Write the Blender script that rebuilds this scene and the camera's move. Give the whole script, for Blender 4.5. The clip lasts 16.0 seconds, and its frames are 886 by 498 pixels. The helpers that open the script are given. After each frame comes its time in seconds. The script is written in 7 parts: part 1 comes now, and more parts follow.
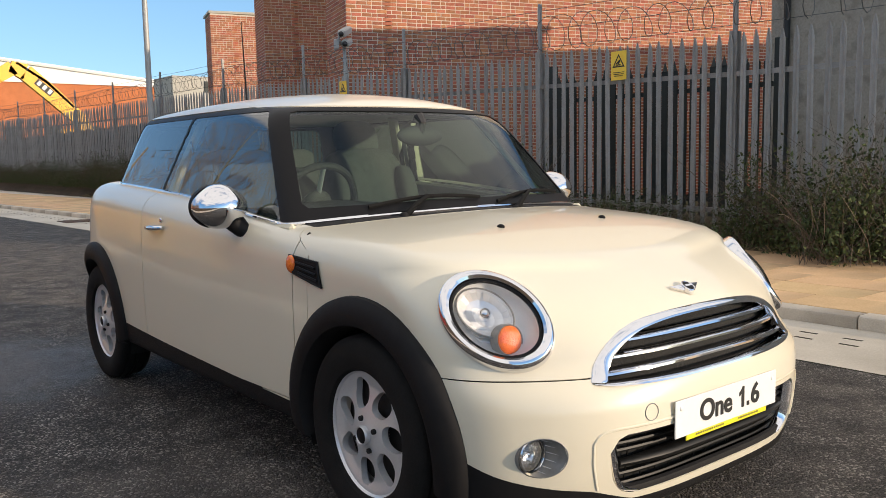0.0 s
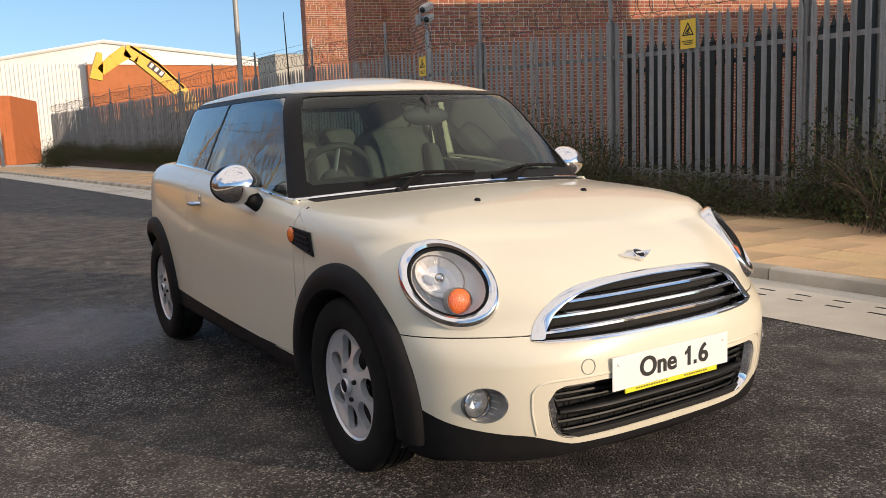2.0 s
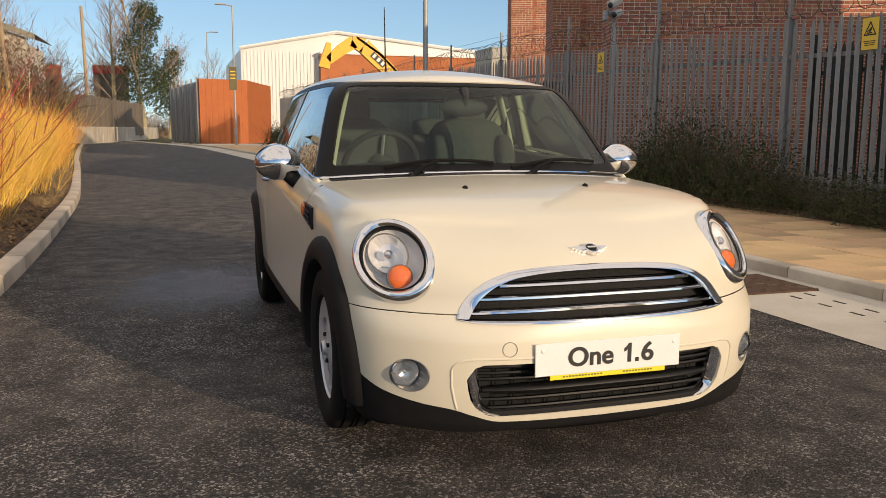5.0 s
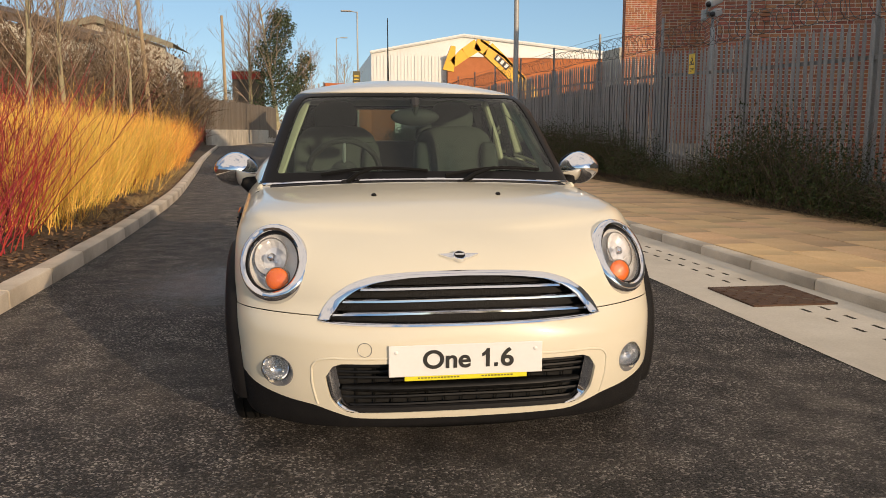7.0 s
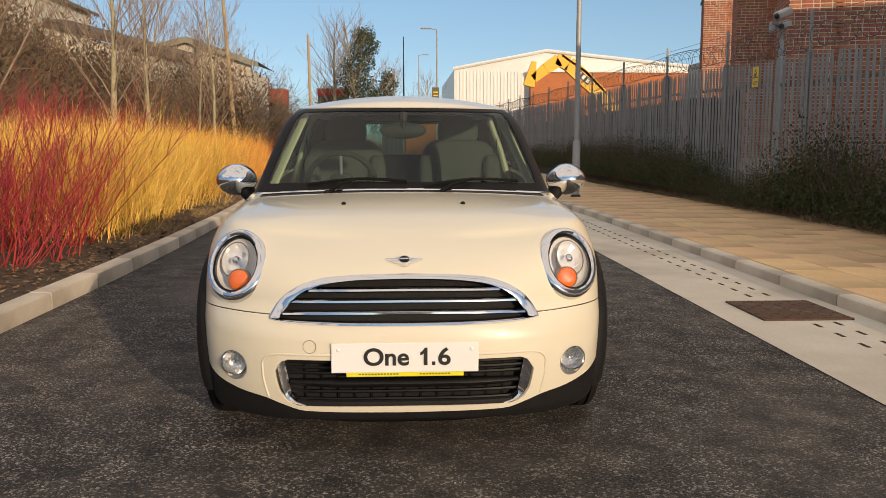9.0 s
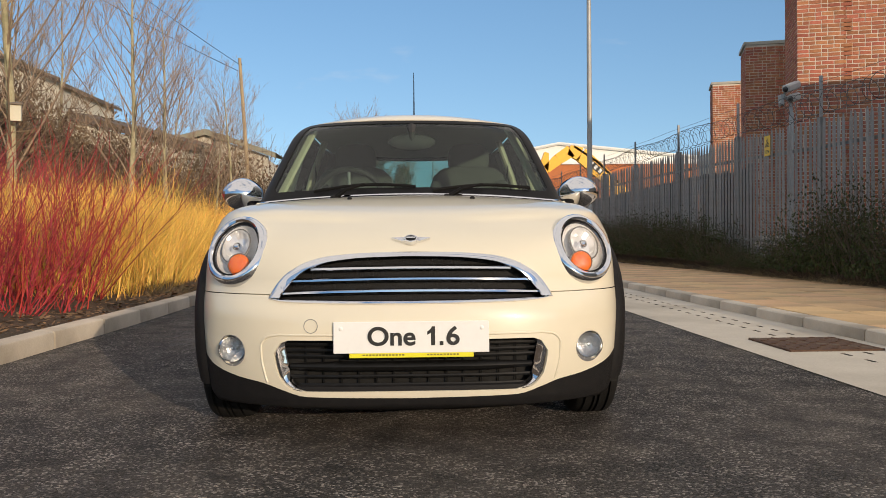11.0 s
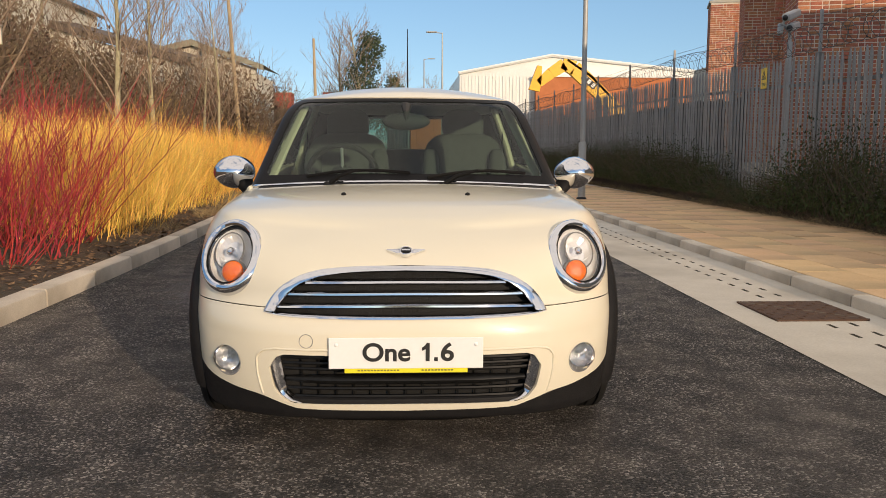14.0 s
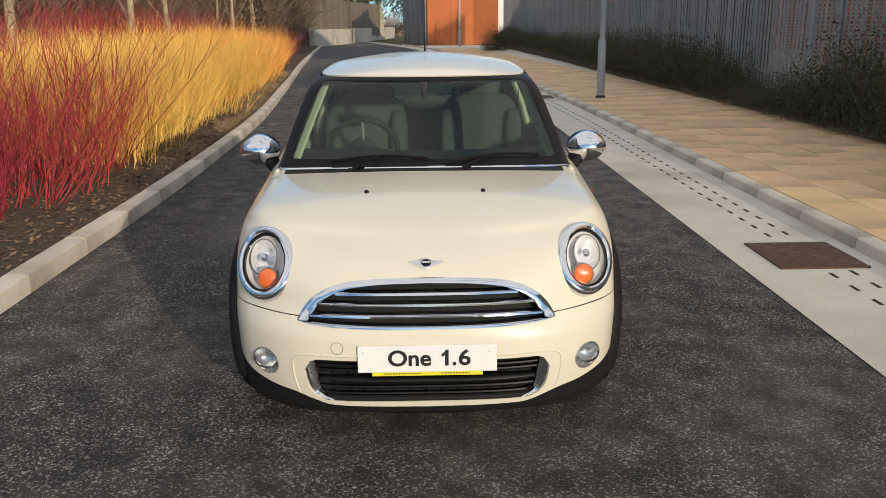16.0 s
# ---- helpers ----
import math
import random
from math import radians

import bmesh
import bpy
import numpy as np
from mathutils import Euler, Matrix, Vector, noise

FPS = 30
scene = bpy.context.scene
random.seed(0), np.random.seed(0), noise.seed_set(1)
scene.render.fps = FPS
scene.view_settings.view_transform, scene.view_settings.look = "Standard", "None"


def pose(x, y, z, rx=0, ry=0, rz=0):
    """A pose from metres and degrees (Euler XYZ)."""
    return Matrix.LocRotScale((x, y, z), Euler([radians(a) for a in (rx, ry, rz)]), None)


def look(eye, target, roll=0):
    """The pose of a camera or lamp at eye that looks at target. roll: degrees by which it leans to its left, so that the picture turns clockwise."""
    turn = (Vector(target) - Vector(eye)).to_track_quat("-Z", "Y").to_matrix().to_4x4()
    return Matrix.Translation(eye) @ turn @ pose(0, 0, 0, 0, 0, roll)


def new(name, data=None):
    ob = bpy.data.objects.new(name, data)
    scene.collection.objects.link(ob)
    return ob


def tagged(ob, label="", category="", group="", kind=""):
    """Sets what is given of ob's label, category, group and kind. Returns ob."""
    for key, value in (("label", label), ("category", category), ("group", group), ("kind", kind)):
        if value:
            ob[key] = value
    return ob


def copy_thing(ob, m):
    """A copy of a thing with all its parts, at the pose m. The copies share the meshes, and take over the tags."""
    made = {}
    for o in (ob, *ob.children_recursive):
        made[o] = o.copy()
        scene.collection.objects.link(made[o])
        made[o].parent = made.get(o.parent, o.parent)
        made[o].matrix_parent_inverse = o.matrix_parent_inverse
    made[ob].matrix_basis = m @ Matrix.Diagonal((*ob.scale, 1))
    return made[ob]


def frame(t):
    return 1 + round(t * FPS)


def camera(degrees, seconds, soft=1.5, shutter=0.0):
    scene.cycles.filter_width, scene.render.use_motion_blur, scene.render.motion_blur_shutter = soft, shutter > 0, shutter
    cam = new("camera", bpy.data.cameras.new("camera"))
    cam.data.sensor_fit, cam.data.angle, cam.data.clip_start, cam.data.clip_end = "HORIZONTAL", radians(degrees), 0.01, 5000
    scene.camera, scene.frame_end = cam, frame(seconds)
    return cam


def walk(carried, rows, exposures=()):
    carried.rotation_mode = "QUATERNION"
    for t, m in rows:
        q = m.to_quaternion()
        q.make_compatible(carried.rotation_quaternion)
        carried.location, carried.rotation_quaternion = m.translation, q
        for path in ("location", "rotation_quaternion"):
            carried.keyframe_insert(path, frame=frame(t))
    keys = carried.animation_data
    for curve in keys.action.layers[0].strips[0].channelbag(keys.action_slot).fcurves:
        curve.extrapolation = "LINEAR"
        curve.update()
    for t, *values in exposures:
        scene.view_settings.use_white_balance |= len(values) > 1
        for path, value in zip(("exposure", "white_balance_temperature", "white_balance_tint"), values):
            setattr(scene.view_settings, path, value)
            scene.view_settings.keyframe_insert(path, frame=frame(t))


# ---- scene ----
cam = camera(55.9, 16.0, soft=0.85)
PATH = [
    (0, (-2.144, -2.06, 1.133), (-0.895, -0.514, 0.913), -1.1),
    (0.5, (-2.088, -2.177, 1.127), (-0.919, -0.569, 0.906), -1.0),
    (1, (-2.053, -2.313, 1.145), (-0.919, -0.687, 0.885), -2.7),
    (1.5, (-2.034, -2.448, 1.15), (-0.905, -0.826, 0.846), -3.4),
    (2, (-1.969, -2.536, 1.15), (-0.923, -0.854, 0.871), -2.3),
    (2.5, (-1.855, -2.661, 1.154), (-0.863, -0.946, 0.88), -2.8),
    (3, (-1.802, -2.762, 1.151), (-0.877, -1.013, 0.859), -0.8),
    (3.2, (-1.762, -2.791, 1.153), (-0.895, -1.013, 0.855), 0.1),
    (5.3, (-1.201, -3.112, 1.115), (-0.631, -1.216, 0.83), 0.5),
    (5.5, (-1.124, -3.146, 1.116), (-0.577, -1.244, 0.825), 0.9),
    (6, (-0.916, -3.214, 1.121), (-0.438, -1.295, 0.826), 1.1),
    (6.5, (-0.728, -3.322, 1.138), (-0.341, -1.383, 0.84), 0.4),
    (7, (-0.488, -3.39, 1.152), (-0.188, -1.432, 0.873), 0.1),
    (7.5, (-0.283, -3.452, 1.157), (-0.047, -1.482, 0.906), 0.6),
    (8, (-0.163, -3.576, 1.146), (0.008, -1.6, 0.889), 0.9),
    (8.5, (-0.074, -3.639, 1.152), (0.055, -1.661, 0.884), 0.7),
    (9, (-0.013, -3.609, 1.139), (0.088, -1.627, 0.896), -0.0),
    (9.5, (-0.023, -3.489, 1.049), (0.054, -1.501, 0.844), -0.4),
    (10, (-0.01, -3.476, 0.883), (0.069, -1.48, 0.784), -0.3),
    (10.2, (0.003, -3.484, 0.809), (0.079, -1.486, 0.755), -0.3),
    (12.5, (0.022, -3.522, 0.681), (0.077, -1.523, 0.675), -0.7),
    (13, (0.025, -3.519, 0.673), (0.085, -1.52, 0.653), -0.3),
    (13.5, (0.013, -3.484, 0.803), (0.089, -1.487, 0.712), 0.0),
    (14, (-0.002, -3.478, 1.074), (0.088, -1.493, 0.842), 0.2),
    (14.5, (-0.017, -3.532, 1.279), (0.056, -1.556, 0.981), 0.7),
    (15, (-0.014, -3.579, 1.402), (0.053, -1.611, 1.05), 1.1),
    (15.5, (-0.015, -3.615, 1.503), (0.051, -1.663, 1.068), 0.7),
    (16, (-0.003, -3.624, 1.604), (0.04, -1.693, 1.083), -0.5),
]
walk(cam, [(t, look(e, g, r)) for t, e, g, r in PATH], exposures=[(0.0, 1.02, 6480, 10), (3.0, 0.77, 6910, 14), (6.5, 0.62, 7280, 13), (9.0, 0.56, 7250, 13), (10.0, 0.6, 6910, 11), (12.5, 0.61, 6610, 10), (14.0, 0.66, 6930, 12), (15.0, 0.63, 7510, 13), (16.0, 0.64, 6160, 7)])

# ---- world, sun and exposure ----
SUN_AZ = Vector((0.459, -0.888, 0.0))
SUN_EL = 11.0
world = bpy.data.worlds.new("world")
scene.world = world
world.use_nodes = True
wn, wl = world.node_tree.nodes, world.node_tree.links
bg = wn["Background"]
sky = wn.new("ShaderNodeTexSky")
sky.sky_type = 'NISHITA'
sky.sun_disc = False
sky.sun_elevation = radians(SUN_EL)
sky.sun_rotation = math.atan2(SUN_AZ.x, SUN_AZ.y)
sky.altitude = 50.0
sky.air_density = 1.0
sky.dust_density = 0.3
sky.ozone_density = 2.0
# thin cloud; its bright cover closing overhead, out of view, is added as fill
tc = wn.new("ShaderNodeTexCoord")
up = wn.new("ShaderNodeMapping")
up.inputs["Location"].default_value = (0.0, 0.0, 0.10)
wl.new(tc.outputs["Generated"], up.inputs["Vector"])
wl.new(up.outputs["Vector"], sky.inputs["Vector"])
mp = wn.new("ShaderNodeMapping")
mp.inputs["Scale"].default_value = (1.3, 1.3, 4.5)
wl.new(tc.outputs["Generated"], mp.inputs["Vector"])
cl = wn.new("ShaderNodeTexNoise")
cl.inputs["Scale"].default_value = 1.7
cl.inputs["Detail"].default_value = 6.0
wl.new(mp.outputs["Vector"], cl.inputs["Vector"])
cr = wn.new("ShaderNodeMapRange")
cr.inputs["From Min"].default_value = 0.63
cr.inputs["From Max"].default_value = 0.80
cr.inputs["To Max"].default_value = 0.85
high = wn.new("ShaderNodeSeparateXYZ")
wl.new(tc.outputs["Generated"], high.inputs["Vector"])
hr = wn.new("ShaderNodeMapRange")
hr.interpolation_type = 'SMOOTHSTEP'
hr.inputs["From Min"].default_value = 0.28
hr.inputs["From Max"].default_value = 0.60
hr.inputs["To Max"].default_value = 0.36
wl.new(high.outputs["Z"], hr.inputs["Value"])
cov = wn.new("ShaderNodeMath")
cov.operation = 'ADD'
wl.new(cl.outputs["Fac"], cov.inputs[0])
wl.new(hr.outputs["Result"], cov.inputs[1])
wl.new(cov.outputs[0], cr.inputs["Value"])
cm = wn.new("ShaderNodeMixRGB")
cm.inputs["Color2"].default_value = (3.9, 3.65, 3.4, 1)
wl.new(cr.outputs["Result"], cm.inputs["Fac"])
even = wn.new("ShaderNodeGamma")
even.inputs["Gamma"].default_value = 0.75
tone = wn.new("ShaderNodeHueSaturation")
tone.inputs["Saturation"].default_value = 1.32
tone.inputs["Value"].default_value = 1.2
tone.inputs["Hue"].default_value = 0.507
wl.new(sky.outputs["Color"], even.inputs["Color"])
wl.new(even.outputs["Color"], tone.inputs["Color"])
wl.new(tone.outputs["Color"], cm.inputs["Color1"])
wl.new(cm.outputs["Color"], bg.inputs["Color"])
bg.inputs["Strength"].default_value = 0.15
sun = new("sun", bpy.data.lights.new("sun", 'SUN'))
sun.data.energy = 2.15
sun.data.color = (1.0, 0.80, 0.59)
sun.data.angle = radians(0.55)
el = radians(SUN_EL)
to_sun = Vector((SUN_AZ.x * math.cos(el), SUN_AZ.y * math.cos(el), math.sin(el)))
sun.matrix_world = look(to_sun * 50, (0, 0, 0))

# ---- materials ----


def material(name):
    m = bpy.data.materials.new(name)
    m.use_nodes = True
    return m, m.node_tree.nodes, m.node_tree.links, m.node_tree.nodes["Principled BSDF"]


def surface(name, dark, light, scale=8.0, rough=0.7, metal=0.0, bump=0.0, fine=60.0, spread=0.0, coat=0.0,
            rough2=None, stain=None, stretch=(1, 1, 1), island=0.0, hue=0.0, detail=5.0, spec=0.5, bump_mid=0.0, coat_rough=0.03):
    """Two noises mix two colours; spread varies by object, island by loose piece; stain is a third colour in large patches."""
    m, n, l, b = material(name)
    geo = n.new("ShaderNodeTexCoord")
    mapping = n.new("ShaderNodeMapping")
    mapping.inputs["Scale"].default_value = stretch
    l.new(geo.outputs["Object"], mapping.inputs["Vector"])
    n1 = n.new("ShaderNodeTexNoise")
    n1.inputs["Scale"].default_value, n1.inputs["Detail"].default_value = scale, detail
    n2 = n.new("ShaderNodeTexNoise")
    n2.inputs["Scale"].default_value, n2.inputs["Detail"].default_value = fine, 3.0
    for k in (n1, n2):
        l.new(mapping.outputs["Vector"], k.inputs["Vector"])
    add = n.new("ShaderNodeMath")
    add.operation = 'MULTIPLY_ADD'
    add.inputs[1].default_value = 0.5
    l.new(n2.outputs["Fac"], add.inputs[0])
    half = n.new("ShaderNodeMath")
    half.operation = 'MULTIPLY'
    half.inputs[1].default_value = 0.5
    l.new(n1.outputs["Fac"], half.inputs[0])
    l.new(half.outputs[0], add.inputs[2])
    rng = n.new("ShaderNodeMapRange")
    rng.inputs["From Min"].default_value, rng.inputs["From Max"].default_value = 0.32, 0.68
    l.new(add.outputs[0], rng.inputs["Value"])
    mix = n.new("ShaderNodeMixRGB")
    mix.inputs["Color1"].default_value, mix.inputs["Color2"].default_value = (*dark, 1), (*light, 1)
    l.new(rng.outputs["Result"], mix.inputs["Fac"])
    out = mix.outputs["Color"]
    if stain:
        n3 = n.new("ShaderNodeTexNoise")
        n3.inputs["Scale"].default_value, n3.inputs["Detail"].default_value = scale * 0.17, 4.0
        l.new(mapping.outputs["Vector"], n3.inputs["Vector"])
        r3 = n.new("ShaderNodeMapRange")
        r3.inputs["From Min"].default_value, r3.inputs["From Max"].default_value = 0.5, 0.68
        r3.inputs["To Max"].default_value = 0.7
        l.new(n3.outputs["Fac"], r3.inputs["Value"])
        m3 = n.new("ShaderNodeMixRGB")
        m3.inputs["Color2"].default_value = (*stain, 1)
        l.new(r3.outputs["Result"], m3.inputs["Fac"])
        l.new(out, m3.inputs["Color1"])
        out = m3.outputs["Color"]
    if spread or island:
        hsv = n.new("ShaderNodeHueSaturation")
        if island:
            src = n.new("ShaderNodeNewGeometry").outputs["Random Per Island"]
        else:
            src = n.new("ShaderNodeObjectInfo").outputs["Random"]
        amount = island or spread
        vr = n.new("ShaderNodeMapRange")
        vr.inputs["To Min"].default_value, vr.inputs["To Max"].default_value = 1 - amount, 1 + amount
        l.new(src, vr.inputs["Value"])
        l.new(vr.outputs["Result"], hsv.inputs["Value"])
        if hue:
            hr = n.new("ShaderNodeMath")
            hr.operation = 'MULTIPLY'
            hr.inputs[1].default_value = 7.31
            l.new(src, hr.inputs[0])
            fr = n.new("ShaderNodeMath")
            fr.operation = 'FRACT'
            l.new(hr.outputs[0], fr.inputs[0])
            h2 = n.new("ShaderNodeMapRange")
            h2.inputs["To Min"].default_value, h2.inputs["To Max"].default_value = 0.5 - hue, 0.5 + hue
            l.new(fr.outputs[0], h2.inputs["Value"])
            l.new(h2.outputs["Result"], hsv.inputs["Hue"])
        l.new(out, hsv.inputs["Color"])
        out = hsv.outputs["Color"]
    l.new(out, b.inputs["Base Color"])
    b.inputs["Metallic"].default_value = metal
    b.inputs["Specular IOR Level"].default_value = spec
    if rough2 is None:
        b.inputs["Roughness"].default_value = rough
    else:
        rr = n.new("ShaderNodeMapRange")
        rr.inputs["To Min"].default_value, rr.inputs["To Max"].default_value = rough, rough2
        l.new(n1.outputs["Fac"], rr.inputs["Value"])
        l.new(rr.outputs["Result"], b.inputs["Roughness"])
    b.inputs["Coat Weight"].default_value = coat
    b.inputs["Coat Roughness"].default_value = coat_rough
    if bump:
        bp = n.new("ShaderNodeBump")
        bp.inputs["Strength"].default_value, bp.inputs["Distance"].default_value = 1.0, bump
        l.new(n2.outputs["Fac"], bp.inputs["Height"])
        if bump_mid:
            b2 = n.new("ShaderNodeBump")
            b2.inputs["Strength"].default_value, b2.inputs["Distance"].default_value = 1.0, bump_mid
            l.new(n1.outputs["Fac"], b2.inputs["Height"])
            l.new(b2.outputs["Normal"], bp.inputs["Normal"])
        l.new(bp.outputs["Normal"], b.inputs["Normal"])
    return m


def glass(name, tint, rough=0.0, gain=1.0, haze=0.0):
    m, n, l, b = material(name)
    n.remove(b)
    out = n["Material Output"]
    tr = n.new("ShaderNodeBsdfTransparent")
    tr.inputs["Color"].default_value = (*tint, 1)
    gl = n.new("ShaderNodeBsdfGlossy")
    gl.inputs["Roughness"].default_value = rough
    fr = n.new("ShaderNodeFresnel")
    fr.inputs["IOR"].default_value = 1.52
    mul = n.new("ShaderNodeMath")
    mul.operation = 'MULTIPLY'
    mul.inputs[1].default_value = gain
    mul.use_clamp = True
    l.new(fr.outputs[0], mul.inputs[0])
    mx = n.new("ShaderNodeMixShader")
    l.new(mul.outputs[0], mx.inputs[0])
    base = tr
    # a greenish diffuse share paints the veil of sky reflection and dust
    if haze:
        df = n.new("ShaderNodeBsdfDiffuse")
        df.inputs["Color"].default_value = (0.36, 0.60, 0.58, 1)
        base = n.new("ShaderNodeMixShader")
        base.inputs[0].default_value = haze
        l.new(tr.outputs[0], base.inputs[1])
        l.new(df.outputs[0], base.inputs[2])
    l.new(base.outputs[0], mx.inputs[1])
    l.new(gl.outputs[0], mx.inputs[2])
    l.new(mx.outputs[0], out.inputs["Surface"])
    return m


PAINT = surface("cream_paint", (0.70, 0.645, 0.51), (0.73, 0.675, 0.535), 3.0, 0.32, 0, 0, 400, coat=0.8, rough2=0.40, coat_rough=0.05)
ROOFP = surface("roof_paint", (0.74, 0.69, 0.57), (0.77, 0.72, 0.60), 3.0, 0.34, 0, 0, 400, coat=0.5)
BLACK = surface("black_plastic", (0.009, 0.009, 0.010), (0.016, 0.015, 0.015), 30, 0.60, 0, 0.0004, 900, spec=0.16)
GLOSSB = surface("gloss_black", (0.008, 0.008, 0.009), (0.010, 0.010, 0.011), 5, 0.42, 0, 0, 100, spec=0.14)
CHROME = surface("chrome", (0.78, 0.78, 0.80), (0.84, 0.84, 0.86), 4, 0.06, 1.0, 0, 90)
ALLOY = surface("alloy", (0.62, 0.62, 0.63), (0.70, 0.70, 0.71), 20, 0.30, 0.4, 0, 200, coat=0.4)
RUBBER = surface("tyre_rubber", (0.007, 0.007, 0.007), (0.016, 0.015, 0.014), 14, 0.85, 0, 0.0006, 200, spec=0.2)
DARK = surface("underbody", (0.006, 0.006, 0.006), (0.012, 0.012, 0.012), 10, 0.9)
GLASS = glass("window_glass", (0.44, 0.64, 0.55), gain=1.15, haze=0.003)
GLASSS = glass("side_glass", (0.50, 0.59, 0.55), gain=1.9, haze=0.02)
GLASSD = glass("dark_window_glass", (0.22, 0.27, 0.26), gain=1.8, haze=0.02)
LENS = glass("clear_lens", (0.93, 0.94, 0.95), gain=1.0)
REFL = surface("reflector", (0.84, 0.85, 0.86), (0.90, 0.91, 0.92), 22, 0.22, 0.05, 0.001, 60)
MIRR = surface("bright_reflector", (0.88, 0.89, 0.90), (0.93, 0.93, 0.94), 22, 0.16, 0.35)
GREY = surface("grey_plastic", (0.20, 0.20, 0.20), (0.27, 0.27, 0.26), 30, 0.35, 0.3)
AMBER = surface("amber_lens", (0.80, 0.11, 0.008), (0.95, 0.24, 0.02), 70, 0.12, 0, 0.003, 140, coat=1.0)
PLATE = surface("plate_white", (0.78, 0.78, 0.76), (0.82, 0.82, 0.80), 6, 0.35)
WIPER = surface("wiper_black", (0.004, 0.004, 0.004), (0.007, 0.007, 0.007), 6, 0.7, spec=0.15)
INK = surface("plate_ink", (0.008, 0.008, 0.008), (0.012, 0.012, 0.012), 6, 0.5)
YELLOW = surface("yellow_strip", (0.72, 0.66, 0.02), (0.78, 0.72, 0.03), 6, 0.45)
SEAT = surface("seat_cloth", (0.060, 0.064, 0.060), (0.098, 0.102, 0.096), 30, 0.9, 0, 0.001, 260)
DASH = surface("dash_plastic", (0.020, 0.020, 0.021), (0.034, 0.033, 0.033), 24, 0.6, 0, 0.0004, 500)
TRIM = surface("light_trim", (0.62, 0.58, 0.44), (0.68, 0.64, 0.50), 8, 0.7)
LINING = surface("roof_lining", (0.42, 0.40, 0.34), (0.48, 0.46, 0.40), 12, 0.95)

# ---- mesh building ----


class M:
    """A mesh under construction: vertices and faces in metres."""

    def __init__(self):
        self.v, self.f = [], []

    def add(self, v, f):
        k = len(self.v)
        self.v += [tuple(float(c) for c in p) for p in v]
        self.f += [tuple(i + k for i in q) for q in f]
        return self

    def box(self, c, s, b=0.0, m=None):
        hx, hy, hz = s[0] / 2, s[1] / 2, s[2] / 2
        if b <= 0:
            v = [(x * hx, y * hy, z * hz) for x in (-1, 1) for y in (-1, 1) for z in (-1, 1)]
            f = [(0, 1, 3, 2), (4, 6, 7, 5), (0, 4, 5, 1), (2, 3, 7, 6), (0, 2, 6, 4), (1, 5, 7, 3)]
        else:
            b = min(b, hx * 0.95, hy * 0.95, hz * 0.95)
            v, ix = [], {}
            for sx in (-1, 1):
                for sy in (-1, 1):
                    for sz in (-1, 1):
                        for ax in range(3):
                            p = [sx * (hx - b), sy * (hy - b), sz * (hz - b)]
                            p[ax] += (sx, sy, sz)[ax] * b
                            ix[(sx, sy, sz, ax)] = len(v)
                            v.append(tuple(p))
            f = []
            for ax in range(3):
                o1, o2 = (ax + 1) % 3, (ax + 2) % 3
                for s0 in (-1, 1):
                    q = []
                    for a, c2 in ((-1, -1), (1, -1), (1, 1), (-1, 1)):
                        k = [0, 0, 0]
                        k[ax], k[o1], k[o2] = s0, a, c2
                        q.append(ix[(*k, ax)])
                    f.append(tuple(q if s0 > 0 else q[::-1]))
            for ax in range(3):
                o1, o2 = (ax + 1) % 3, (ax + 2) % 3
                for a in (-1, 1):
                    for c2 in (-1, 1):
                        q = []
                        for s0, o in ((-1, o1), (1, o1), (1, o2), (-1, o2)):
                            k = [0, 0, 0]
                            k[ax], k[o1], k[o2] = s0, a, c2
                            q.append(ix[(*k, o)])
                        f.append(tuple(q if a * c2 < 0 else q[::-1]))
            for sx in (-1, 1):
                for sy in (-1, 1):
                    for sz in (-1, 1):
                        q = (ix[(sx, sy, sz, 0)], ix[(sx, sy, sz, 1)], ix[(sx, sy, sz, 2)])
                        f.append(q if sx * sy * sz > 0 else q[::-1])
        pts = [Vector(p) for p in v]
        if m is not None:
            pts = [m @ p for p in pts]
        return self.add([p + Vector(c) for p in pts], f)

    def tube(self, path, r, n=8, cap=True, flat=1.0, closed=False):
        """A tube along path; r: one radius or one for each point; flat squeezes it across."""
        P = [Vector(p) for p in path]
        R = r if hasattr(r, "__len__") else [r] * len(P)
        T = []
        for i in range(len(P)):
            a, b2 = (P[i - 1], P[(i + 1) % len(P)]) if closed else (P[max(i - 1, 0)], P[min(i + 1, len(P) - 1)])
            d = b2 - a
            T.append(d.normalized() if d.length > 1e-9 else Vector((0, 0, 1)))
        ref = Vector((0, 0, 1)) if abs(T[0].z) < 0.9 else Vector((1, 0, 0))
        u = T[0].cross(ref).normalized()
        v, f = [], []
        for i, p in enumerate(P):
            u = (u - T[i] * u.dot(T[i]))
            u = u.normalized() if u.length > 1e-6 else T[i].orthogonal().normalized()
            w = T[i].cross(u)
            for k in range(n):
                a = 2 * math.pi * k / n
                v.append(p + u * math.cos(a) * R[i] + w * math.sin(a) * R[i] * flat)
        m2 = len(P)
        for i in range(m2 if closed else m2 - 1):
            j = (i + 1) % m2
            for k in range(n):
                f.append((i * n + k, i * n + (k + 1) % n, j * n + (k + 1) % n, j * n + k))
        if cap and not closed:
            f.append(tuple(range(n))[::-1])
            f.append(tuple((m2 - 1) * n + k for k in range(n)))
        return self.add(v, f)

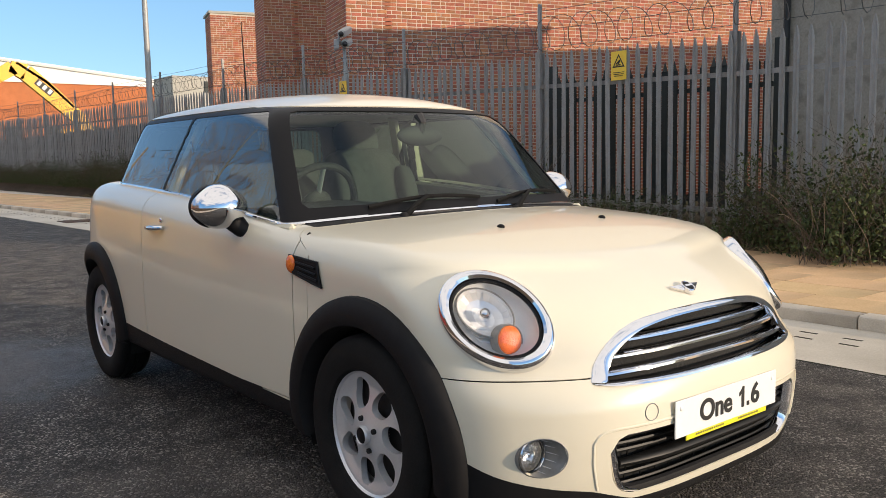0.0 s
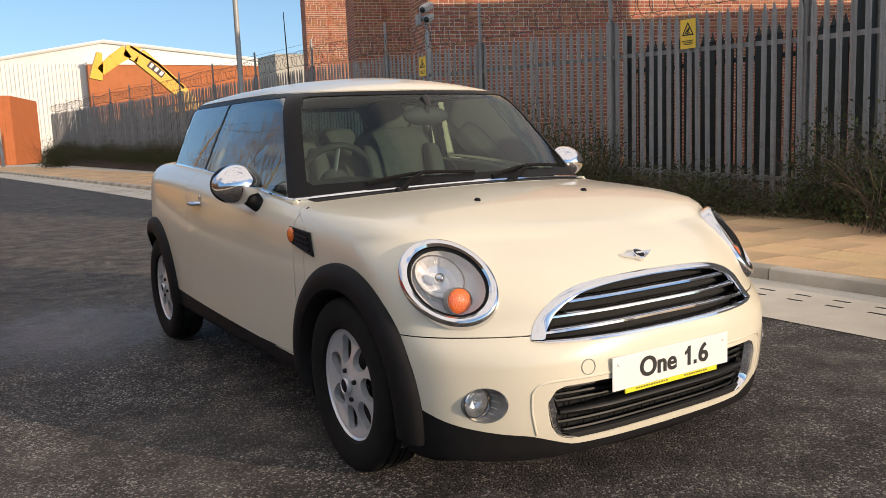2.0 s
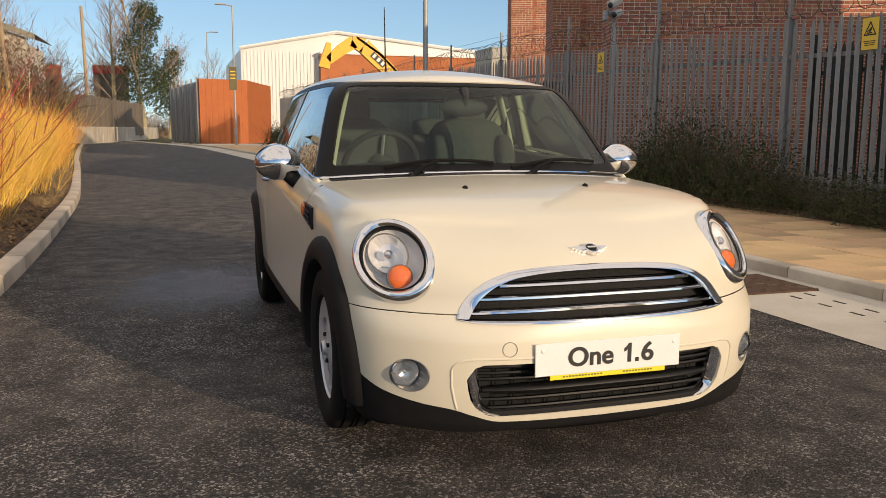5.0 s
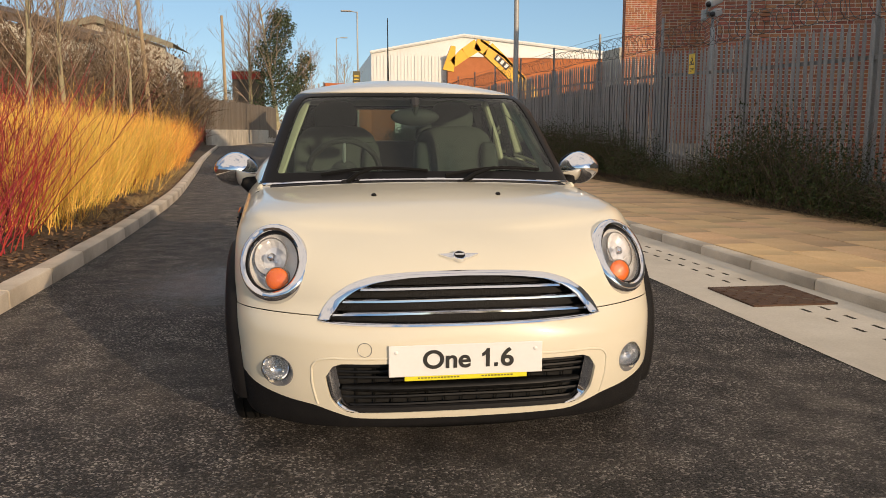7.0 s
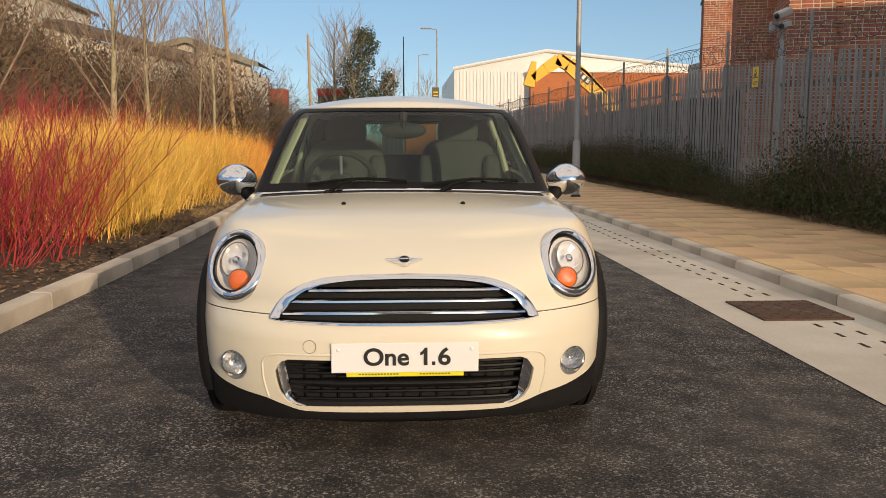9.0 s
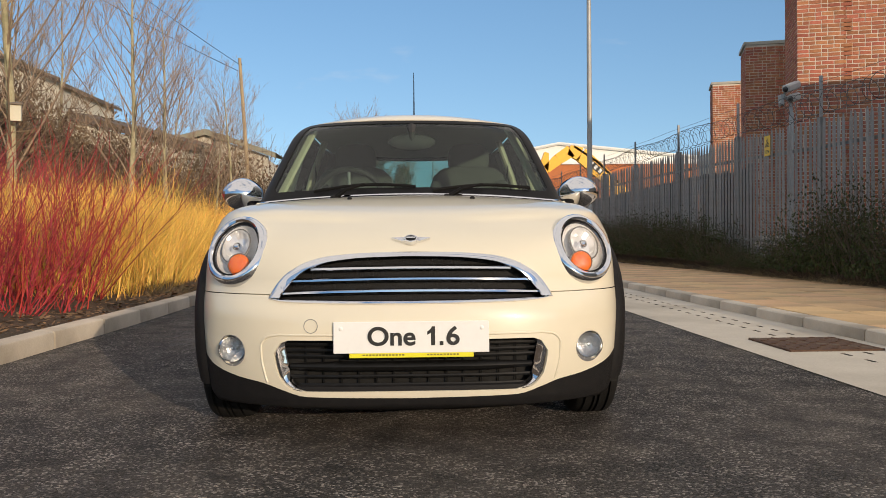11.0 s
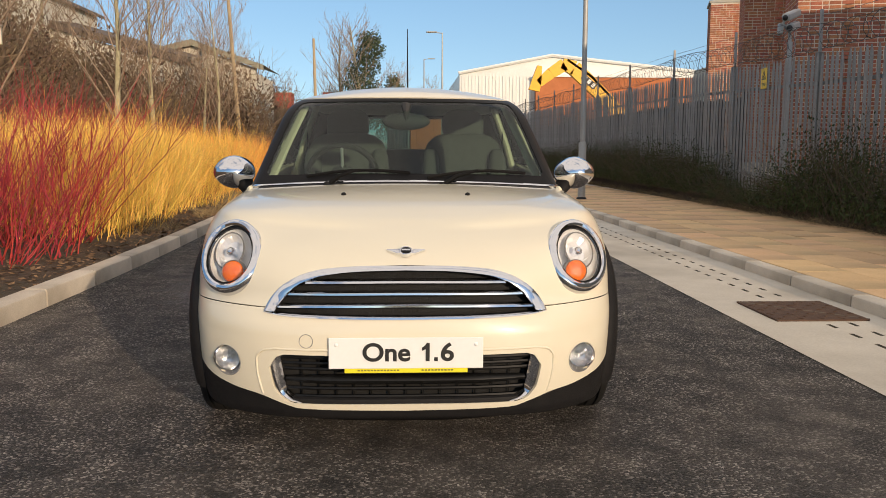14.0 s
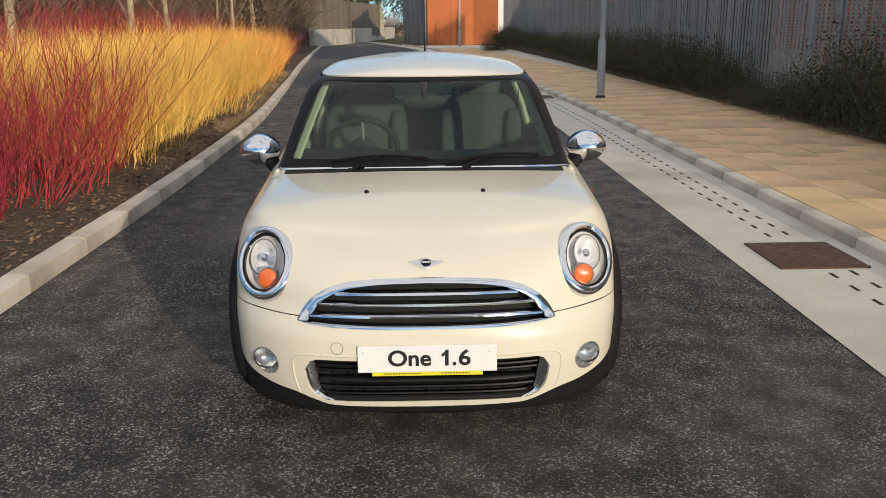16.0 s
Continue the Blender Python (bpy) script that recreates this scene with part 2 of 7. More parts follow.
    def revolve(self, profile, axis='X', n=48, c=(0, 0, 0), a0=0.0, a1=2 * math.pi):
        """profile: (along the axis, radius)."""
        v, f = [], []
        full = abs(a1 - a0 - 2 * math.pi) < 1e-6
        cols = n if full else n + 1
        for h, r in profile:
            for k in range(cols):
                a = a0 + (a1 - a0) * k / n
                p = {'X': (h, r * math.cos(a), r * math.sin(a)), 'Y': (r * math.cos(a), h, r * math.sin(a)),
                     'Z': (r * math.cos(a), r * math.sin(a), h)}[axis]
                v.append((p[0] + c[0], p[1] + c[1], p[2] + c[2]))
        for i in range(len(profile) - 1):
            for k in range(n):
                k2 = (k + 1) % cols
                f.append((i * cols + k, i * cols + k2, (i + 1) * cols + k2, (i + 1) * cols + k))
        return self.add(v, f)

    def sphere(self, c, r, nu=16, nv=10, s=(1, 1, 1), m=None):
        v, f = [], []
        for j in range(nv + 1):
            t = math.pi * j / nv
            for i in range(nu):
                a = 2 * math.pi * i / nu
                p = Vector((math.sin(t) * math.cos(a) * r * s[0], math.sin(t) * math.sin(a) * r * s[1], math.cos(t) * r * s[2]))
                if m is not None:
                    p = m @ p
                v.append(p + Vector(c))
        for j in range(nv):
            for i in range(nu):
                f.append((j * nu + i, j * nu + (i + 1) % nu, (j + 1) * nu + (i + 1) % nu, (j + 1) * nu + i)[::-1])
        return self.add(v, f)

    def grid(self, rows, flip=False):
        v = [p for r in rows for p in r]
        w = len(rows[0])
        f = [(i * w + k, i * w + k + 1, (i + 1) * w + k + 1, (i + 1) * w + k) for i in range(len(rows) - 1) for k in range(w - 1)]
        return self.add(v, [q[::-1] for q in f] if flip else f)

    def prism(self, poly, depth, m):
        """A flat polygon (u, v) given a depth along its normal, laid by m."""
        n = len(poly)
        v = [m @ Vector((a, b, 0)) for a, b in poly] + [m @ Vector((a, b, depth)) for a, b in poly]
        f = [tuple(range(n))[::-1], tuple(range(n, 2 * n))] + [(i, (i + 1) % n, n + (i + 1) % n, n + i) for i in range(n)]
        return self.add(v, f)

    def mesh(self, name, smooth=True, angle=35):
        me = bpy.data.meshes.new(name)
        me.from_pydata(self.v, [], self.f)
        me.validate()
        if smooth:
            me.polygons.foreach_set("use_smooth", [True] * len(me.polygons))
            me.set_sharp_from_angle(angle=radians(angle))
        return me


def put(name, mesh, mat, parent=None, label="", at=None):
    if isinstance(mesh, M):
        mesh = mesh.mesh(name)
    if mat is not None and not mesh.materials:
        mesh.materials.append(mat)
    ob = new(name, mesh)
    if parent is not None:
        ob.parent = parent
    if at is not None:
        ob.matrix_basis = at
    if label:
        ob["label"] = label
    return ob


def thing(name, label, category, group="", kind="", at=None):
    ob = new(name)
    ob.empty_display_size = 0.2
    if at is not None:
        ob.matrix_basis = at
    return tagged(ob, label, category, group, kind)


def curve(xs, ys):
    """A smooth curve through points, as a function of arrays (monotone cubic)."""
    xs, ys = np.array(xs, float), np.array(ys, float)
    d = np.diff(ys) / np.diff(xs)
    s = np.zeros(len(xs))
    for i in range(1, len(xs) - 1):
        s[i] = 0 if d[i - 1] * d[i] <= 0 else 2 * d[i - 1] * d[i] / (d[i - 1] + d[i])
    s[0], s[-1] = d[0], d[-1]

    def at(x):
        x = np.clip(np.asarray(x, float), xs[0], xs[-1])
        i = np.clip(np.searchsorted(xs, x) - 1, 0, len(xs) - 2)
        h = xs[i + 1] - xs[i]
        t = (x - xs[i]) / h
        return ((2 * t**3 - 3 * t**2 + 1) * ys[i] + (t**3 - 2 * t**2 + t) * h * s[i]
                + (-2 * t**3 + 3 * t**2) * ys[i + 1] + (t**3 - t**2) * h * s[i + 1])
    return at


def smax(a, b, k):
    h = np.maximum(k - np.abs(a - b), 0) / k
    return np.maximum(a, b) + h * h * k / 4


class Skin:
    """A smooth closed form f(p) = 0 as a mesh that can be cut into panels along fields g(p) = 0."""

    def __init__(self, f, origins, ways, rows, cols, reach=3.0):
        self.form = f
        if f is None:
            self.v, self.f = list(origins), []
            return
        o, w = np.array(origins, float), np.array(ways, float)
        w /= np.linalg.norm(w, axis=1)[:, None]
        lo, hi = np.zeros(len(o)), np.full(len(o), reach)
        for _ in range(34):
            mid = (lo + hi) / 2
            out = f(o + w * mid[:, None]) > 0
            hi, lo = np.where(out, mid, hi), np.where(out, lo, mid)
        self.v = list(o + w * ((lo + hi) / 2)[:, None])
        self.f = [(i * cols + k, i * cols + k + 1, (i + 1) * cols + k + 1, (i + 1) * cols + k)
                  for i in range(rows - 1) for k in range(cols - 1)]
        q = [np.array(self.v[i]) for i in self.f[len(self.f) // 2]]
        if np.dot(np.cross(q[1] - q[0], q[2] - q[1]), self.gradient([q[0]])[0]) < 0:
            self.f = [t[::-1] for t in self.f]

    def gradient(self, p):
        p, e = np.asarray(p, float), 0.002
        g = np.stack([self.form(p + e * d) - self.form(p - e * d) for d in np.eye(3)], 1)
        return g / np.maximum(np.linalg.norm(g, axis=1), 1e-9)[:, None]

    def cut(self, faces, g):
        """The faces outside (g > 0) and inside of a field, split along it."""
        val = g(np.array(self.v))
        made, outside, inside = {}, [], []

        def cross(a, b):
            key = (min(a, b), max(a, b))
            if key not in made:
                t = val[a] / (val[a] - val[b])
                made[key] = len(self.v)
                self.v.append(self.v[a] + (self.v[b] - self.v[a]) * t)
            return made[key]
        for q in faces:
            s = [val[i] > 0 for i in q]
            if all(s):
                outside.append(q)
            elif not any(s):
                inside.append(q)
            else:
                pos, neg = [], []
                for i, a in enumerate(q):
                    b = q[(i + 1) % len(q)]
                    (pos if s[i] else neg).append(a)
                    if s[i] != (val[b] > 0):
                        c = cross(a, b)
                        pos.append(c)
                        neg.append(c)
                if len(pos) > 2:
                    outside.append(tuple(pos))
                if len(neg) > 2:
                    inside.append(tuple(neg))
        return outside, inside

    def panel(self, name, faces, mat, parent, label="", lip=0.012, lift=0.0):
        """One panel as a mesh, with smooth normals from the form and its edges turned in."""
        used = sorted({i for q in faces for i in q})
        at = {i: k for k, i in enumerate(used)}
        p = np.array([self.v[i] for i in used])
        nrm = self.gradient(p)
        for _ in range(2):
            e = 0.002
            slope = (self.form(p + e * nrm) - self.form(p - e * nrm)) / (2 * e)
            p = p - nrm * (self.form(p) / np.maximum(slope, 0.2))[:, None]
        p = p + nrm * lift
        count = {}
        for q in faces:
            for i, a in enumerate(q):
                b = q[(i + 1) % len(q)]
                count[(a, b)] = count.get((a, b), 0) + 1
        verts = [tuple(c) for c in p]
        polys = [tuple(at[i] for i in q) for q in faces]
        normals = [tuple(c) for c in nrm]
        if lip:
            for (a, b) in [e for e in count if (e[1], e[0]) not in count]:
                ia, ib, k = at[a], at[b], len(verts)
                d = np.cross(p[ib] - p[ia], nrm[ia])
                d = d / max(np.linalg.norm(d), 1e-9)
                verts += [tuple(p[ia]), tuple(p[ib]), tuple(p[ib] - nrm[ib] * lip), tuple(p[ia] - nrm[ia] * lip)]
                normals += [tuple(d)] * 4
                polys.append((k + 1, k, k + 3, k + 2))
        me = bpy.data.meshes.new(name)
        me.from_pydata(verts, [], polys)
        me.polygons.foreach_set("use_smooth", [True] * len(me.polygons))
        me.normals_split_custom_set_from_vertices(normals)
        me.materials.append(mat)
        return put(name, me, None, parent, label)


# ---- the car: nose towards -y, front axle over y = 0 ----
CX = np.abs
side_w = curve([-0.8, -0.4, 0.0, 0.4, 1.0, 1.6, 2.4, 2.8, 3.1], [0.770, 0.786, 0.797, 0.812, 0.830, 0.838, 0.825, 0.787, 0.72])
nose_y = curve([0.10, 0.20, 0.30, 0.40, 0.48, 0.54, 0.60, 0.65, 0.69, 0.73, 0.80], [-0.66, -0.695, -0.715, -0.722, -0.718, -0.705, -0.688, -0.664, -0.632, -0.585, -0.46])
bonnet_z = curve([-0.75, -0.6, -0.5, -0.4, -0.2, 0.0, 0.2, 0.4, 0.6, 1.6, 2.6, 3.1],
                 [0.66, 0.728, 0.776, 0.812, 0.866, 0.902, 0.922, 0.935, 0.950, 1.030, 1.062, 1.045])


foot_z = curve([-0.75, -0.35, 0.15, 0.5, 2.0, 2.35, 3.0], [0.142, 0.142, 0.16, 0.235, 0.250, 0.20, 0.20])


def f_side(p):
    x, y, z = CX(p[:, 0]), p[:, 1], p[:, 2]
    return x - (side_w(y) - 0.10 * (z - 0.62)**2 - 0.5 * np.maximum(0, 0.34 - z)**2)


def f_nose(p):
    x, y, z = CX(p[:, 0]), p[:, 1], p[:, 2]
    t = np.clip((z - 0.465) / 0.125, 0, 1)
    t = t * t * (3 - 2 * t)
    u = np.clip(x / 0.79, 0, 1.4)
    lamp = 0.063 * np.exp(-((x - 0.641) / 0.14)**2 - ((z - 0.80) / 0.09)**2)
    return nose_y(z) - lamp + (1 - t) * 0.32 * u**3.65 + t * 0.341 * u**2.56 - y


def f_body(p):
    p = np.asarray(p, float)
    x, y, z = CX(p[:, 0]), p[:, 1], p[:, 2]
    lump = 0.015 * np.exp(-((x - 0.565) / 0.295)**2 - ((y + 0.221) / 0.309)**2)
    top = z - (bonnet_z(y) - 0.036 * (x / 0.68)**2 + lump)
    tail = y - (3.03 - 0.34 * (x / 0.82)**3.2 - 0.5 * np.maximum(0, z - 0.62)**2)
    f = smax(f_side(p), top, 0.11)
    f = smax(f, f_nose(p) * 0.92, 0.09)
    f = smax(f, tail, 0.12)
    return smax(f, foot_z(y) - z, 0.03)


def f_screen(p):
    return (0.355 + (p[:, 2] - 0.93) * 1.02 + 0.37 * p[:, 0]**2 - p[:, 1]) * 0.72


def f_flank(p):
    x, y, z = CX(p[:, 0]), p[:, 1], p[:, 2]
    return (x - (0.752 - 0.018 * (y - 1.6)**2 - 0.36 * (z - 0.93) - 0.12 * np.maximum(0, z - 1.1)**2)) * 0.93


def f_hatch(p):
    return (p[:, 1] - (2.86 - 0.66 * (p[:, 2] - 0.95) - 0.72 * p[:, 0]**2)) * 0.9


roof_z = curve([0.5, 0.86, 1.05, 1.3, 1.6, 2.1, 2.6, 3.0], [1.29, 1.376, 1.408, 1.430, 1.438, 1.428, 1.396, 1.35])


def f_cabin(p):
    p = np.asarray(p, float)
    roof = p[:, 2] - (roof_z(p[:, 1]) - 0.060 * (p[:, 0] / 0.55)**2)
    f = smax(f_flank(p), roof, 0.06)
    f = smax(f, f_screen(p), 0.05)
    return smax(f, f_hatch(p), 0.09)


def capsule(f, y0, y1, z0, lo, hi, nf, ns, nr, nv):
    """Rays from a line inside the form, round its plan and from lo to hi degrees upwards."""
    plan = []
    for k in range(nr // 2 + 1):
        a = math.pi / 2 + math.pi / 2 * k / (nr // 2)
        plan.append((y1, math.cos(a), math.sin(a)))
    for k in range(1, ns):
        plan.append((y1 + (y0 - y1) * k / ns, -1, 0))
    for k in range(nf + 1):
        a = math.pi + math.pi * k / nf
        plan.append((y0, math.cos(a), math.sin(a)))
    for k in range(1, ns):
        plan.append((y0 + (y1 - y0) * k / ns, 1, 0))
    for k in range(nr // 2 + 1):
        a = math.pi / 2 * k / (nr // 2)
        plan.append((y1, math.cos(a), math.sin(a)))
    o, w = [], []
    for y, dx, dy in plan:
        for j in range(nv):
            e = radians(lo + (hi - lo) * j / (nv - 1))
            o.append((0, y, z0))
            w.append((dx * math.cos(e), dy * math.cos(e), math.sin(e)))
    return Skin(f, o, w, len(plan), nv)


def onto_front(x, z):
    """The body's surface straight ahead of (x, z)."""
    x, z = np.atleast_1d(np.asarray(x, float)), np.atleast_1d(np.asarray(z, float))
    lo, hi = np.full(x.shape, 0.3), np.full(x.shape, -1.2)
    for _ in range(36):
        mid = (lo + hi) / 2
        out = f_body(np.stack([x, mid, z], 1)) > 0
        hi, lo = np.where(out, mid, hi), np.where(out, lo, mid)
    return np.stack([x, lo, z], 1)


def onto_side(y, z, sign=-1, form=f_body):
    """The form's surface out sideways at (y, z)."""
    y, z = np.atleast_1d(np.asarray(y, float)), np.atleast_1d(np.asarray(z, float))
    lo, hi = np.zeros(y.shape), np.full(y.shape, 1.3)
    for _ in range(36):
        mid = (lo + hi) / 2
        out = form(np.stack([mid, y, z], 1)) > 0
        hi, lo = np.where(out, mid, hi), np.where(out, lo, mid)
    return np.stack([sign * lo, y, z], 1)


def onto_top(x, y):
    x, y = np.atleast_1d(np.asarray(x, float)), np.atleast_1d(np.asarray(y, float))
    lo, hi = np.full(x.shape, 0.5), np.full(x.shape, 1.3)
    for _ in range(36):
        mid = (lo + hi) / 2
        out = f_body(np.stack([x, y, mid], 1)) > 0
        hi, lo = np.where(out, mid, hi), np.where(out, lo, mid)
    return np.stack([x, y, lo], 1)


car = thing("car", "cream three-door hatchback with chrome mirrors, parked on the road", "car")

AXLES = (0.0, 2.467)
HL_C = Vector((0.636, -0.414, 0.691))
HL_N = Vector((0.490, -0.650, 0.581)).normalized()
HL_A = Vector((-0.797, -0.603, 0.0))
HL_A = (HL_A - HL_N * HL_A.dot(HL_N)).normalized()
HL_B = HL_A.cross(HL_N)
if HL_B.z < 0:
    HL_B = -HL_B
HL_R = 0.156
# the lamp is an oval, its long axis from the upper outer to the lower inner side
HL_T = math.radians(-41)
HL_S = np.array(((math.cos(HL_T), -math.sin(HL_T)), (math.sin(HL_T), math.cos(HL_T))))
HL_S = HL_S @ np.diag((1.066, 0.775)) @ HL_S.T
HL_I = np.linalg.inv(HL_S)


def hl_uv(p):
    q = np.stack([CX(p[:, 0]), p[:, 1], p[:, 2]], 1) - np.array(HL_C)
    u, v = q @ np.array(HL_A), q @ np.array(HL_B)
    return HL_I[0, 0] * u + HL_I[0, 1] * v, HL_I[1, 0] * u + HL_I[1, 1] * v, q @ np.array(HL_N)


def g_lamp(p):
    u, v, w = hl_uv(p)
    return np.where(np.abs(w) < 0.2, np.hypot(u, v) - HL_R * 0.93, 1.0)


gr_top = curve([0, 0.15, 0.28, 0.36, 0.42, 0.46, 0.490], [0.685, 0.682, 0.672, 0.652, 0.619, 0.580, 0.532])
gr_low = curve([0, 0.2, 0.36, 0.44, 0.490], [0.509, 0.510, 0.513, 0.518, 0.527])


def g_grille(p):
    x, y, z = CX(p[:, 0]), p[:, 1], p[:, 2]
    return np.where(y < -0.3, np.maximum(np.maximum(z - gr_top(x), gr_low(x) - z), x - 0.490), 1.0)


def rounded(u, v, a, b, r):
    dx, dy = np.abs(u) - (a - r), np.abs(v) - (b - r)
    return np.hypot(np.maximum(dx, 0), np.maximum(dy, 0)) + np.minimum(np.maximum(dx, dy), 0) - r


def g_intake(p):
    x, y, z = CX(p[:, 0]), p[:, 1], p[:, 2]
    half = 0.468 - 0.25 * np.maximum(0, 0.33 - z)
    return np.where(y < -0.3, rounded(x - half + 0.468, z - 0.302, 0.468, 0.088, 0.06), 1.0)


FOG = (0.628, 0.345)


def g_fog(p):
    return np.where(p[:, 1] < -0.3, np.hypot(CX(p[:, 0]) - FOG[0], p[:, 2] - FOG[1]) - 0.0545, 1.0)


def g_arch(k, r):
    def g(p):
        return np.where(CX(p[:, 0]) > 0.45, np.hypot(p[:, 1] - AXLES[k], p[:, 2] - 0.30) - r, 1.0)
    return g


skirt_z = curve([0, 0.36, 0.44, 0.506, 0.60, 0.70, 0.76, 0.79], [0.190, 0.196, 0.218, 0.240, 0.256, 0.284, 0.325, 0.38])


def g_lower(p):
    x, y, z = CX(p[:, 0]), p[:, 1], p[:, 2]
    front = skirt_z(x)
    return z - np.where(y < 0.0, front, 0.296 + 0.030 * y)


def g_bonnet(p):
    x, y, z = CX(p[:, 0]), p[:, 1], p[:, 2]
    back = 0.300 + 0.26 * x**2 * np.clip((z - 0.83) / 0.06, 0, 1)
    return np.minimum(z - 0.541 + 0.012 * (x / 0.5)**2 * (x < 0.5) - 0.012 * (x < 0.5), back - y)


def g_door(p):
    x, y, z = CX(p[:, 0]), p[:, 1], p[:, 2]
    return np.where((x > 0.55), -rounded(y - 1.065, z - 0.70, 0.675, 0.382, 0.05), -1.0)


def g_cowl(p):
    x, y, z = CX(p[:, 0]), p[:, 1], p[:, 2]
    return np.minimum(np.minimum(0.69 - x, z - 0.865), np.minimum(0.95 - y, y - 0.306 - 0.26 * x**2))


def gap(skin, faces, g, w=0.0026):
    """Faces outside and inside of a field, with a shut line between."""
    out, rest = skin.cut(faces, lambda p: g(p) - w)
    _, ins = skin.cut(rest, lambda p: g(p) + w)
    return out, ins


def build_body():
    sk = capsule(f_body, 0.50, 2.3, 0.52, -48, 90, 150, 64, 50, 84)
    faces, _ = sk.cut(sk.f, lambda p: np.where(p[:, 2] < 0.84, 1.0, f_cabin(p) + 0.03))
    for k in (0, 1):
        faces, _ = sk.cut(faces, g_arch(k, 0.352))
    painted, lower = sk.cut(faces, g_lower)
    sk.panel("lower_cladding", lower, BLACK, car, "unpainted black plastic sill and bumper skirt")
    for g in (g_lamp, g_grille, g_intake, g_fog):
        painted, _ = sk.cut(painted, g)
    cowl, painted = sk.cut(painted, g_cowl)
    bonnet, painted = gap(sk, painted, g_bonnet, 0.0017)
    sk.panel("cowl", cowl, BLACK, car, "black plastic scuttle below the windscreen")
    sk.panel("bonnet", bonnet, PAINT, car)
    bumper, painted = gap(sk, painted, lambda p: np.minimum(0.0 - p[:, 1], 0.541 - p[:, 2]), 0.0017)
    sk.panel("front_bumper", bumper, PAINT, car)
    door, painted = gap(sk, painted, g_door)
    for s, nm in ((-1, "door"), (1, "door")):
        half, door = sk.cut(door, lambda p, s=s: s * p[:, 0])
        sk.panel(nm, half, PAINT, car)
    sk.panel("body", painted, PAINT, car)


def build_cabin():
    sk = capsule(f_cabin, 1.05, 2.2, 1.02, -25, 90, 90, 56, 50, 64)
    faces, _ = sk.cut(sk.f, lambda p: np.minimum(f_body(p) + 0.004, p[:, 2] - 0.80))
    roof, faces = gap(sk, faces, lambda p: p[:, 2] - np.where(p[:, 1] < 1.1, 1.342, 1.346), 0.003)
    sk.panel("roof", roof, ROOFP, car, "off-white painted roof panel", lip=0.02)
    sk.panel("roof_lining", roof, LINING, car, lip=0, lift=-0.03)
    screen, faces = sk.cut(faces, lambda p: np.minimum(f_screen(p) - f_flank(p) - 0.048, np.minimum(np.minimum(1.322 - p[:, 2], p[:, 2] - 0.972 + 0.03 * p[:, 0]**2), f_screen(p) - f_hatch(p))))
    band = lambda p: np.minimum(np.minimum(f_flank(p) - f_screen(p) - 0.035, f_flank(p) - f_hatch(p) - 0.05),
                                np.minimum(1.325 - p[:, 2], np.abs(p[:, 1] - 1.76 + 0.33 * (p[:, 2] - 0.93)) - 0.011))
    sides, faces = sk.cut(faces, band)
    back, faces = sk.cut(faces, lambda p: np.minimum(np.minimum(f_hatch(p) - f_flank(p) - 0.07, 1.315 - p[:, 2]), p[:, 2] - 1.0))
    sk.panel("window_frame", faces, GLOSSB, car, "gloss black window frame", lip=0.02)
    ob = sk.panel("windscreen", screen, GLASS, car, "clear windscreen", lip=0.0, lift=-0.003)
    ob.visible_shadow = False
    ob = sk.panel("rear_window", back, GLASSS, car, "", lip=0.0, lift=-0.003)
    ob.visible_shadow = False
    for s in (-1, 1):
        half, _ = sk.cut(sides, lambda p, s=s: s * p[:, 0])
        for nm, g in (("door_window", lambda p: 1.76 - 0.33 * (p[:, 2] - 0.93) - p[:, 1]), ("quarter_window", lambda p: p[:, 1] - 1.76 + 0.33 * (p[:, 2] - 0.93))):
            pane, _ = sk.cut(half, g)
            ob = sk.panel(nm, pane, GLASSD if nm == "quarter_window" else GLASSS, car, "", lip=0.0, lift=-0.002)
            ob.visible_shadow = False


build_body()
build_cabin()


def seals():
    """Dark rubber behind the shut lines."""
    for s in (-1, 1):
        loop = []
        for a in np.linspace(0, 2 * math.pi, 120)[:-1]:
            k = (abs(math.cos(a))**14 + abs(math.sin(a))**14)**(-1 / 14)
            y, z = 1.065 + 0.675 * k * math.cos(a), 0.70 + 0.382 * k * math.sin(a)
            if z < 0.90:
                loop.append((y, max(z, 0.322)))
        k0 = max(range(len(loop) - 1), key=lambda i: math.dist(loop[i], loop[i + 1]))
        loop = loop[k0 + 1:] + loop[:k0 + 1] if math.dist(loop[0], loop[-1]) < 0.1 else loop
        p = onto_side([q[0] for q in loop], [q[1] for q in loop], s)
        put("door_seal", M().tube([(q[0] - s * 0.011, q[1], q[2]) for q in p], 0.0075, 6), WIPER, car)
        p = onto_side([0.300] * 24, list(np.linspace(0.545, 0.838, 24)), s)
        put("bonnet_seal", M().tube([(q[0] - s * 0.011, q[1] + 0.1 * (q[0]**2 - 0.62) * (q[2] > 0.85), q[2]) for q in p], 0.0075, 6), WIPER, car)
        p = onto_front(list(s * np.linspace(0.485, 0.765, 30)), [0.541] * 30)
        put("bumper_seal", M().tube([(q[0] - s * 0.004, q[1] + 0.012, q[2]) for q in p], 0.0075, 6), WIPER, car)


seals()


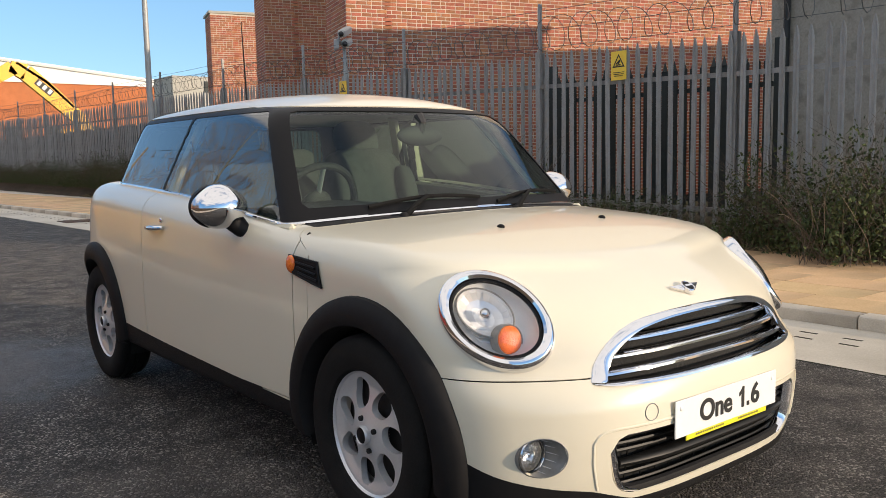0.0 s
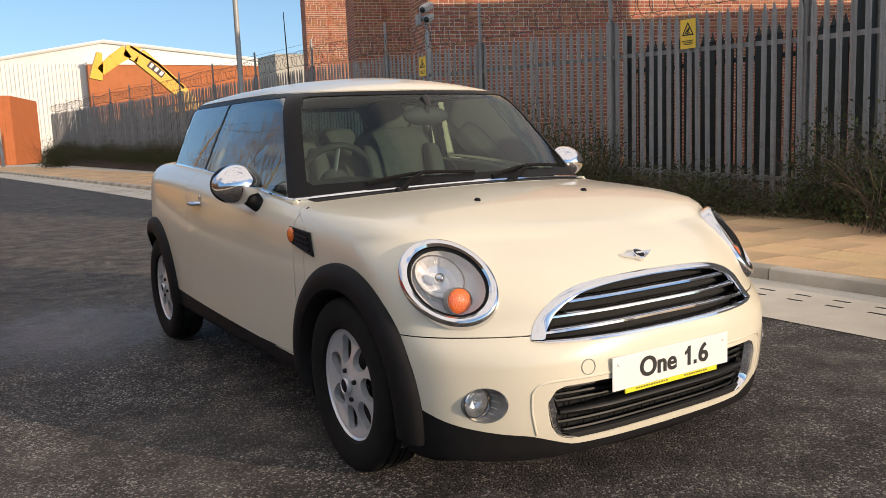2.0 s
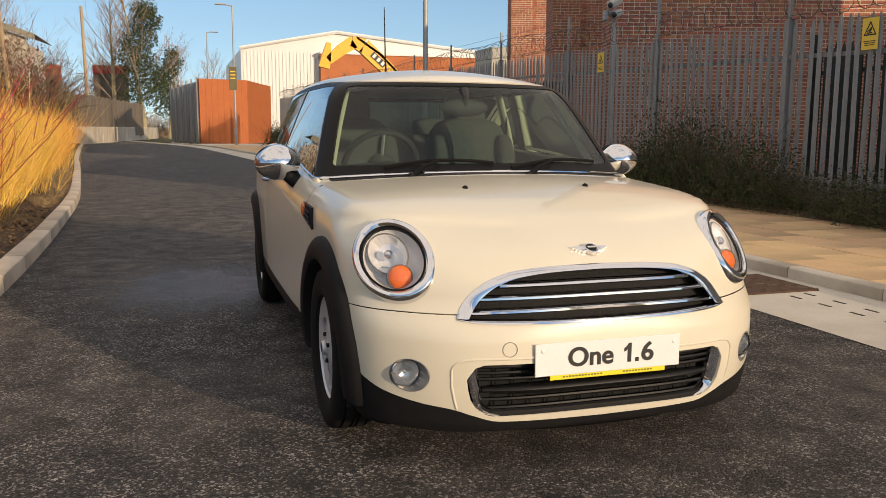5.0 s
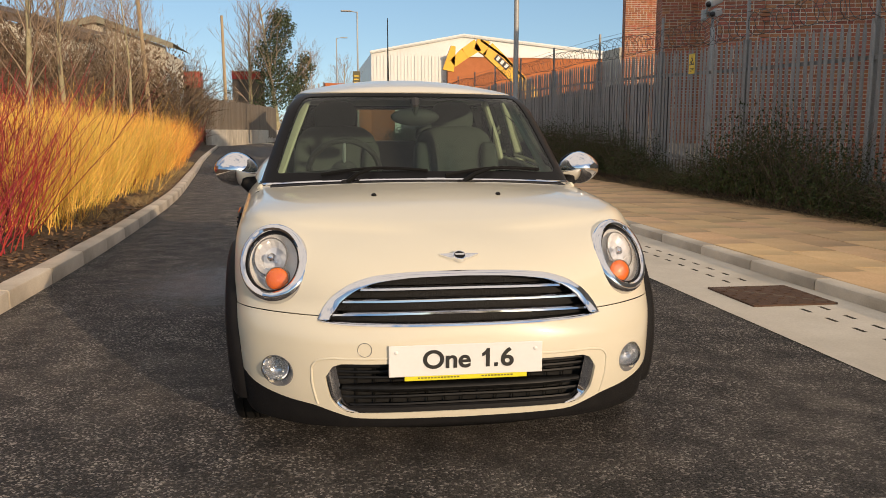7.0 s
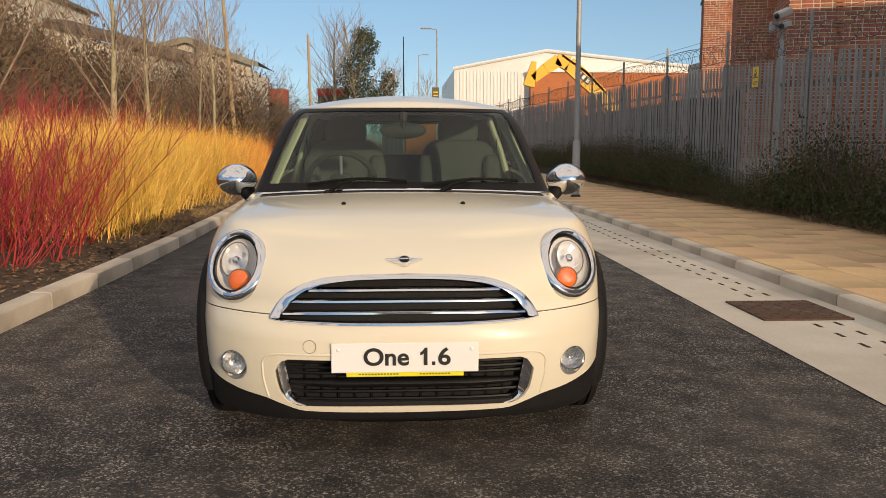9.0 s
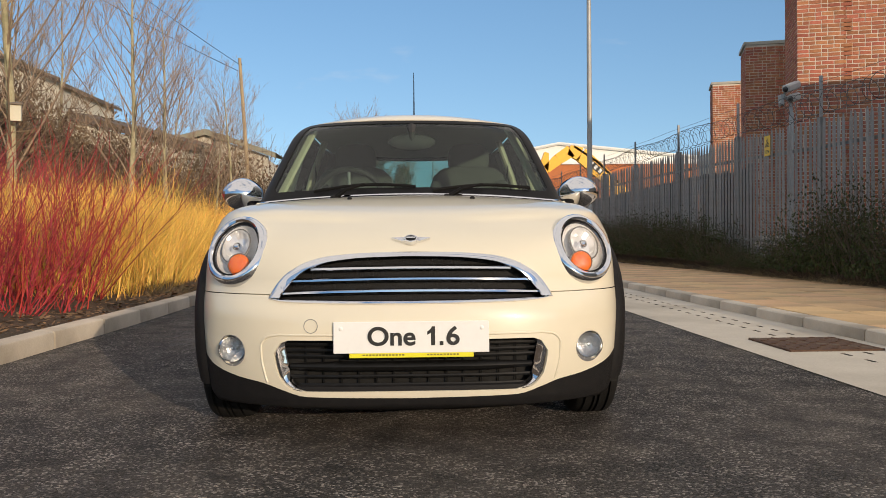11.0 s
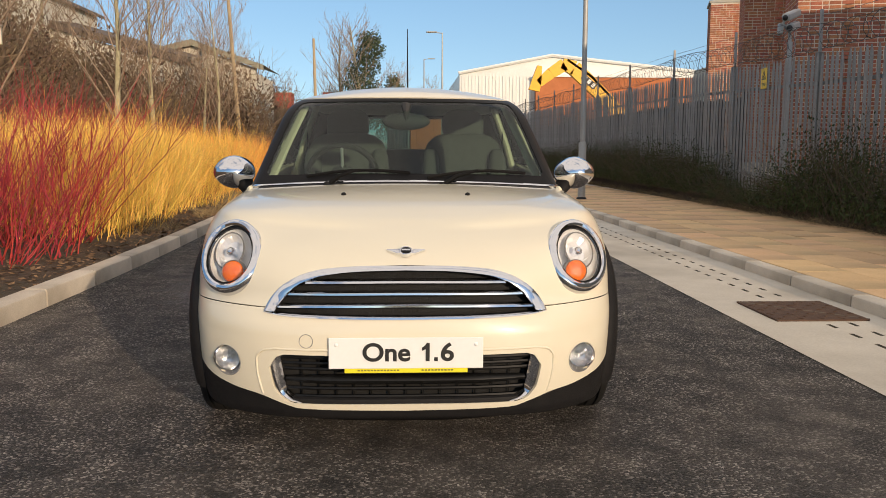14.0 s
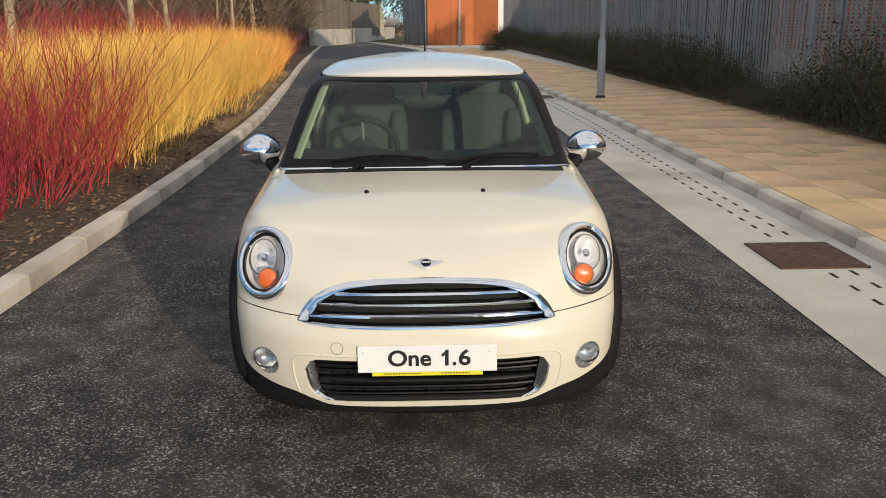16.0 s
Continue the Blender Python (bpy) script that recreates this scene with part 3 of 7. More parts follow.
def belt():
    """Chrome strip round the foot of the glass."""
    a = np.linspace(0, 2 * math.pi, 161)[:-1]
    d = np.stack([np.sin(a), -np.cos(a)], 1)
    lo, hi = np.zeros(160), np.full(160, 3.0)
    for _ in range(40):
        mid = (lo + hi) / 2
        x, y = d[:, 0] * mid, 1.35 + d[:, 1] * mid
        top = np.where(np.abs(x) < 0.8, onto_top(x, y)[:, 2], 0.5)
        out = f_cabin(np.stack([x, y, np.maximum(top, 0.80)], 1)) + 0.004 > 0
        hi, lo = np.where(out, mid, hi), np.where(out, lo, mid)
    pts = [(p[0], p[1], p[2] + 0.004) for p in onto_top(d[:, 0] * lo, 1.35 + d[:, 1] * lo)]
    put("belt_strip", M().tube(pts, 0.0075, 8, closed=True), CHROME, car, "thin chrome strip below the windows")


belt()


def arch_trim(k, s):
    rows = []
    for t in np.linspace(-14, 194, 64):
        a = radians(t)
        row = []
        for r, out in ((0.322, -0.05), (0.332, 0.016), (0.338, 0.030), (0.355, 0.036), (0.385, 0.033), (0.410, 0.024), (0.4215, 0.014), (0.425, -0.004)):
            y, z = AXLES[k] + r * math.cos(a) * (1.0 if k else 1.0), 0.30 + r * math.sin(a)
            p = onto_side(y, max(z, 0.17), s)[0]
            row.append((p[0] + s * out, y, max(z, 0.20)))
        rows.append(row)
    put("arch_trim", M().grid(rows, flip=(s > 0)), BLACK, car, "black plastic wheel-arch trim")


def wheel_well(k, s):
    m = M()
    prof = [(s * 0.50, 0.36), (s * 0.785, 0.36)]
    m.revolve(prof, 'X', 40, (0, AXLES[k], 0.30), radians(-20), radians(200))
    m.revolve([(s * 0.50, 0.0), (s * 0.50, 0.36)], 'X', 40, (0, AXLES[k], 0.30), radians(-12), radians(192))
    put("wheel_well", m, DARK, car)


for k in (0, 1):
    for s in (-1, 1):
        arch_trim(k, s)
        wheel_well(k, s)
put("underbody", M().box((0, 1.2, 0.30), (1.08, 3.3, 0.22), 0.05).box((0, -0.40, 0.40), (1.0, 0.16, 0.30), 0.04), DARK, car)
put("cabin_floor", M().box((0, 1.55, 0.44), (1.40, 2.2, 0.06), 0.02), DASH, car)

# wheels
TW = 0.0875


def make_wheel():
    """Alloy with seven oval holes; the outer face looks to -x, the tyre's middle plane lies at x = 0."""
    face = lambda r: -0.058 - 0.012 * np.cos(np.clip(r / 0.16, 0, 1) * math.pi) - 0.010 * np.clip((r - 0.14) / 0.03, 0, 1)
    nr, na = 30, 196
    rr = np.linspace(0.0, 0.176, nr)
    sk = Skin(None, [np.array((face(r), r * math.cos(2 * math.pi * k / na), r * math.sin(2 * math.pi * k / na))) for r in rr for k in range(na)], None, 0, 0)
    quads = [(i * na + k, i * na + (k + 1) % na, (i + 1) * na + (k + 1) % na, (i + 1) * na + k) for i in range(nr - 1) for k in range(na)]

    def holes(p):
        a = np.arctan2(p[:, 2], p[:, 1])
        r = np.hypot(p[:, 1], p[:, 2])
        step = 2 * math.pi / 7
        da = (a + step / 2) % step - step / 2
        u, v = r - 0.118, da * r
        c, s2 = math.cos(0.35), math.sin(0.35)
        u, v = u * c + v * s2, -u * s2 + v * c
        return np.hypot(u / 0.046, v / 0.036) - 1.0
    keep, _ = sk.cut(quads, holes)
    count = {(q[i], q[(i + 1) % len(q)]) for q in keep for i in range(len(q))}
    m = M()
    m.add(sk.v, [q[::-1] for q in keep])
    val = holes(np.array(sk.v))
    for a, b in count:
        if (b, a) not in count and abs(val[a]) < 0.05 and abs(val[b]) < 0.05:
            pa, pb = sk.v[a], sk.v[b]
            ca = np.array((0.022, 0, 0))
            m.add([pa, pb, pb + ca, pa + ca], [(0, 1, 2, 3)])
    m.revolve([(face(0.176), 0.176), (-0.066, 0.184), (-0.072, 0.190), (-0.074, 0.197), (-0.070, 0.201), (-0.060, 0.201), (-0.052, 0.190), (0.05, 0.185)], 'X', 72)
    m.v = [(a, b * 1.06, c * 1.06) for a, b, c in m.v]
    bm = bmesh.new()
    me = m.mesh("wheel", False)
    bm.from_mesh(me)
    bmesh.ops.remove_doubles(bm, verts=bm.verts, dist=0.0001)
    bm.to_mesh(me)
    bm.free()
    me.polygons.foreach_set("use_smooth", [True] * len(me.polygons))
    me.set_sharp_from_angle(angle=radians(35))
    wheel = put("wheel", me, ALLOY, car, "silver seven-hole alloy wheel")
    t = M()
    prof = [(-0.062, 0.192), (-0.076, 0.200), (-0.084, 0.222), (-0.0875, 0.248), (-0.085, 0.272), (-0.078, 0.290), (-0.066, 0.299),
            (-0.050, 0.302), (-0.049, 0.295), (-0.041, 0.295), (-0.040, 0.303), (-0.014, 0.304), (-0.013, 0.296), (-0.005, 0.296), (-0.004, 0.304)]
    prof = prof + [(-a, r) for a, r in prof[::-1]]
    t.revolve(prof, 'X', 72)
    put("tyre", t, RUBBER, wheel, "black rubber tyre")
    c = M().revolve([(-0.086, 0.0), (-0.086, 0.018), (-0.083, 0.024), (-0.072, 0.026)], 'X', 28)
    put("centre_cap", c, GLOSSB, wheel)
    c = M().revolve([(-0.083, 0.0245), (-0.0865, 0.0265), (-0.083, 0.029), (-0.07, 0.0292)], 'X', 28)
    put("cap_ring", c, ALLOY, wheel)
    for j in range(4):
        a = 2 * math.pi * (j + 0.5) / 4
        b = M().revolve([(-0.074, 0.0), (-0.074, 0.008), (-0.060, 0.009)], 'X', 10, (0, 0.050 * math.cos(a), 0.050 * math.sin(a)))
        put("wheel_bolt", b, DARK, wheel)
    # oversized, nearly black disc paints the shade seen through the holes
    d = M().revolve([(-0.012, 0.05), (-0.012, 0.170), (0.0, 0.174)], 'X', 40)
    put("brake_disc", d, surface("brake_disc", (0.012, 0.011, 0.010), (0.03, 0.027, 0.025), 30, 0.6, 0.2), wheel)
    return wheel


wheel = make_wheel()
wheel.matrix_basis = pose(-0.728, 0.0, 0.302, 22, 0, 0)
copy_thing(wheel, pose(-0.733, 2.467, 0.302, 61, 0, 0))
copy_thing(wheel, pose(0.728, 0.0, 0.302, 10, 0, 180))
copy_thing(wheel, pose(0.733, 2.467, 0.302, 40, 0, 180))


# headlights
def headlight(s):
    a, b, n = (Vector((v.x * s, v.y, v.z)) for v in (HL_A, HL_B, HL_N))
    c = Vector((HL_C.x * s, HL_C.y, HL_C.z))

    def P(u, v, w):
        return c + a * (HL_S[0, 0] * u + HL_S[0, 1] * v) + b * (HL_S[1, 0] * u + HL_S[1, 1] * v) + n * w

    def ring(r0, prof, nn=72):
        rows = []
        for k in range(nn + 1):
            t = 2 * math.pi * k / nn
            rows.append([P(r * math.cos(t), r * math.sin(t), w) for r, w in prof])
        return rows
    lamp = put("headlight", M().grid(ring(0, [(0.129, -0.07), (0.1295, 0.010), (0.132, 0.018), (0.140, 0.023), (0.152, 0.022), (0.160, 0.016), (0.165, 0.006), (0.167, -0.05)]), flip=(s > 0)), CHROME, car, "round headlight in a wide chrome ring")
    put("seal", M().grid(ring(0, [(0.1205, -0.05), (0.1205, 0.011), (0.1290, 0.013), (0.1300, -0.05)]), flip=(s > 0)), GLOSSB, lamp)
    bowl = [(0.121, 0.006), (0.119, -0.004), (0.108, -0.016), (0.080, -0.030), (0.045, -0.040), (0.0, -0.043)]
    put("reflector", M().grid(ring(0, bowl), flip=(s > 0)), REFL, lamp, "silver reflector bowl")
    # dipped-beam chamber with fluted walls, its shield and its rim
    cu, cv = -0.026, 0.020
    rows = []
    for k in range(23):
        t = 2 * math.pi * k / 22
        rows.append([P(cu + r * math.cos(t), cv + r * math.sin(t), w) for r, w in ((0.080, 0.000), (0.074, -0.010), (0.055, -0.026), (0.030, -0.036), (0.0, -0.038))])
    put("chamber", M().grid(rows, flip=(s > 0)).mesh("chamber", angle=9), MIRR, lamp, "fluted silver reflector")
    m = M().sphere(P(cu, cv, -0.010), 0.018, 18, 12)
    m.tube([P(cu, cv, -0.037), P(cu, cv, -0.014)], 0.012, 12)
    put("bulb_shield", m, CHROME, lamp)
    arc = [P(cu + 0.0815 * math.cos(t), cv + 0.0815 * math.sin(t), 0.000) for t in np.linspace(0, 2 * math.pi, 49)[:-1]]
    put("chamber_rim", M().tube(arc, 0.0028, 6, closed=True), GREY, lamp)
    for k in range(4):
        v = -0.020 - 0.014 * k
        put("reflector_rib", M().tube([P(cu - 0.066 + 0.008 * k, v, -0.012), P(cu - 0.030, v - 0.004, -0.026), P(cu + 0.010, v, -0.030)], 0.0022, 6), REFL, lamp)
    # indicator, turned to look straight ahead
    fn = Vector((s * 0.12, -0.97, 0.20)).normalized()
    fu = fn.cross(Vector((0, 0, 1))).normalized()
    fv = fu.cross(fn).normalized()
    ic, ir = P(0.028, -0.060, -0.006), 0.039

    def Q(r, t, w):
        return ic + fu * (r * math.cos(t)) + fv * (r * math.sin(t)) + fn * w
    flip = fu.cross(fv).dot(fn) > 0
    ts = [2 * math.pi * k / 40 for k in range(41)]
    put("indicator", M().grid([[Q(ir * q, t, 0.012 * math.sqrt(max(0, 1 - q * q))) for q in (1.0, 0.98, 0.9, 0.75, 0.5, 0.25, 0.0)] for t in ts], flip=not flip), AMBER, lamp, "amber indicator lens")
    put("indicator_rim", M().grid([[Q(ir * q, t, w) for q, w in ((1.00, -0.03), (1.01, 0.001), (1.07, 0.003), (1.12, -0.03))] for t in ts], flip=flip), GREY, lamp)
    rows = []
    for k in range(49):
        t = 2 * math.pi * k / 48
        rows.append([P(0.1235 * q * math.cos(t), 0.1235 * q * math.sin(t), 0.012 + 0.026 * (1 - q * q)) for q in (1.0, 0.93, 0.8, 0.6, 0.4, 0.2, 0.0)])
    ob = put("lens", M().grid(rows, flip=(s < 0)), LENS, lamp, "clear domed lens")
    ob.visible_shadow = False


for s in (-1, 1):
    headlight(s)


# grille
def front_line(xz, lift=0.0, n=None):
    p = onto_front([a for a, _ in xz], [b for _, b in xz])
    return [(q[0], q[1] - lift, q[2]) for q in p]


def band_mesh(outer, inner, lifts, flip=False):
    """A strip laid on the nose between two lines of (x, z); lifts: (share of the way across, height)."""
    rows = []
    for (x0, z0), (x1, z1) in zip(outer, inner):
        q = onto_front([x0 + (x1 - x0) * f for f, _ in lifts], [z0 + (z1 - z0) * f for f, _ in lifts])
        rows.append([(c[0], c[1] - h, c[2]) for c, (_, h) in zip(q, lifts)])
    return M().grid(rows, flip=flip)


def grille():
    xs = [0.490 * math.sin(a) for a in np.linspace(-math.pi / 2, math.pi / 2, 61)]
    up = [(x, float(gr_top(abs(x)))) for x in xs]
    inn = []
    for i, (x, z) in enumerate(up):
        a, b = up[max(i - 1, 0)], up[min(i + 1, 60)]
        d = math.hypot(b[0] - a[0], b[1] - a[1])
        nx, nz = (b[1] - a[1]) / d, -(b[0] - a[0]) / d
        w = 0.017 + 0.019 * min(1.0, (abs(x) / 0.45)**3)
        inn.append((x + nx * w, max(z + nz * w, 0.529)))
    g = put("grille", band_mesh(up, inn, [(0.0, -0.006), (0.0, 0.004), (0.2, 0.009), (0.55, 0.011), (0.9, 0.007), (1.0, 0.001), (1.0, -0.03)]), CHROME, car, "chrome-framed radiator grille with three bars")
    lo = [(x, float(gr_low(abs(x)))) for x in xs]
    li = [(x * 0.995, z + 0.013 - 0.010 * (abs(x) / 0.490)**6) for x, z in lo]
    put("lower_frame", band_mesh(li, lo, [(0.0, -0.03), (0.0, 0.002), (0.3, 0.008), (0.7, 0.008), (1.0, 0.002), (1.0, -0.006)]), CHROME, g)
    rows = []
    for t in np.linspace(0, 1, 9):
        rows.append([(x, q[1] + 0.055, q[2]) for x, q in ((x, onto_front([x], [float(gr_low(abs(x))) * (1 - t) + float(gr_top(abs(x))) * t])[0]) for x in np.linspace(-0.472, 0.472, 31))])
    put("grille_mesh", M().grid(rows), surface("grille_black", (0.004, 0.004, 0.004), (0.009, 0.009, 0.009), 60, 0.8, 0, 0.004, 140), g)
    for z, half in ((0.632, 0.345), (0.594, 0.408), (0.554, 0.440)):
        xs2 = np.linspace(-half, half, 41)
        top = [(x, z + 0.0085 - 0.010 * (x / 0.45)**2) for x in xs2]
        bot = [(x, z - 0.0085 - 0.010 * (x / 0.45)**2) for x in xs2]
        put("grille_bar", band_mesh(top, bot, [(0.0, -0.034), (0.05, -0.010), (0.35, -0.003), (0.7, -0.004), (0.95, -0.012), (1.0, -0.034)]), CHROME, g)


grille()


GRB = surface("intake_black", (0.004, 0.004, 0.004), (0.008, 0.008, 0.008), 60, 0.45, spec=0.25)


def intake():
    m = M()
    rows = []
    for z in np.linspace(0.205, 0.395, 7):
        rows.append([(x, onto_front([x], [z])[0, 1] + 0.07, z) for x in np.linspace(-0.48, 0.48, 33)])
    g = put("lower_intake", M().grid(rows), DARK, car, "black lower air intake with slats")
    for z in (0.232, 0.262, 0.332, 0.352, 0.372):
        half = 0.452 - 0.25 * max(0, 0.33 - z) - 0.02
        pts = front_line([(x, z) for x in np.linspace(-half, half, 33)], -0.040)
        put("slat", M().tube(pts, 0.0042, 6, flat=1.5), GRB, g)
    pts = front_line([(x, 0.298) for x in np.linspace(-0.41, 0.41, 33)], -0.034)
    put("cross_bar", M().tube(pts, [0.012 + 0.010 * min(1, (0.42 - abs(p[0])) * 6) for p in pts], 12, flat=0.8), GRB, g)
    for x in np.linspace(-0.36, 0.36, 13):
        put("strut", M().tube([(x, onto_front([x], [z])[0, 1] + 0.056, z) for z in (0.235, 0.3, 0.37)], 0.0025, 5), GRB, g)
    pts = front_line([(x, 0.217) for x in np.linspace(-0.40, 0.40, 33)], -0.016)
    put("lip", M().tube(pts, 0.012, 8, flat=1.5), BLACK, g)
    out = curve([0.212, 0.225, 0.245, 0.28, 0.33, 0.372, 0.388], [0.360, 0.408, 0.432, 0.448, 0.460, 0.466, 0.458])
    for s in (-1, 1):
        zz = np.linspace(0.386, 0.213, 19)
        o = [(s * float(out(z)), z) for z in zz]
        i2 = [(s * (float(out(z)) - 0.036 + 0.016 * max(0, (0.30 - z) / 0.09)), z + 0.004 + 0.010 * max(0, (0.25 - z) / 0.04)) for z in zz]
        put("chrome_end", band_mesh(o, i2, [(0.0, -0.020), (0.0, -0.004), (0.25, -0.002), (0.6, -0.010), (1.0, -0.026), (1.0, -0.05)], flip=(s > 0)), CHROME, g, "chrome end blade of the intake")
    # crease round the intake
    half = curve([0.243, 0.270, 0.330, 0.370, 0.392, 0.403, 0.408], [0.492, 0.500, 0.511, 0.512, 0.500, 0.480, 0.445])
    zz = np.linspace(0.243, 0.408, 32)
    full = [(-float(half(z)), z) for z in zz] + [(x, 0.408) for x in np.linspace(-0.43, 0.43, 24)] + [(float(half(z)), z) for z in zz[::-1]]
    put("crease", M().tube(front_line(full, -0.0005), 0.0042, 8), PAINT, car)


intake()


FOGR = surface("fog_reflector", (0.55, 0.56, 0.57), (0.72, 0.73, 0.74), 60, 0.18, 0.85, 0.002, 90)


def fog(s):
    nn = 40
    ang = [2 * math.pi * k / nn for k in range(nn + 1)]
    rim = [Vector(onto_front([s * (FOG[0] + 0.055 * math.cos(a))], [FOG[1] + 0.055 * math.sin(a)])[0]) for a in ang]
    back = max(p.y for p in rim) - 0.012
    c = Vector((s * (FOG[0] + 0.006), back, FOG[1]))

    def at(r, w):
        return [c + Vector((s * r * math.cos(a), w, r * math.sin(a))) for a in ang]
    rows = [[p + Vector((0, -0.001, 0)) for p in rim], [p + (c - p) * 0.03 + Vector((0, -0.003, 0)) for p in rim], [p + (c - p) * 0.06 + Vector((0, 0.004, 0)) for p in rim], at(0.049, -0.004), at(0.046, 0.004)]
    lamp = put("fog_lamp", M().grid(rows, flip=(s < 0)), GREY, car, "round front fog lamp in a grey socket")
    for k in range(7):
        a = math.pi * (0.62 + 0.76 * k / 6)
        p = Vector(onto_front([s * (FOG[0] + 0.055 * math.cos(a))], [FOG[1] + 0.055 * math.sin(a)])[0])
        q = c + Vector((s * 0.049 * math.cos(a), -0.004, 0.049 * math.sin(a)))
        put("socket_rib", M().tube([p + (q - p) * 0.15, p + (q - p) * 0.95], 0.0016, 6), ALLOY, lamp)
    put("lamp_ring", M().grid([at(0.046, 0.004), at(0.047, -0.006), at(0.044, -0.009), at(0.0415, -0.005)], flip=(s < 0)), CHROME, lamp)
    put("reflector", M().grid([at(0.042, 0.002), at(0.035, 0.016), at(0.020, 0.026), at(0.0, 0.030)], flip=(s < 0)), FOGR, lamp)
    ob = put("lens", M().grid([at(0.0425, -0.004), at(0.036, -0.010), at(0.022, -0.014), at(0.0, -0.016)], flip=(s < 0)), LENS, lamp)
    ob.visible_shadow = False
    put("bulb", M().sphere(c + Vector((0, 0.012, 0)), 0.010, 10, 8), CHROME, lamp)


for s in (-1, 1):
    fog(s)

# tow-eye cover, washer jets, badge
c = onto_front([-0.337], [0.438])[0]
pts = [onto_front([-0.337 + 0.023 * math.cos(t)], [0.438 + 0.023 * math.sin(t)])[0] - np.array((0, 0.0005, 0)) for t in np.linspace(0, 2 * math.pi, 33)[:-1]]
put("towing_cover", M().tube(pts, 0.0012, 6, closed=True), GREY, car)
for x in (-0.255, 0.255):
    p = onto_top([x], [-0.03])[0]
    put("washer_jet", M().sphere((p[0], p[1], p[2] + 0.001), 0.012, 12, 8, (0.9, 1.3, 0.8)), BLACK, car)


def badge():
    p = Vector(onto_top([0.0], [-0.575])[0])
    q = Vector(onto_top([0.0], [-0.545])[0])
    up = (q - p).normalized()
    right = Vector((1, 0, 0))
    n = right.cross(up).normalized()
    n = n if n.y < 0 else -n
    c = p + n * 0.009

    def P(u, v, w):
        return c + right * u + up * v + n * w
    m = M()
    for s in (-1, 1):
        for k in range(4):
            v0 = 0.012 - k * 0.0058
            l0 = 0.068 - k * 0.010
            m.add([P(s * 0.018, v0, 0.004), P(s * l0, v0 + 0.002, 0.0), P(s * (l0 - 0.006), v0 - 0.0046, 0.0), P(s * 0.018, v0 - 0.0046, 0.004),
                   P(s * 0.018, v0, -0.008), P(s * l0, v0 + 0.002, -0.008), P(s * (l0 - 0.006), v0 - 0.0046, -0.008), P(s * 0.018, v0 - 0.0046, -0.008)],
                  [(0, 1, 2, 3), (0, 4, 5, 1), (1, 5, 6, 2), (2, 6, 7, 3), (3, 7, 4, 0)])
    nn = 32
    m.grid([[P(r * math.cos(2 * math.pi * k / nn), r * math.sin(2 * math.pi * k / nn), w) for r, w in ((0.0185, 0.0065), (0.021, 0.008), (0.0235, 0.006), (0.024, -0.008))] for k in range(nn + 1)])
    b = put("badge", m, CHROME, car, "winged chrome bonnet badge")
    put("badge_centre", M().grid([[P(r * math.cos(2 * math.pi * k / nn), r * math.sin(2 * math.pi * k / nn), w) for r, w in ((0.0, 0.008), (0.012, 0.0078), (0.019, 0.006))] for k in range(nn + 1)]), GLOSSB, b)
    put("badge_bar", M().add([P(-0.015, 0.004, 0.0095), P(0.015, 0.004, 0.0095), P(0.015, -0.004, 0.0095), P(-0.015, -0.004, 0.0095), P(-0.015, 0.004, 0.006), P(0.015, 0.004, 0.006), P(0.015, -0.004, 0.006), P(-0.015, -0.004, 0.006)],
        [(0, 1, 2, 3), (0, 4, 5, 1), (1, 5, 6, 2), (2, 6, 7, 3), (3, 7, 4, 0)]), CHROME, b)


badge()


def lettering(text, x0, x1, z0, z1, y, mat, parent):
    """Raised letters of one word, each an object, filling x0..x1 and z0..z1 on a plane that faces -y."""
    cu = bpy.data.curves.new("letter", 'FONT')
    cu.body, cu.size, cu.extrude, cu.offset = text, 0.1, 0.0008, 0.0022
    tmp = new("letter_tmp", cu)
    me = bpy.data.meshes.new_from_object(tmp)
    bpy.data.objects.remove(tmp)
    v = np.array([tuple(p.co) for p in me.vertices])
    lo, hi = v.min(0), v.max(0)
    v[:, 0] = x0 + (v[:, 0] - lo[0]) / (hi[0] - lo[0]) * (x1 - x0)
    v[:, 1] = z0 + (v[:, 1] - lo[1]) / (hi[1] - lo[1]) * (z1 - z0)
    link = list(range(len(v)))

    def root(i):
        while link[i] != i:
            link[i] = link[link[i]]
            i = link[i]
        return i
    seen = {}
    for i, p in enumerate(v):
        key = tuple(np.round(p[:2], 5))
        link[root(i)] = root(seen.setdefault(key, i))
    for e in me.edges:
        link[root(e.vertices[0])] = root(e.vertices[1])
    for g in sorted({root(i) for i in range(len(v))}):
        used = [i for i in range(len(v)) if root(i) == g]
        at = {i: k for k, i in enumerate(used)}
        m = M()
        m.v = [(float(v[i, 0]), y - 0.0016 - float(v[i, 2]), float(v[i, 1])) for i in used]
        m.f = [tuple(at[i] for i in q.vertices) for q in me.polygons if q.vertices[0] in at]
        put("letter", m.mesh("letter", False), mat, parent)


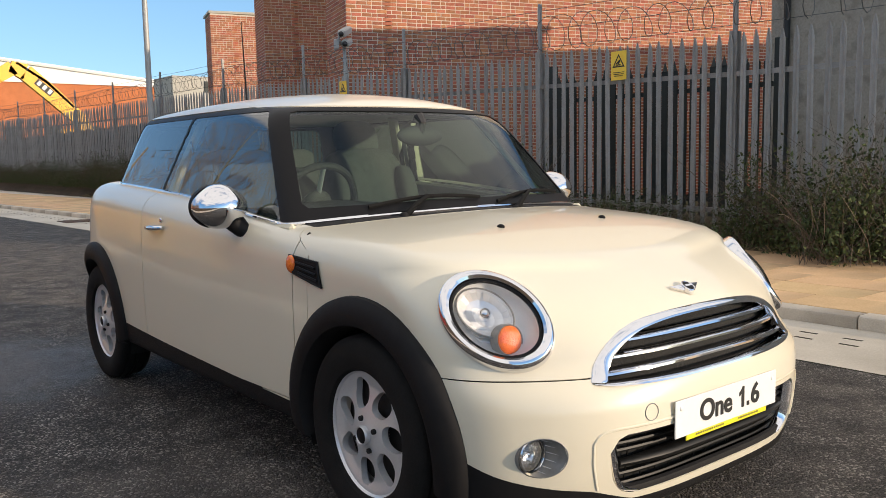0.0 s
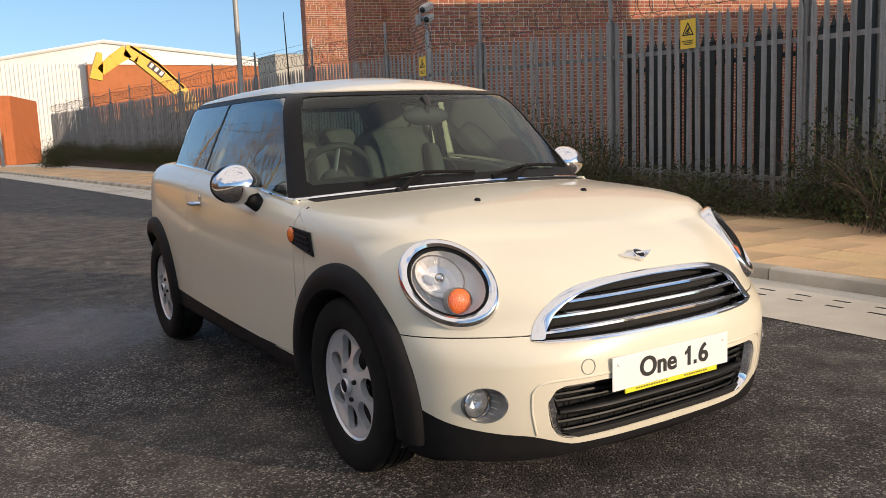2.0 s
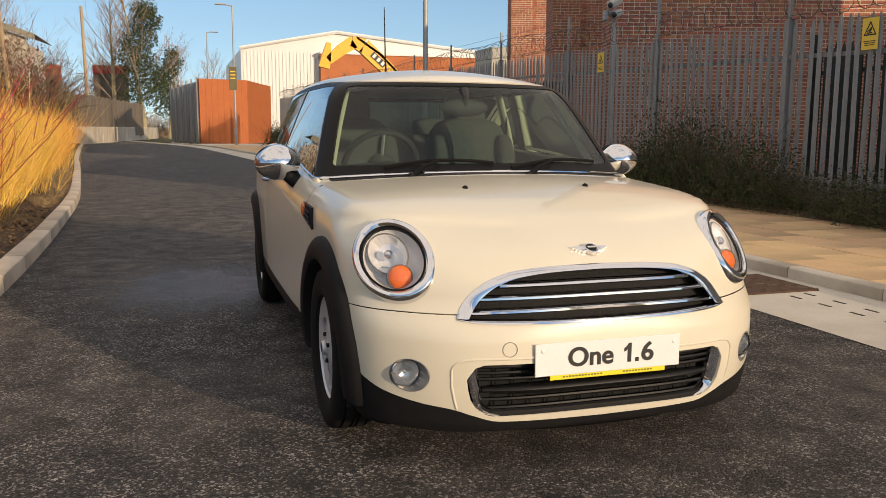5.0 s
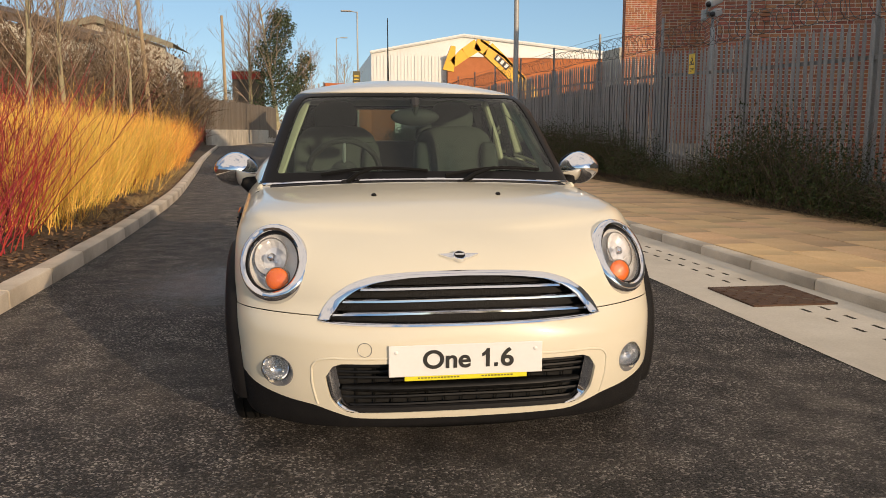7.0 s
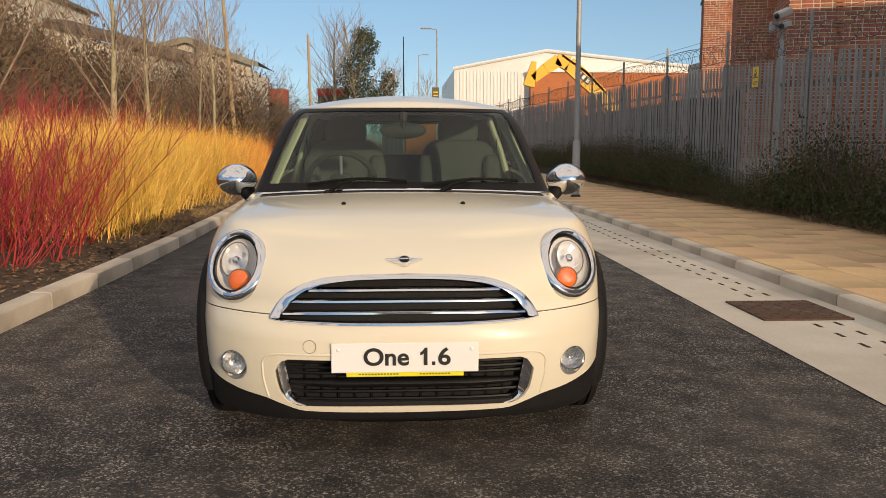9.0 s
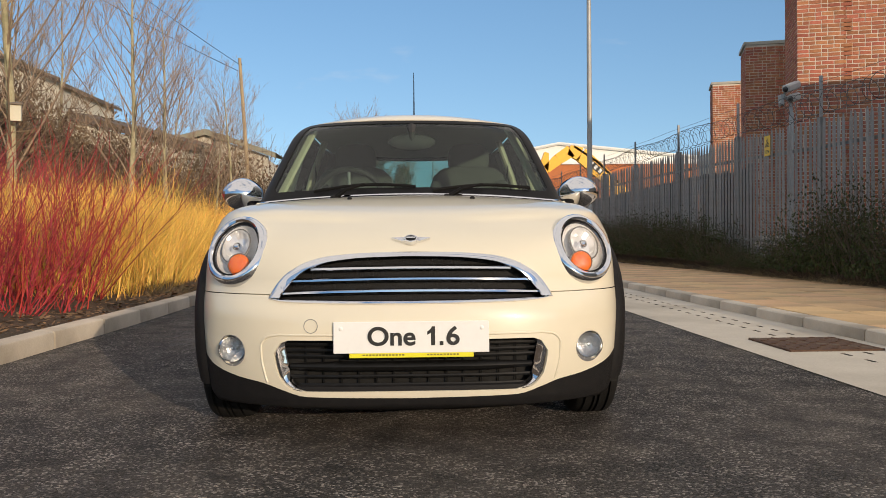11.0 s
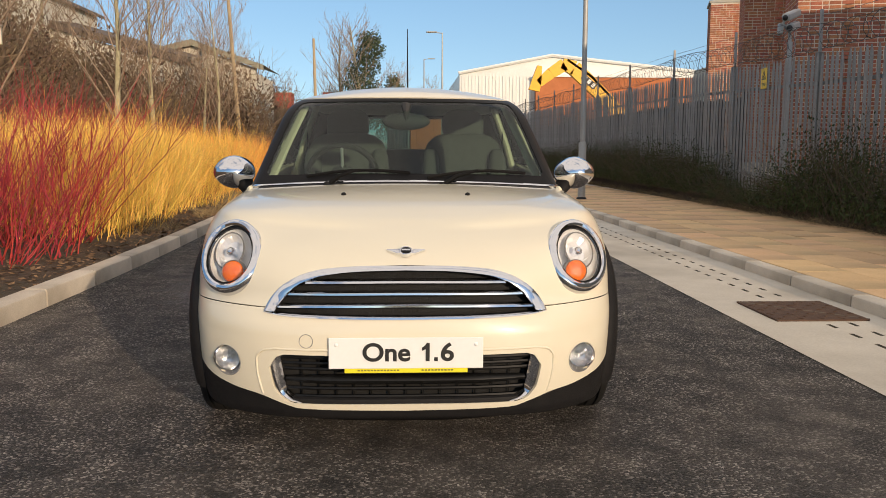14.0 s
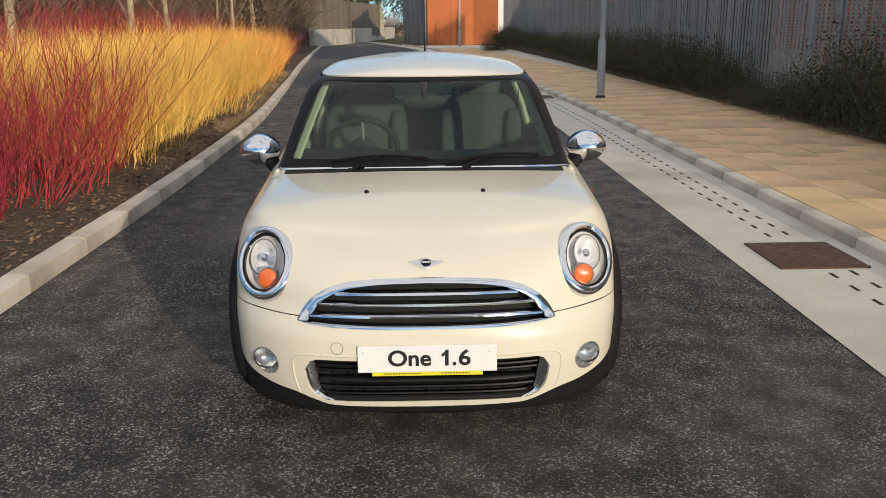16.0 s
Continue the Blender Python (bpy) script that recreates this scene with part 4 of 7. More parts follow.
def plate():
    y = -0.7255
    p = put("show_plate", M().box((0, y, 0.400), (0.520, 0.005, 0.106), 0.002), PLATE, car, "white show plate reading One 1.6")
    lettering("One", -0.146, 0.014, 0.372, 0.436, y - 0.0025, INK, p)
    one = [(0.0655, 0.3725), (0.0790, 0.3725), (0.0790, 0.4355), (0.0690, 0.4355), (0.0650, 0.4285), (0.0590, 0.4225), (0.0530, 0.4190), (0.0530, 0.4080), (0.0600, 0.4110), (0.0655, 0.4150)]
    put("letter", M().prism(one, 0.0016, Matrix(((1, 0, 0, 0), (0, 0, -1, y - 0.0025), (0, 1, 0, 0), (0, 0, 0, 1)))).mesh("letter", False), INK, p)
    put("letter", M().box((0.1005, y - 0.0033, 0.3790), (0.0125, 0.0016, 0.0130), 0), INK, p)
    lettering("6", 0.1170, 0.1610, 0.372, 0.4365, y - 0.0025, INK, p)
    put("holder_tab", M().box((0, y + 0.001, 0.342), (0.415, 0.004, 0.020), 0.001), YELLOW, p, "yellow tab with small print")
    for x0, w in ((-0.125, 0.15), (0.09, 0.12)):
        for k in range(int(w / 0.011)):
            put("print_bar", M().box((x0 + (k + 0.5) * 0.011 - w / 2 + w / 2 - 0.04, y - 0.0016, 0.3415), (0.0075, 0.001, 0.005), 0), surface("print", (0.2, 0.18, 0.03), (0.24, 0.2, 0.03), 5, 0.6) if (k == 0) else bpy.data.materials["print"], p)
    for x in (-0.235, 0.235):
        put("screw_cap", M().sphere((x, y - 0.003, 0.430), 0.007, 12, 8, (1, 0.4, 1)), PLATE, p)


plate()


# mirrors, handles, side vents
def mirror(s):
    c = Vector((s * 0.868, 0.815, 0.968))
    m = M()
    rows = []
    nv, nu = 14, 32
    for j in range(nv + 1):
        t = math.pi / 2 * j / nv
        row = []
        for i in range(nu + 1):
            a = 2 * math.pi * i / nu
            rx, rz = 0.098, 0.078
            sq = 1.0 + 0.06 * math.cos(2 * a) ** 2
            row.append(c + Vector((s * (rx * math.cos(a) * math.sin(t) * sq), -0.105 * math.cos(t), rz * math.sin(a) * math.sin(t) * sq)))
        rows.append(row)
    cap = put("door_mirror", M().grid(rows, flip=(s < 0)), CHROME, car, "chrome door mirror cap")
    back = []
    for r, w in ((1.0, 0.0), (1.0, 0.030), (0.92, 0.034), (0.9, 0.030), (0.0, 0.028)):
        back.append([c + Vector((s * 0.0985 * r * math.cos(2 * math.pi * i / nu) * 1.03, w, 0.0785 * r * math.sin(2 * math.pi * i / nu) * 1.03)) for i in range(nu + 1)])
    put("mirror_back", M().grid(back, flip=(s > 0)), BLACK, cap)
    m = M().tube([c + Vector((-s * 0.045, 0.0, -0.045)), c + Vector((-s * 0.075, -0.025, -0.085)), c + Vector((-s * 0.10, -0.06, -0.115)), c + Vector((-s * 0.16, -0.08, -0.125))], [0.050, 0.040, 0.034, 0.040], 14, flat=0.8)
    put("mirror_stalk", m, BLACK, cap, "black plastic mirror stalk")


def handle(s):
    y0, z0 = 1.545, 0.848
    p = onto_side([y0], [z0], s)[0]
    g = put("door_handle", M().tube([(p[0] + s * o, y0 + d, z0 + 0.002 - d * 0.03) for d, o in ((-0.085, 0.004), (-0.06, 0.020), (0.0, 0.026), (0.06, 0.022), (0.085, 0.006))], [0.010, 0.013, 0.014, 0.013, 0.009], 10, flat=0.8), CHROME, car, "chrome door handle")
    put("lock", M().sphere((p[0] + s * 0.001, y0 - 0.055, z0 + 0.035), 0.012, 12, 8, (0.4, 1, 1)), CHROME, g)
    rows = []
    for a in np.linspace(0, 2 * math.pi, 25):
        rows.append([tuple(onto_side([y0 + r * 0.066 * math.cos(a)], [z0 + 0.002 + r * 0.027 * math.sin(a)], s)[0] + np.array((s * (0.0015 if r else 0.001), 0, 0))) for r in (1.0, 0.6, 0.0)])
    put("handle_cup", M().grid(rows, flip=(s > 0)), PAINT, g)


def side_vent(s):
    quad = ((0.405, 0.818), (0.235, 0.806), (0.205, 0.730), (0.372, 0.762))

    def at(u, v):
        a = [quad[0][i] * (1 - u) + quad[1][i] * u for i in (0, 1)]
        b = [quad[3][i] * (1 - u) + quad[2][i] * u for i in (0, 1)]
        return a[0] * (1 - v) + b[0] * v, a[1] * (1 - v) + b[1] * v
    rows = []
    edge = [(-0.001, -0.03), (0.010, 0.0), (0.010, 1.0), (-0.001, 1.03)]
    for u in np.linspace(0, 1, 7):
        rows.append([tuple(onto_side([at(u, v)[0]], [at(u, v)[1]], s)[0] + np.array((s * o, 0, 0))) for o, v in edge])
    g = put("side_vent", M().grid(rows, flip=(s > 0)), BLACK, car, "black side vent with amber repeater")
    for v in (0.24, 0.5, 0.76):
        put("vent_bar", M().tube([tuple(onto_side([at(u, v)[0]], [at(u, v)[1]], s)[0] + np.array((s * 0.013, 0, 0))) for u in (0.28, 0.6, 0.95)], 0.004, 6), GLOSSB, g)
    p = onto_side([0.388], [0.790], s)[0]
    put("repeater", M().sphere((p[0] + s * 0.006, 0.388, 0.790), 0.030, 18, 12, (0.45, 0.9, 1.0)), AMBER, g, "amber repeater lens")
    fr = [tuple(onto_side([at(u, v)[0]], [at(u, v)[1]], s)[0] + np.array((s * 0.007, 0, 0))) for u, v in ((0.0, 0), (0.33, 0), (0.66, 0), (1, 0), (1, 0.5), (1, 1), (0.66, 1), (0.33, 1), (0, 1), (0, 0.5))]
    put("vent_frame", M().tube(fr, 0.0045, 6, closed=True), GLOSSB, g)


for s in (-1, 1):
    mirror(s)
    handle(s)
    side_vent(s)


# wipers and aerial
def screen_point(x, z, lift=0.0):
    lo, hi = 1.2, -0.2
    for _ in range(40):
        mid = (lo + hi) / 2
        if f_cabin(np.array([[x, mid, z]]))[0] > 0:
            hi = mid
        else:
            lo = mid
    return (x, lo - lift, z)


def wiper(x0, x1, z0, z1, pivot, zp):
    m = M()
    pts = [screen_point(x0 + (x1 - x0) * t, z0 + (z1 - z0) * t + 0.02 * math.sin(math.pi * t), 0.014) for t in np.linspace(0, 1, 13)]
    w = put("wiper", M().tube(pts, 0.0052, 6, flat=1.6), WIPER, car, "black windscreen wiper")
    mid = pts[6]
    q = screen_point(pivot, zp, 0.02)
    put("wiper_arm", M().tube([(q[0], q[1] - 0.02, q[2] - 0.02), (q[0] * 0.6 + mid[0] * 0.4, q[1] * 0.6 + mid[1] * 0.4 - 0.03, q[2] * 0.6 + mid[2] * 0.4 + 0.006), (mid[0], mid[1] - 0.012, mid[2] + 0.004)], [0.014, 0.010, 0.007], 6), WIPER, w)
    put("wiper_pivot", M().sphere((q[0], q[1] - 0.02, q[2] - 0.015), 0.018, 12, 8), BLACK, w)


wiper(-0.46, 0.02, 0.957, 0.975, -0.36, 0.935)
wiper(0.10, 0.57, 0.955, 0.972, 0.16, 0.935)
put("aerial", M().tube([(0.015, 2.34, 1.40), (0.015, 2.35, 1.44), (0.015, 2.38, 1.905)], [0.012, 0.006, 0.0025], 8), BLACK, car, "thin black roof aerial")

# inside
rows = []
for x in np.linspace(-0.66, 0.66, 25):
    e = (x / 0.66)**2
    rows.append([(x, y + 0.14 * e, z) for y, z in ((0.46, 0.86), (0.52, 0.905), (0.70, 0.935), (0.86, 0.945 + 0.02 * math.exp(-((x + 0.33) / 0.14)**2)), (0.94, 0.92), (0.96, 0.80), (0.93, 0.62))])
put("dashboard", M().grid(rows), DASH, car, "dark grey dashboard")
pts = []
wc, wr = Vector((-0.335, 1.03, 0.935)), 0.186
wm = Matrix.Rotation(radians(-66), 4, 'X')
for k in range(48):
    a = 2 * math.pi * k / 48
    pts.append(wc + wm.to_3x3() @ Vector((wr * math.cos(a), wr * math.sin(a), 0)))
sw = put("steering_wheel", M().tube(pts, 0.016, 10, closed=True), DASH, car, "black steering wheel")
put("wheel_hub", M().sphere(wc, 0.075, 18, 10, (1, 1, 0.4), wm.to_3x3()), DASH, sw)
for a in (0.1, math.pi - 0.1, -math.pi / 2):
    put("spoke", M().tube([wc, wc + wm.to_3x3() @ Vector((wr * math.cos(a), wr * math.sin(a), 0))], 0.014, 8, flat=0.6), ALLOY, sw)
rm = put("rear_view_mirror", M().sphere((0.003, 0.735, 1.222), 0.12, 24, 12, (1.0, 0.16, 0.36)), DASH, car, "black rear-view mirror")
put("mirror_mount", M().tube([(0.003, 0.73, 1.225), (0.003, 0.72, 1.275), (0.003, 0.745, 1.30)], [0.014, 0.018, 0.026], 8), DASH, rm)


def soft_box(c, s, b, m=None, n=8, p=4.0):
    """A padded block."""
    out = M()
    out.sphere((0, 0, 0), 1.0, 28, 18)
    v = []
    for q in out.v:
        q = Vector(q)
        k = (abs(q.x)**p + abs(q.y)**p + abs(q.z)**p)**(1 / p)
        q = Vector((q.x / k * s[0] / 2, q.y / k * s[1] / 2, q.z / k * s[2] / 2))
        v.append(tuple((m @ q if m is not None else q) + Vector(c)))
    out.v = v
    return out


for x in (-0.355, 0.355):
    lean = Matrix.Rotation(radians(-16), 3, 'X')
    st = put("front_seat", soft_box((x, 1.36, 0.585), (0.50, 0.52, 0.19), 0, Matrix.Rotation(radians(8), 3, 'X')), SEAT, car, "grey cloth front seat")
    put("seat_back", soft_box((x, 1.66, 0.88), (0.50, 0.17, 0.62), 0, lean), SEAT, st)
    for sx in (-0.2, 0.2):
        put("side_bolster", soft_box((x + sx, 1.60, 0.84), (0.11, 0.20, 0.50), 0, lean), SEAT, st)
    put("headrest", soft_box((x, 1.765, 1.235), (0.26, 0.11, 0.20), 0, lean, p=3.0), SEAT, st)
    for sx in (-0.06, 0.06):
        put("headrest_post", M().tube([(x + sx, 1.735, 1.10), (x + sx, 1.755, 1.20)], 0.007, 8), CHROME, st)
rs = put("rear_seat", soft_box((0, 2.30, 0.80), (1.16, 0.16, 0.58), 0, Matrix.Rotation(radians(-18), 3, 'X'), p=6.0), SEAT, car, "grey cloth rear seat")
put("seat_cushion", soft_box((0, 2.05, 0.60), (1.16, 0.46, 0.16), 0, p=6.0), SEAT, rs)
for x in (-0.33, 0.33):
    put("headrest", soft_box((x, 2.40, 1.13), (0.25, 0.10, 0.13), 0, p=3.0), SEAT, rs)
for s in (-1, 1):
    put("pillar_trim", M().tube([(s * 0.685, 1.80, 0.92), (s * 0.625, 1.74, 1.12), (s * 0.535, 1.67, 1.34)], [0.050, 0.044, 0.04], 10, flat=0.5), TRIM, car, "pale inner pillar trim")
    put("door_card", M().box((s * 0.735, 1.1, 0.68), (0.03, 1.2, 0.46), 0.012), TRIM, car)
    put("quarter_trim", M().box((s * 0.70, 2.25, 0.80), (0.04, 0.9, 0.36), 0.015), TRIM, car)
    put("screen_pillar_trim", M().tube([(s * 0.655, 0.66, 0.94), (s * 0.588, 0.83, 1.13), (s * 0.515, 0.985, 1.32)], [0.022, 0.022, 0.022], 8, flat=0.6), TRIM, car)
    put("belt_webbing", M().tube([(s * 0.60, 1.70, 1.22), (s * 0.58, 1.62, 0.95), (s * 0.55, 1.55, 0.62)], 0.022, 6, flat=0.12), DASH, car)


# ---- the street ----
rnd = random.Random(7)
LEFT = curve([-40, 3, 9, 18, 30, 45, 62, 90, 130], [-2.46, -2.47, -2.66, -3.45, -4.7, -6.1, -7.7, -12.5, -22])
RIGHT = curve([-40, 9, 14, 20, 30, 48, 64, 90, 130], [3.11, 3.11, 3.0, 2.75, 2.2, 1.0, -1.6, -7.5, -17])
FENCE = curve([-40, 18, 30, 45, 58], [6.44, 6.44, 6.36, 6.1, 5.8])
FTOP = curve([-5, 3, 6, 9.5, 13, 17, 21, 30, 40, 58], [2.40, 2.44, 2.52, 2.60, 2.72, 2.82, 2.88, 2.96, 3.10, 3.3])


def asphalt():
    m, n, l, b = material("asphalt")
    tc2 = n.new("ShaderNodeTexCoord")
    vor = n.new("ShaderNodeTexVoronoi")
    vor.inputs["Scale"].default_value = 125.0
    l.new(tc2.outputs["Object"], vor.inputs["Vector"])
    big = n.new("ShaderNodeTexNoise")
    big.inputs["Scale"].default_value, big.inputs["Detail"].default_value = 0.9, 9.0
    l.new(tc2.outputs["Object"], big.inputs["Vector"])
    mid = n.new("ShaderNodeTexNoise")
    mid.inputs["Scale"].default_value, mid.inputs["Detail"].default_value = 5.0, 10.0
    l.new(tc2.outputs["Object"], mid.inputs["Vector"])
    sep = n.new("ShaderNodeSeparateColor")
    l.new(vor.outputs["Color"], sep.inputs["Color"])
    ramp = n.new("ShaderNodeValToRGB")
    e = ramp.color_ramp.elements
    e[0].color, e[1].color = (0.008, 0.0075, 0.007, 1), (0.42, 0.38, 0.34, 1)
    e.new(0.5).color = (0.030, 0.027, 0.0245, 1)
    e.new(0.78).color = (0.095, 0.085, 0.075, 1)
    l.new(sep.outputs[0], ramp.inputs["Fac"])
    dust = n.new("ShaderNodeMapRange")
    dust.inputs["From Min"].default_value, dust.inputs["From Max"].default_value = 0.42, 0.72
    dust.inputs["To Max"].default_value = 0.55
    l.new(big.outputs["Fac"], dust.inputs["Value"])
    mx = n.new("ShaderNodeMixRGB")
    mx.inputs["Color2"].default_value = (0.150, 0.128, 0.108, 1)
    l.new(dust.outputs["Result"], mx.inputs["Fac"])
    l.new(ramp.outputs["Color"], mx.inputs["Color1"])
    ml = n.new("ShaderNodeMixRGB")
    ml.blend_type = 'MULTIPLY'
    ml.inputs["Fac"].default_value = 0.8
    mr = n.new("ShaderNodeMapRange")
    mr.inputs["From Min"].default_value, mr.inputs["From Max"].default_value = 0.3, 0.7
    mr.inputs["To Min"].default_value, mr.inputs["To Max"].default_value = 0.1, 1.6
    l.new(mid.outputs["Fac"], mr.inputs["Value"])
    l.new(mx.outputs["Color"], ml.inputs["Color1"])
    l.new(mr.outputs["Result"], ml.inputs["Color2"])
    # a wet patch beside the car
    off = n.new("ShaderNodeVectorMath")
    off.operation = 'SUBTRACT'
    off.inputs[1].default_value = (-1.2, 3.1, 0)
    l.new(tc2.outputs["Object"], off.inputs[0])
    sq = n.new("ShaderNodeVectorMath")
    sq.operation = 'MULTIPLY'
    sq.inputs[1].default_value = (1.35, 0.9, 1)
    l.new(off.outputs[0], sq.inputs[0])
    ln = n.new("ShaderNodeVectorMath")
    ln.operation = 'LENGTH'
    l.new(sq.outputs[0], ln.inputs[0])
    wob = n.new("ShaderNodeMath")
    wob.operation = 'MULTIPLY_ADD'
    wob.inputs[1].default_value = 1.5
    l.new(mid.outputs["Fac"], wob.inputs[0])
    l.new(ln.outputs["Value"], wob.inputs[2])
    wet = n.new("ShaderNodeMapRange")
    wet.inputs["From Min"].default_value, wet.inputs["From Max"].default_value = 1.15, 1.75
    wet.inputs["To Min"].default_value, wet.inputs["To Max"].default_value = 1.0, 0.0
    l.new(wob.outputs[0], wet.inputs["Value"])
    dk = n.new("ShaderNodeMixRGB")
    dk.blend_type = 'MULTIPLY'
    dk.inputs["Color2"].default_value = (0.5, 0.5, 0.52, 1)
    l.new(wet.outputs["Result"], dk.inputs["Fac"])
    l.new(ml.outputs["Color"], dk.inputs["Color1"])
    l.new(dk.outputs["Color"], b.inputs["Base Color"])
    ro = n.new("ShaderNodeMapRange")
    ro.inputs["To Min"].default_value, ro.inputs["To Max"].default_value = 0.72, 0.30
    l.new(wet.outputs["Result"], ro.inputs["Value"])
    l.new(ro.outputs["Result"], b.inputs["Roughness"])
    bp = n.new("ShaderNodeBump")
    bp.inputs["Strength"].default_value, bp.inputs["Distance"].default_value = 1.0, 0.014
    l.new(vor.outputs["Distance"], bp.inputs["Height"])
    bp.invert = True
    l.new(bp.outputs["Normal"], b.inputs["Normal"])
    b.inputs["Diffuse Roughness"].default_value = 1.0
    return m


ASPHALT = asphalt()
CONCRETE = surface("channel_concrete", (0.52, 0.47, 0.39), (0.64, 0.59, 0.50), 3.5, 0.8, 0, 0.002, 70, stain=(0.33, 0.29, 0.23))
KERB = surface("kerb_concrete", (0.48, 0.42, 0.34), (0.64, 0.57, 0.47), 6, 0.85, 0, 0.003, 90, spread=0.10, stain=(0.26, 0.22, 0.17))
SLAB = surface("paving_slab", (0.56, 0.355, 0.18), (0.72, 0.49, 0.275), 4, 0.8, 0, 0.002, 60, spread=0.12, hue=0.008, stain=(0.34, 0.24, 0.14))
SOIL = surface("soil_litter", (0.035, 0.024, 0.016), (0.13, 0.085, 0.05), 9, 0.95, 0, 0.03, 45, stain=(0.06, 0.05, 0.03), bump_mid=0.04)
GRASS = surface("rough_grass", (0.045, 0.05, 0.018), (0.12, 0.11, 0.05), 2, 0.95, 0, 0.05, 20, stain=(0.10, 0.08, 0.045))
IRON = surface("rusted_iron", (0.060, 0.032, 0.020), (0.135, 0.075, 0.045), 22, 0.75, 0.3, 0.002, 160)
STEEL = surface("galvanised_steel", (0.25, 0.245, 0.235), (0.37, 0.36, 0.345), 9, 0.55, 0.35, 0.0006, 120, spread=0.12)
DKSTEEL = surface("dark_green_steel", (0.010, 0.014, 0.012), (0.020, 0.026, 0.022), 9, 0.6)
BRICK = surface("brick", (0.29, 0.092, 0.050), (0.50, 0.195, 0.105), 14, 0.9, 0, 0.003, 120, island=0.24, hue=0.014)
BRICKP = surface("brick_piece", (0.29, 0.092, 0.050), (0.50, 0.195, 0.105), 14, 0.9, 0, 0.003, 120, spread=0.24, hue=0.014)
MORTAR = surface("mortar", (0.58, 0.51, 0.42), (0.72, 0.65, 0.55), 20, 0.95, 0, 0.003, 160)
PEBBLE = surface("pebbledash", (0.27, 0.24, 0.20), (0.42, 0.38, 0.32), 30, 0.95, 0, 0.012, 90, stain=(0.20, 0.18, 0.15))
COPING = surface("coping_stone", (0.38, 0.36, 0.31), (0.50, 0.47, 0.41), 6, 0.85, 0, 0.002, 60)
TIMBER = surface("weathered_timber", (0.13, 0.105, 0.08), (0.24, 0.20, 0.155), 3, 0.9, 0, 0.002, 40, stretch=(6, 6, 0.6), spread=0.15)
POLE = surface("pole_timber", (0.34, 0.25, 0.14), (0.50, 0.38, 0.23), 3, 0.85, 0, 0.002, 40, stretch=(8, 8, 0.5))
BARK = surface("bark", (0.30, 0.26, 0.15), (0.50, 0.44, 0.28), 12, 0.9, 0, 0.004, 60, stain=(0.16, 0.17, 0.08))
TWIG = surface("twig", (0.22, 0.155, 0.105), (0.38, 0.285, 0.20), 6, 0.85, 0, 0, 60, island=0.25)
YSTEM = surface("yellow_stem", (0.68, 0.40, 0.065), (0.96, 0.66, 0.16), 3, 0.6, 0, 0, 30, island=0.42, hue=0.025)
OSTEM = surface("orange_stem", (0.66, 0.28, 0.05), (0.92, 0.49, 0.11), 3, 0.6, 0, 0, 30, island=0.42, hue=0.025)
RSTEM = surface("red_stem", (0.22, 0.018, 0.026), (0.48, 0.045, 0.050), 3, 0.55, 0, 0, 30, island=0.35, hue=0.012)
HTWIG = surface("hedge_twig", (0.065, 0.048, 0.034), (0.15, 0.11, 0.078), 6, 0.85, 0, 0, 60, island=0.3)
LEAF = surface("hedge_leaf", (0.028, 0.042, 0.016), (0.085, 0.102, 0.038), 5, 0.8, 0, 0, 40, island=0.5, hue=0.03, spec=0.2)
IVY = surface("ivy_leaf", (0.030, 0.050, 0.016), (0.075, 0.095, 0.035), 3, 0.6, 0, 0, 40, island=0.4, hue=0.03)
WHITEC = surface("white_cladding", (0.74, 0.73, 0.69), (0.82, 0.81, 0.77), 0.4, 0.5, 0.0, 0, 4)
ORANGEB = surface("orange_brick", (0.46, 0.15, 0.055), (0.58, 0.20, 0.08), 1.2, 0.9, 0, 0.01, 14, stain=(0.42, 0.16, 0.07))
ORANGEH = surface("rust_orange_cladding", (0.40, 0.105, 0.025), (0.50, 0.14, 0.035), 1.5, 0.7, 0, 0.004, 20)
JCBY = surface("digger_yellow", (0.86, 0.42, 0.008), (0.92, 0.50, 0.015), 2, 0.4, 0, 0, 30)
RENDER = surface("cream_render", (0.60, 0.55, 0.44), (0.70, 0.65, 0.54), 1.5, 0.9, 0, 0.004, 30)
ROOF = surface("roof_tile", (0.10, 0.075, 0.06), (0.17, 0.13, 0.10), 4, 0.85, 0, 0.01, 20)
SIGNY = surface("sign_yellow", (0.84, 0.56, 0.05), (0.90, 0.64, 0.08), 8, 0.5)
SIGNK = surface("sign_black", (0.012, 0.012, 0.012), (0.02, 0.02, 0.02), 8, 0.5)
GREYPOST = surface("lamp_post_grey", (0.34, 0.34, 0.33), (0.45, 0.45, 0.43), 6, 0.5, 0.2)
REDP = surface("red_paint", (0.45, 0.04, 0.03), (0.55, 0.06, 0.04), 2, 0.5)
# slot recesses are coloured a darker brown than the channel
SLOT = surface("slot_dirt", (0.10, 0.085, 0.065), (0.20, 0.17, 0.135), 20, 0.9)


def strip(name, a, b, ys, z, mat, kind="structure", label="", category="", za=None, zb=None):
    rows = []
    for y in ys:
        rows.append([(float(a(y)) * (1 - t) + float(b(y)) * t, y, z if za is None else za(y) * (1 - t) + zb(y) * t) for t in np.linspace(0, 1, 5)])
    ob = put(name, M().grid(rows), mat)
    return tagged(ob, label, category, "", kind)


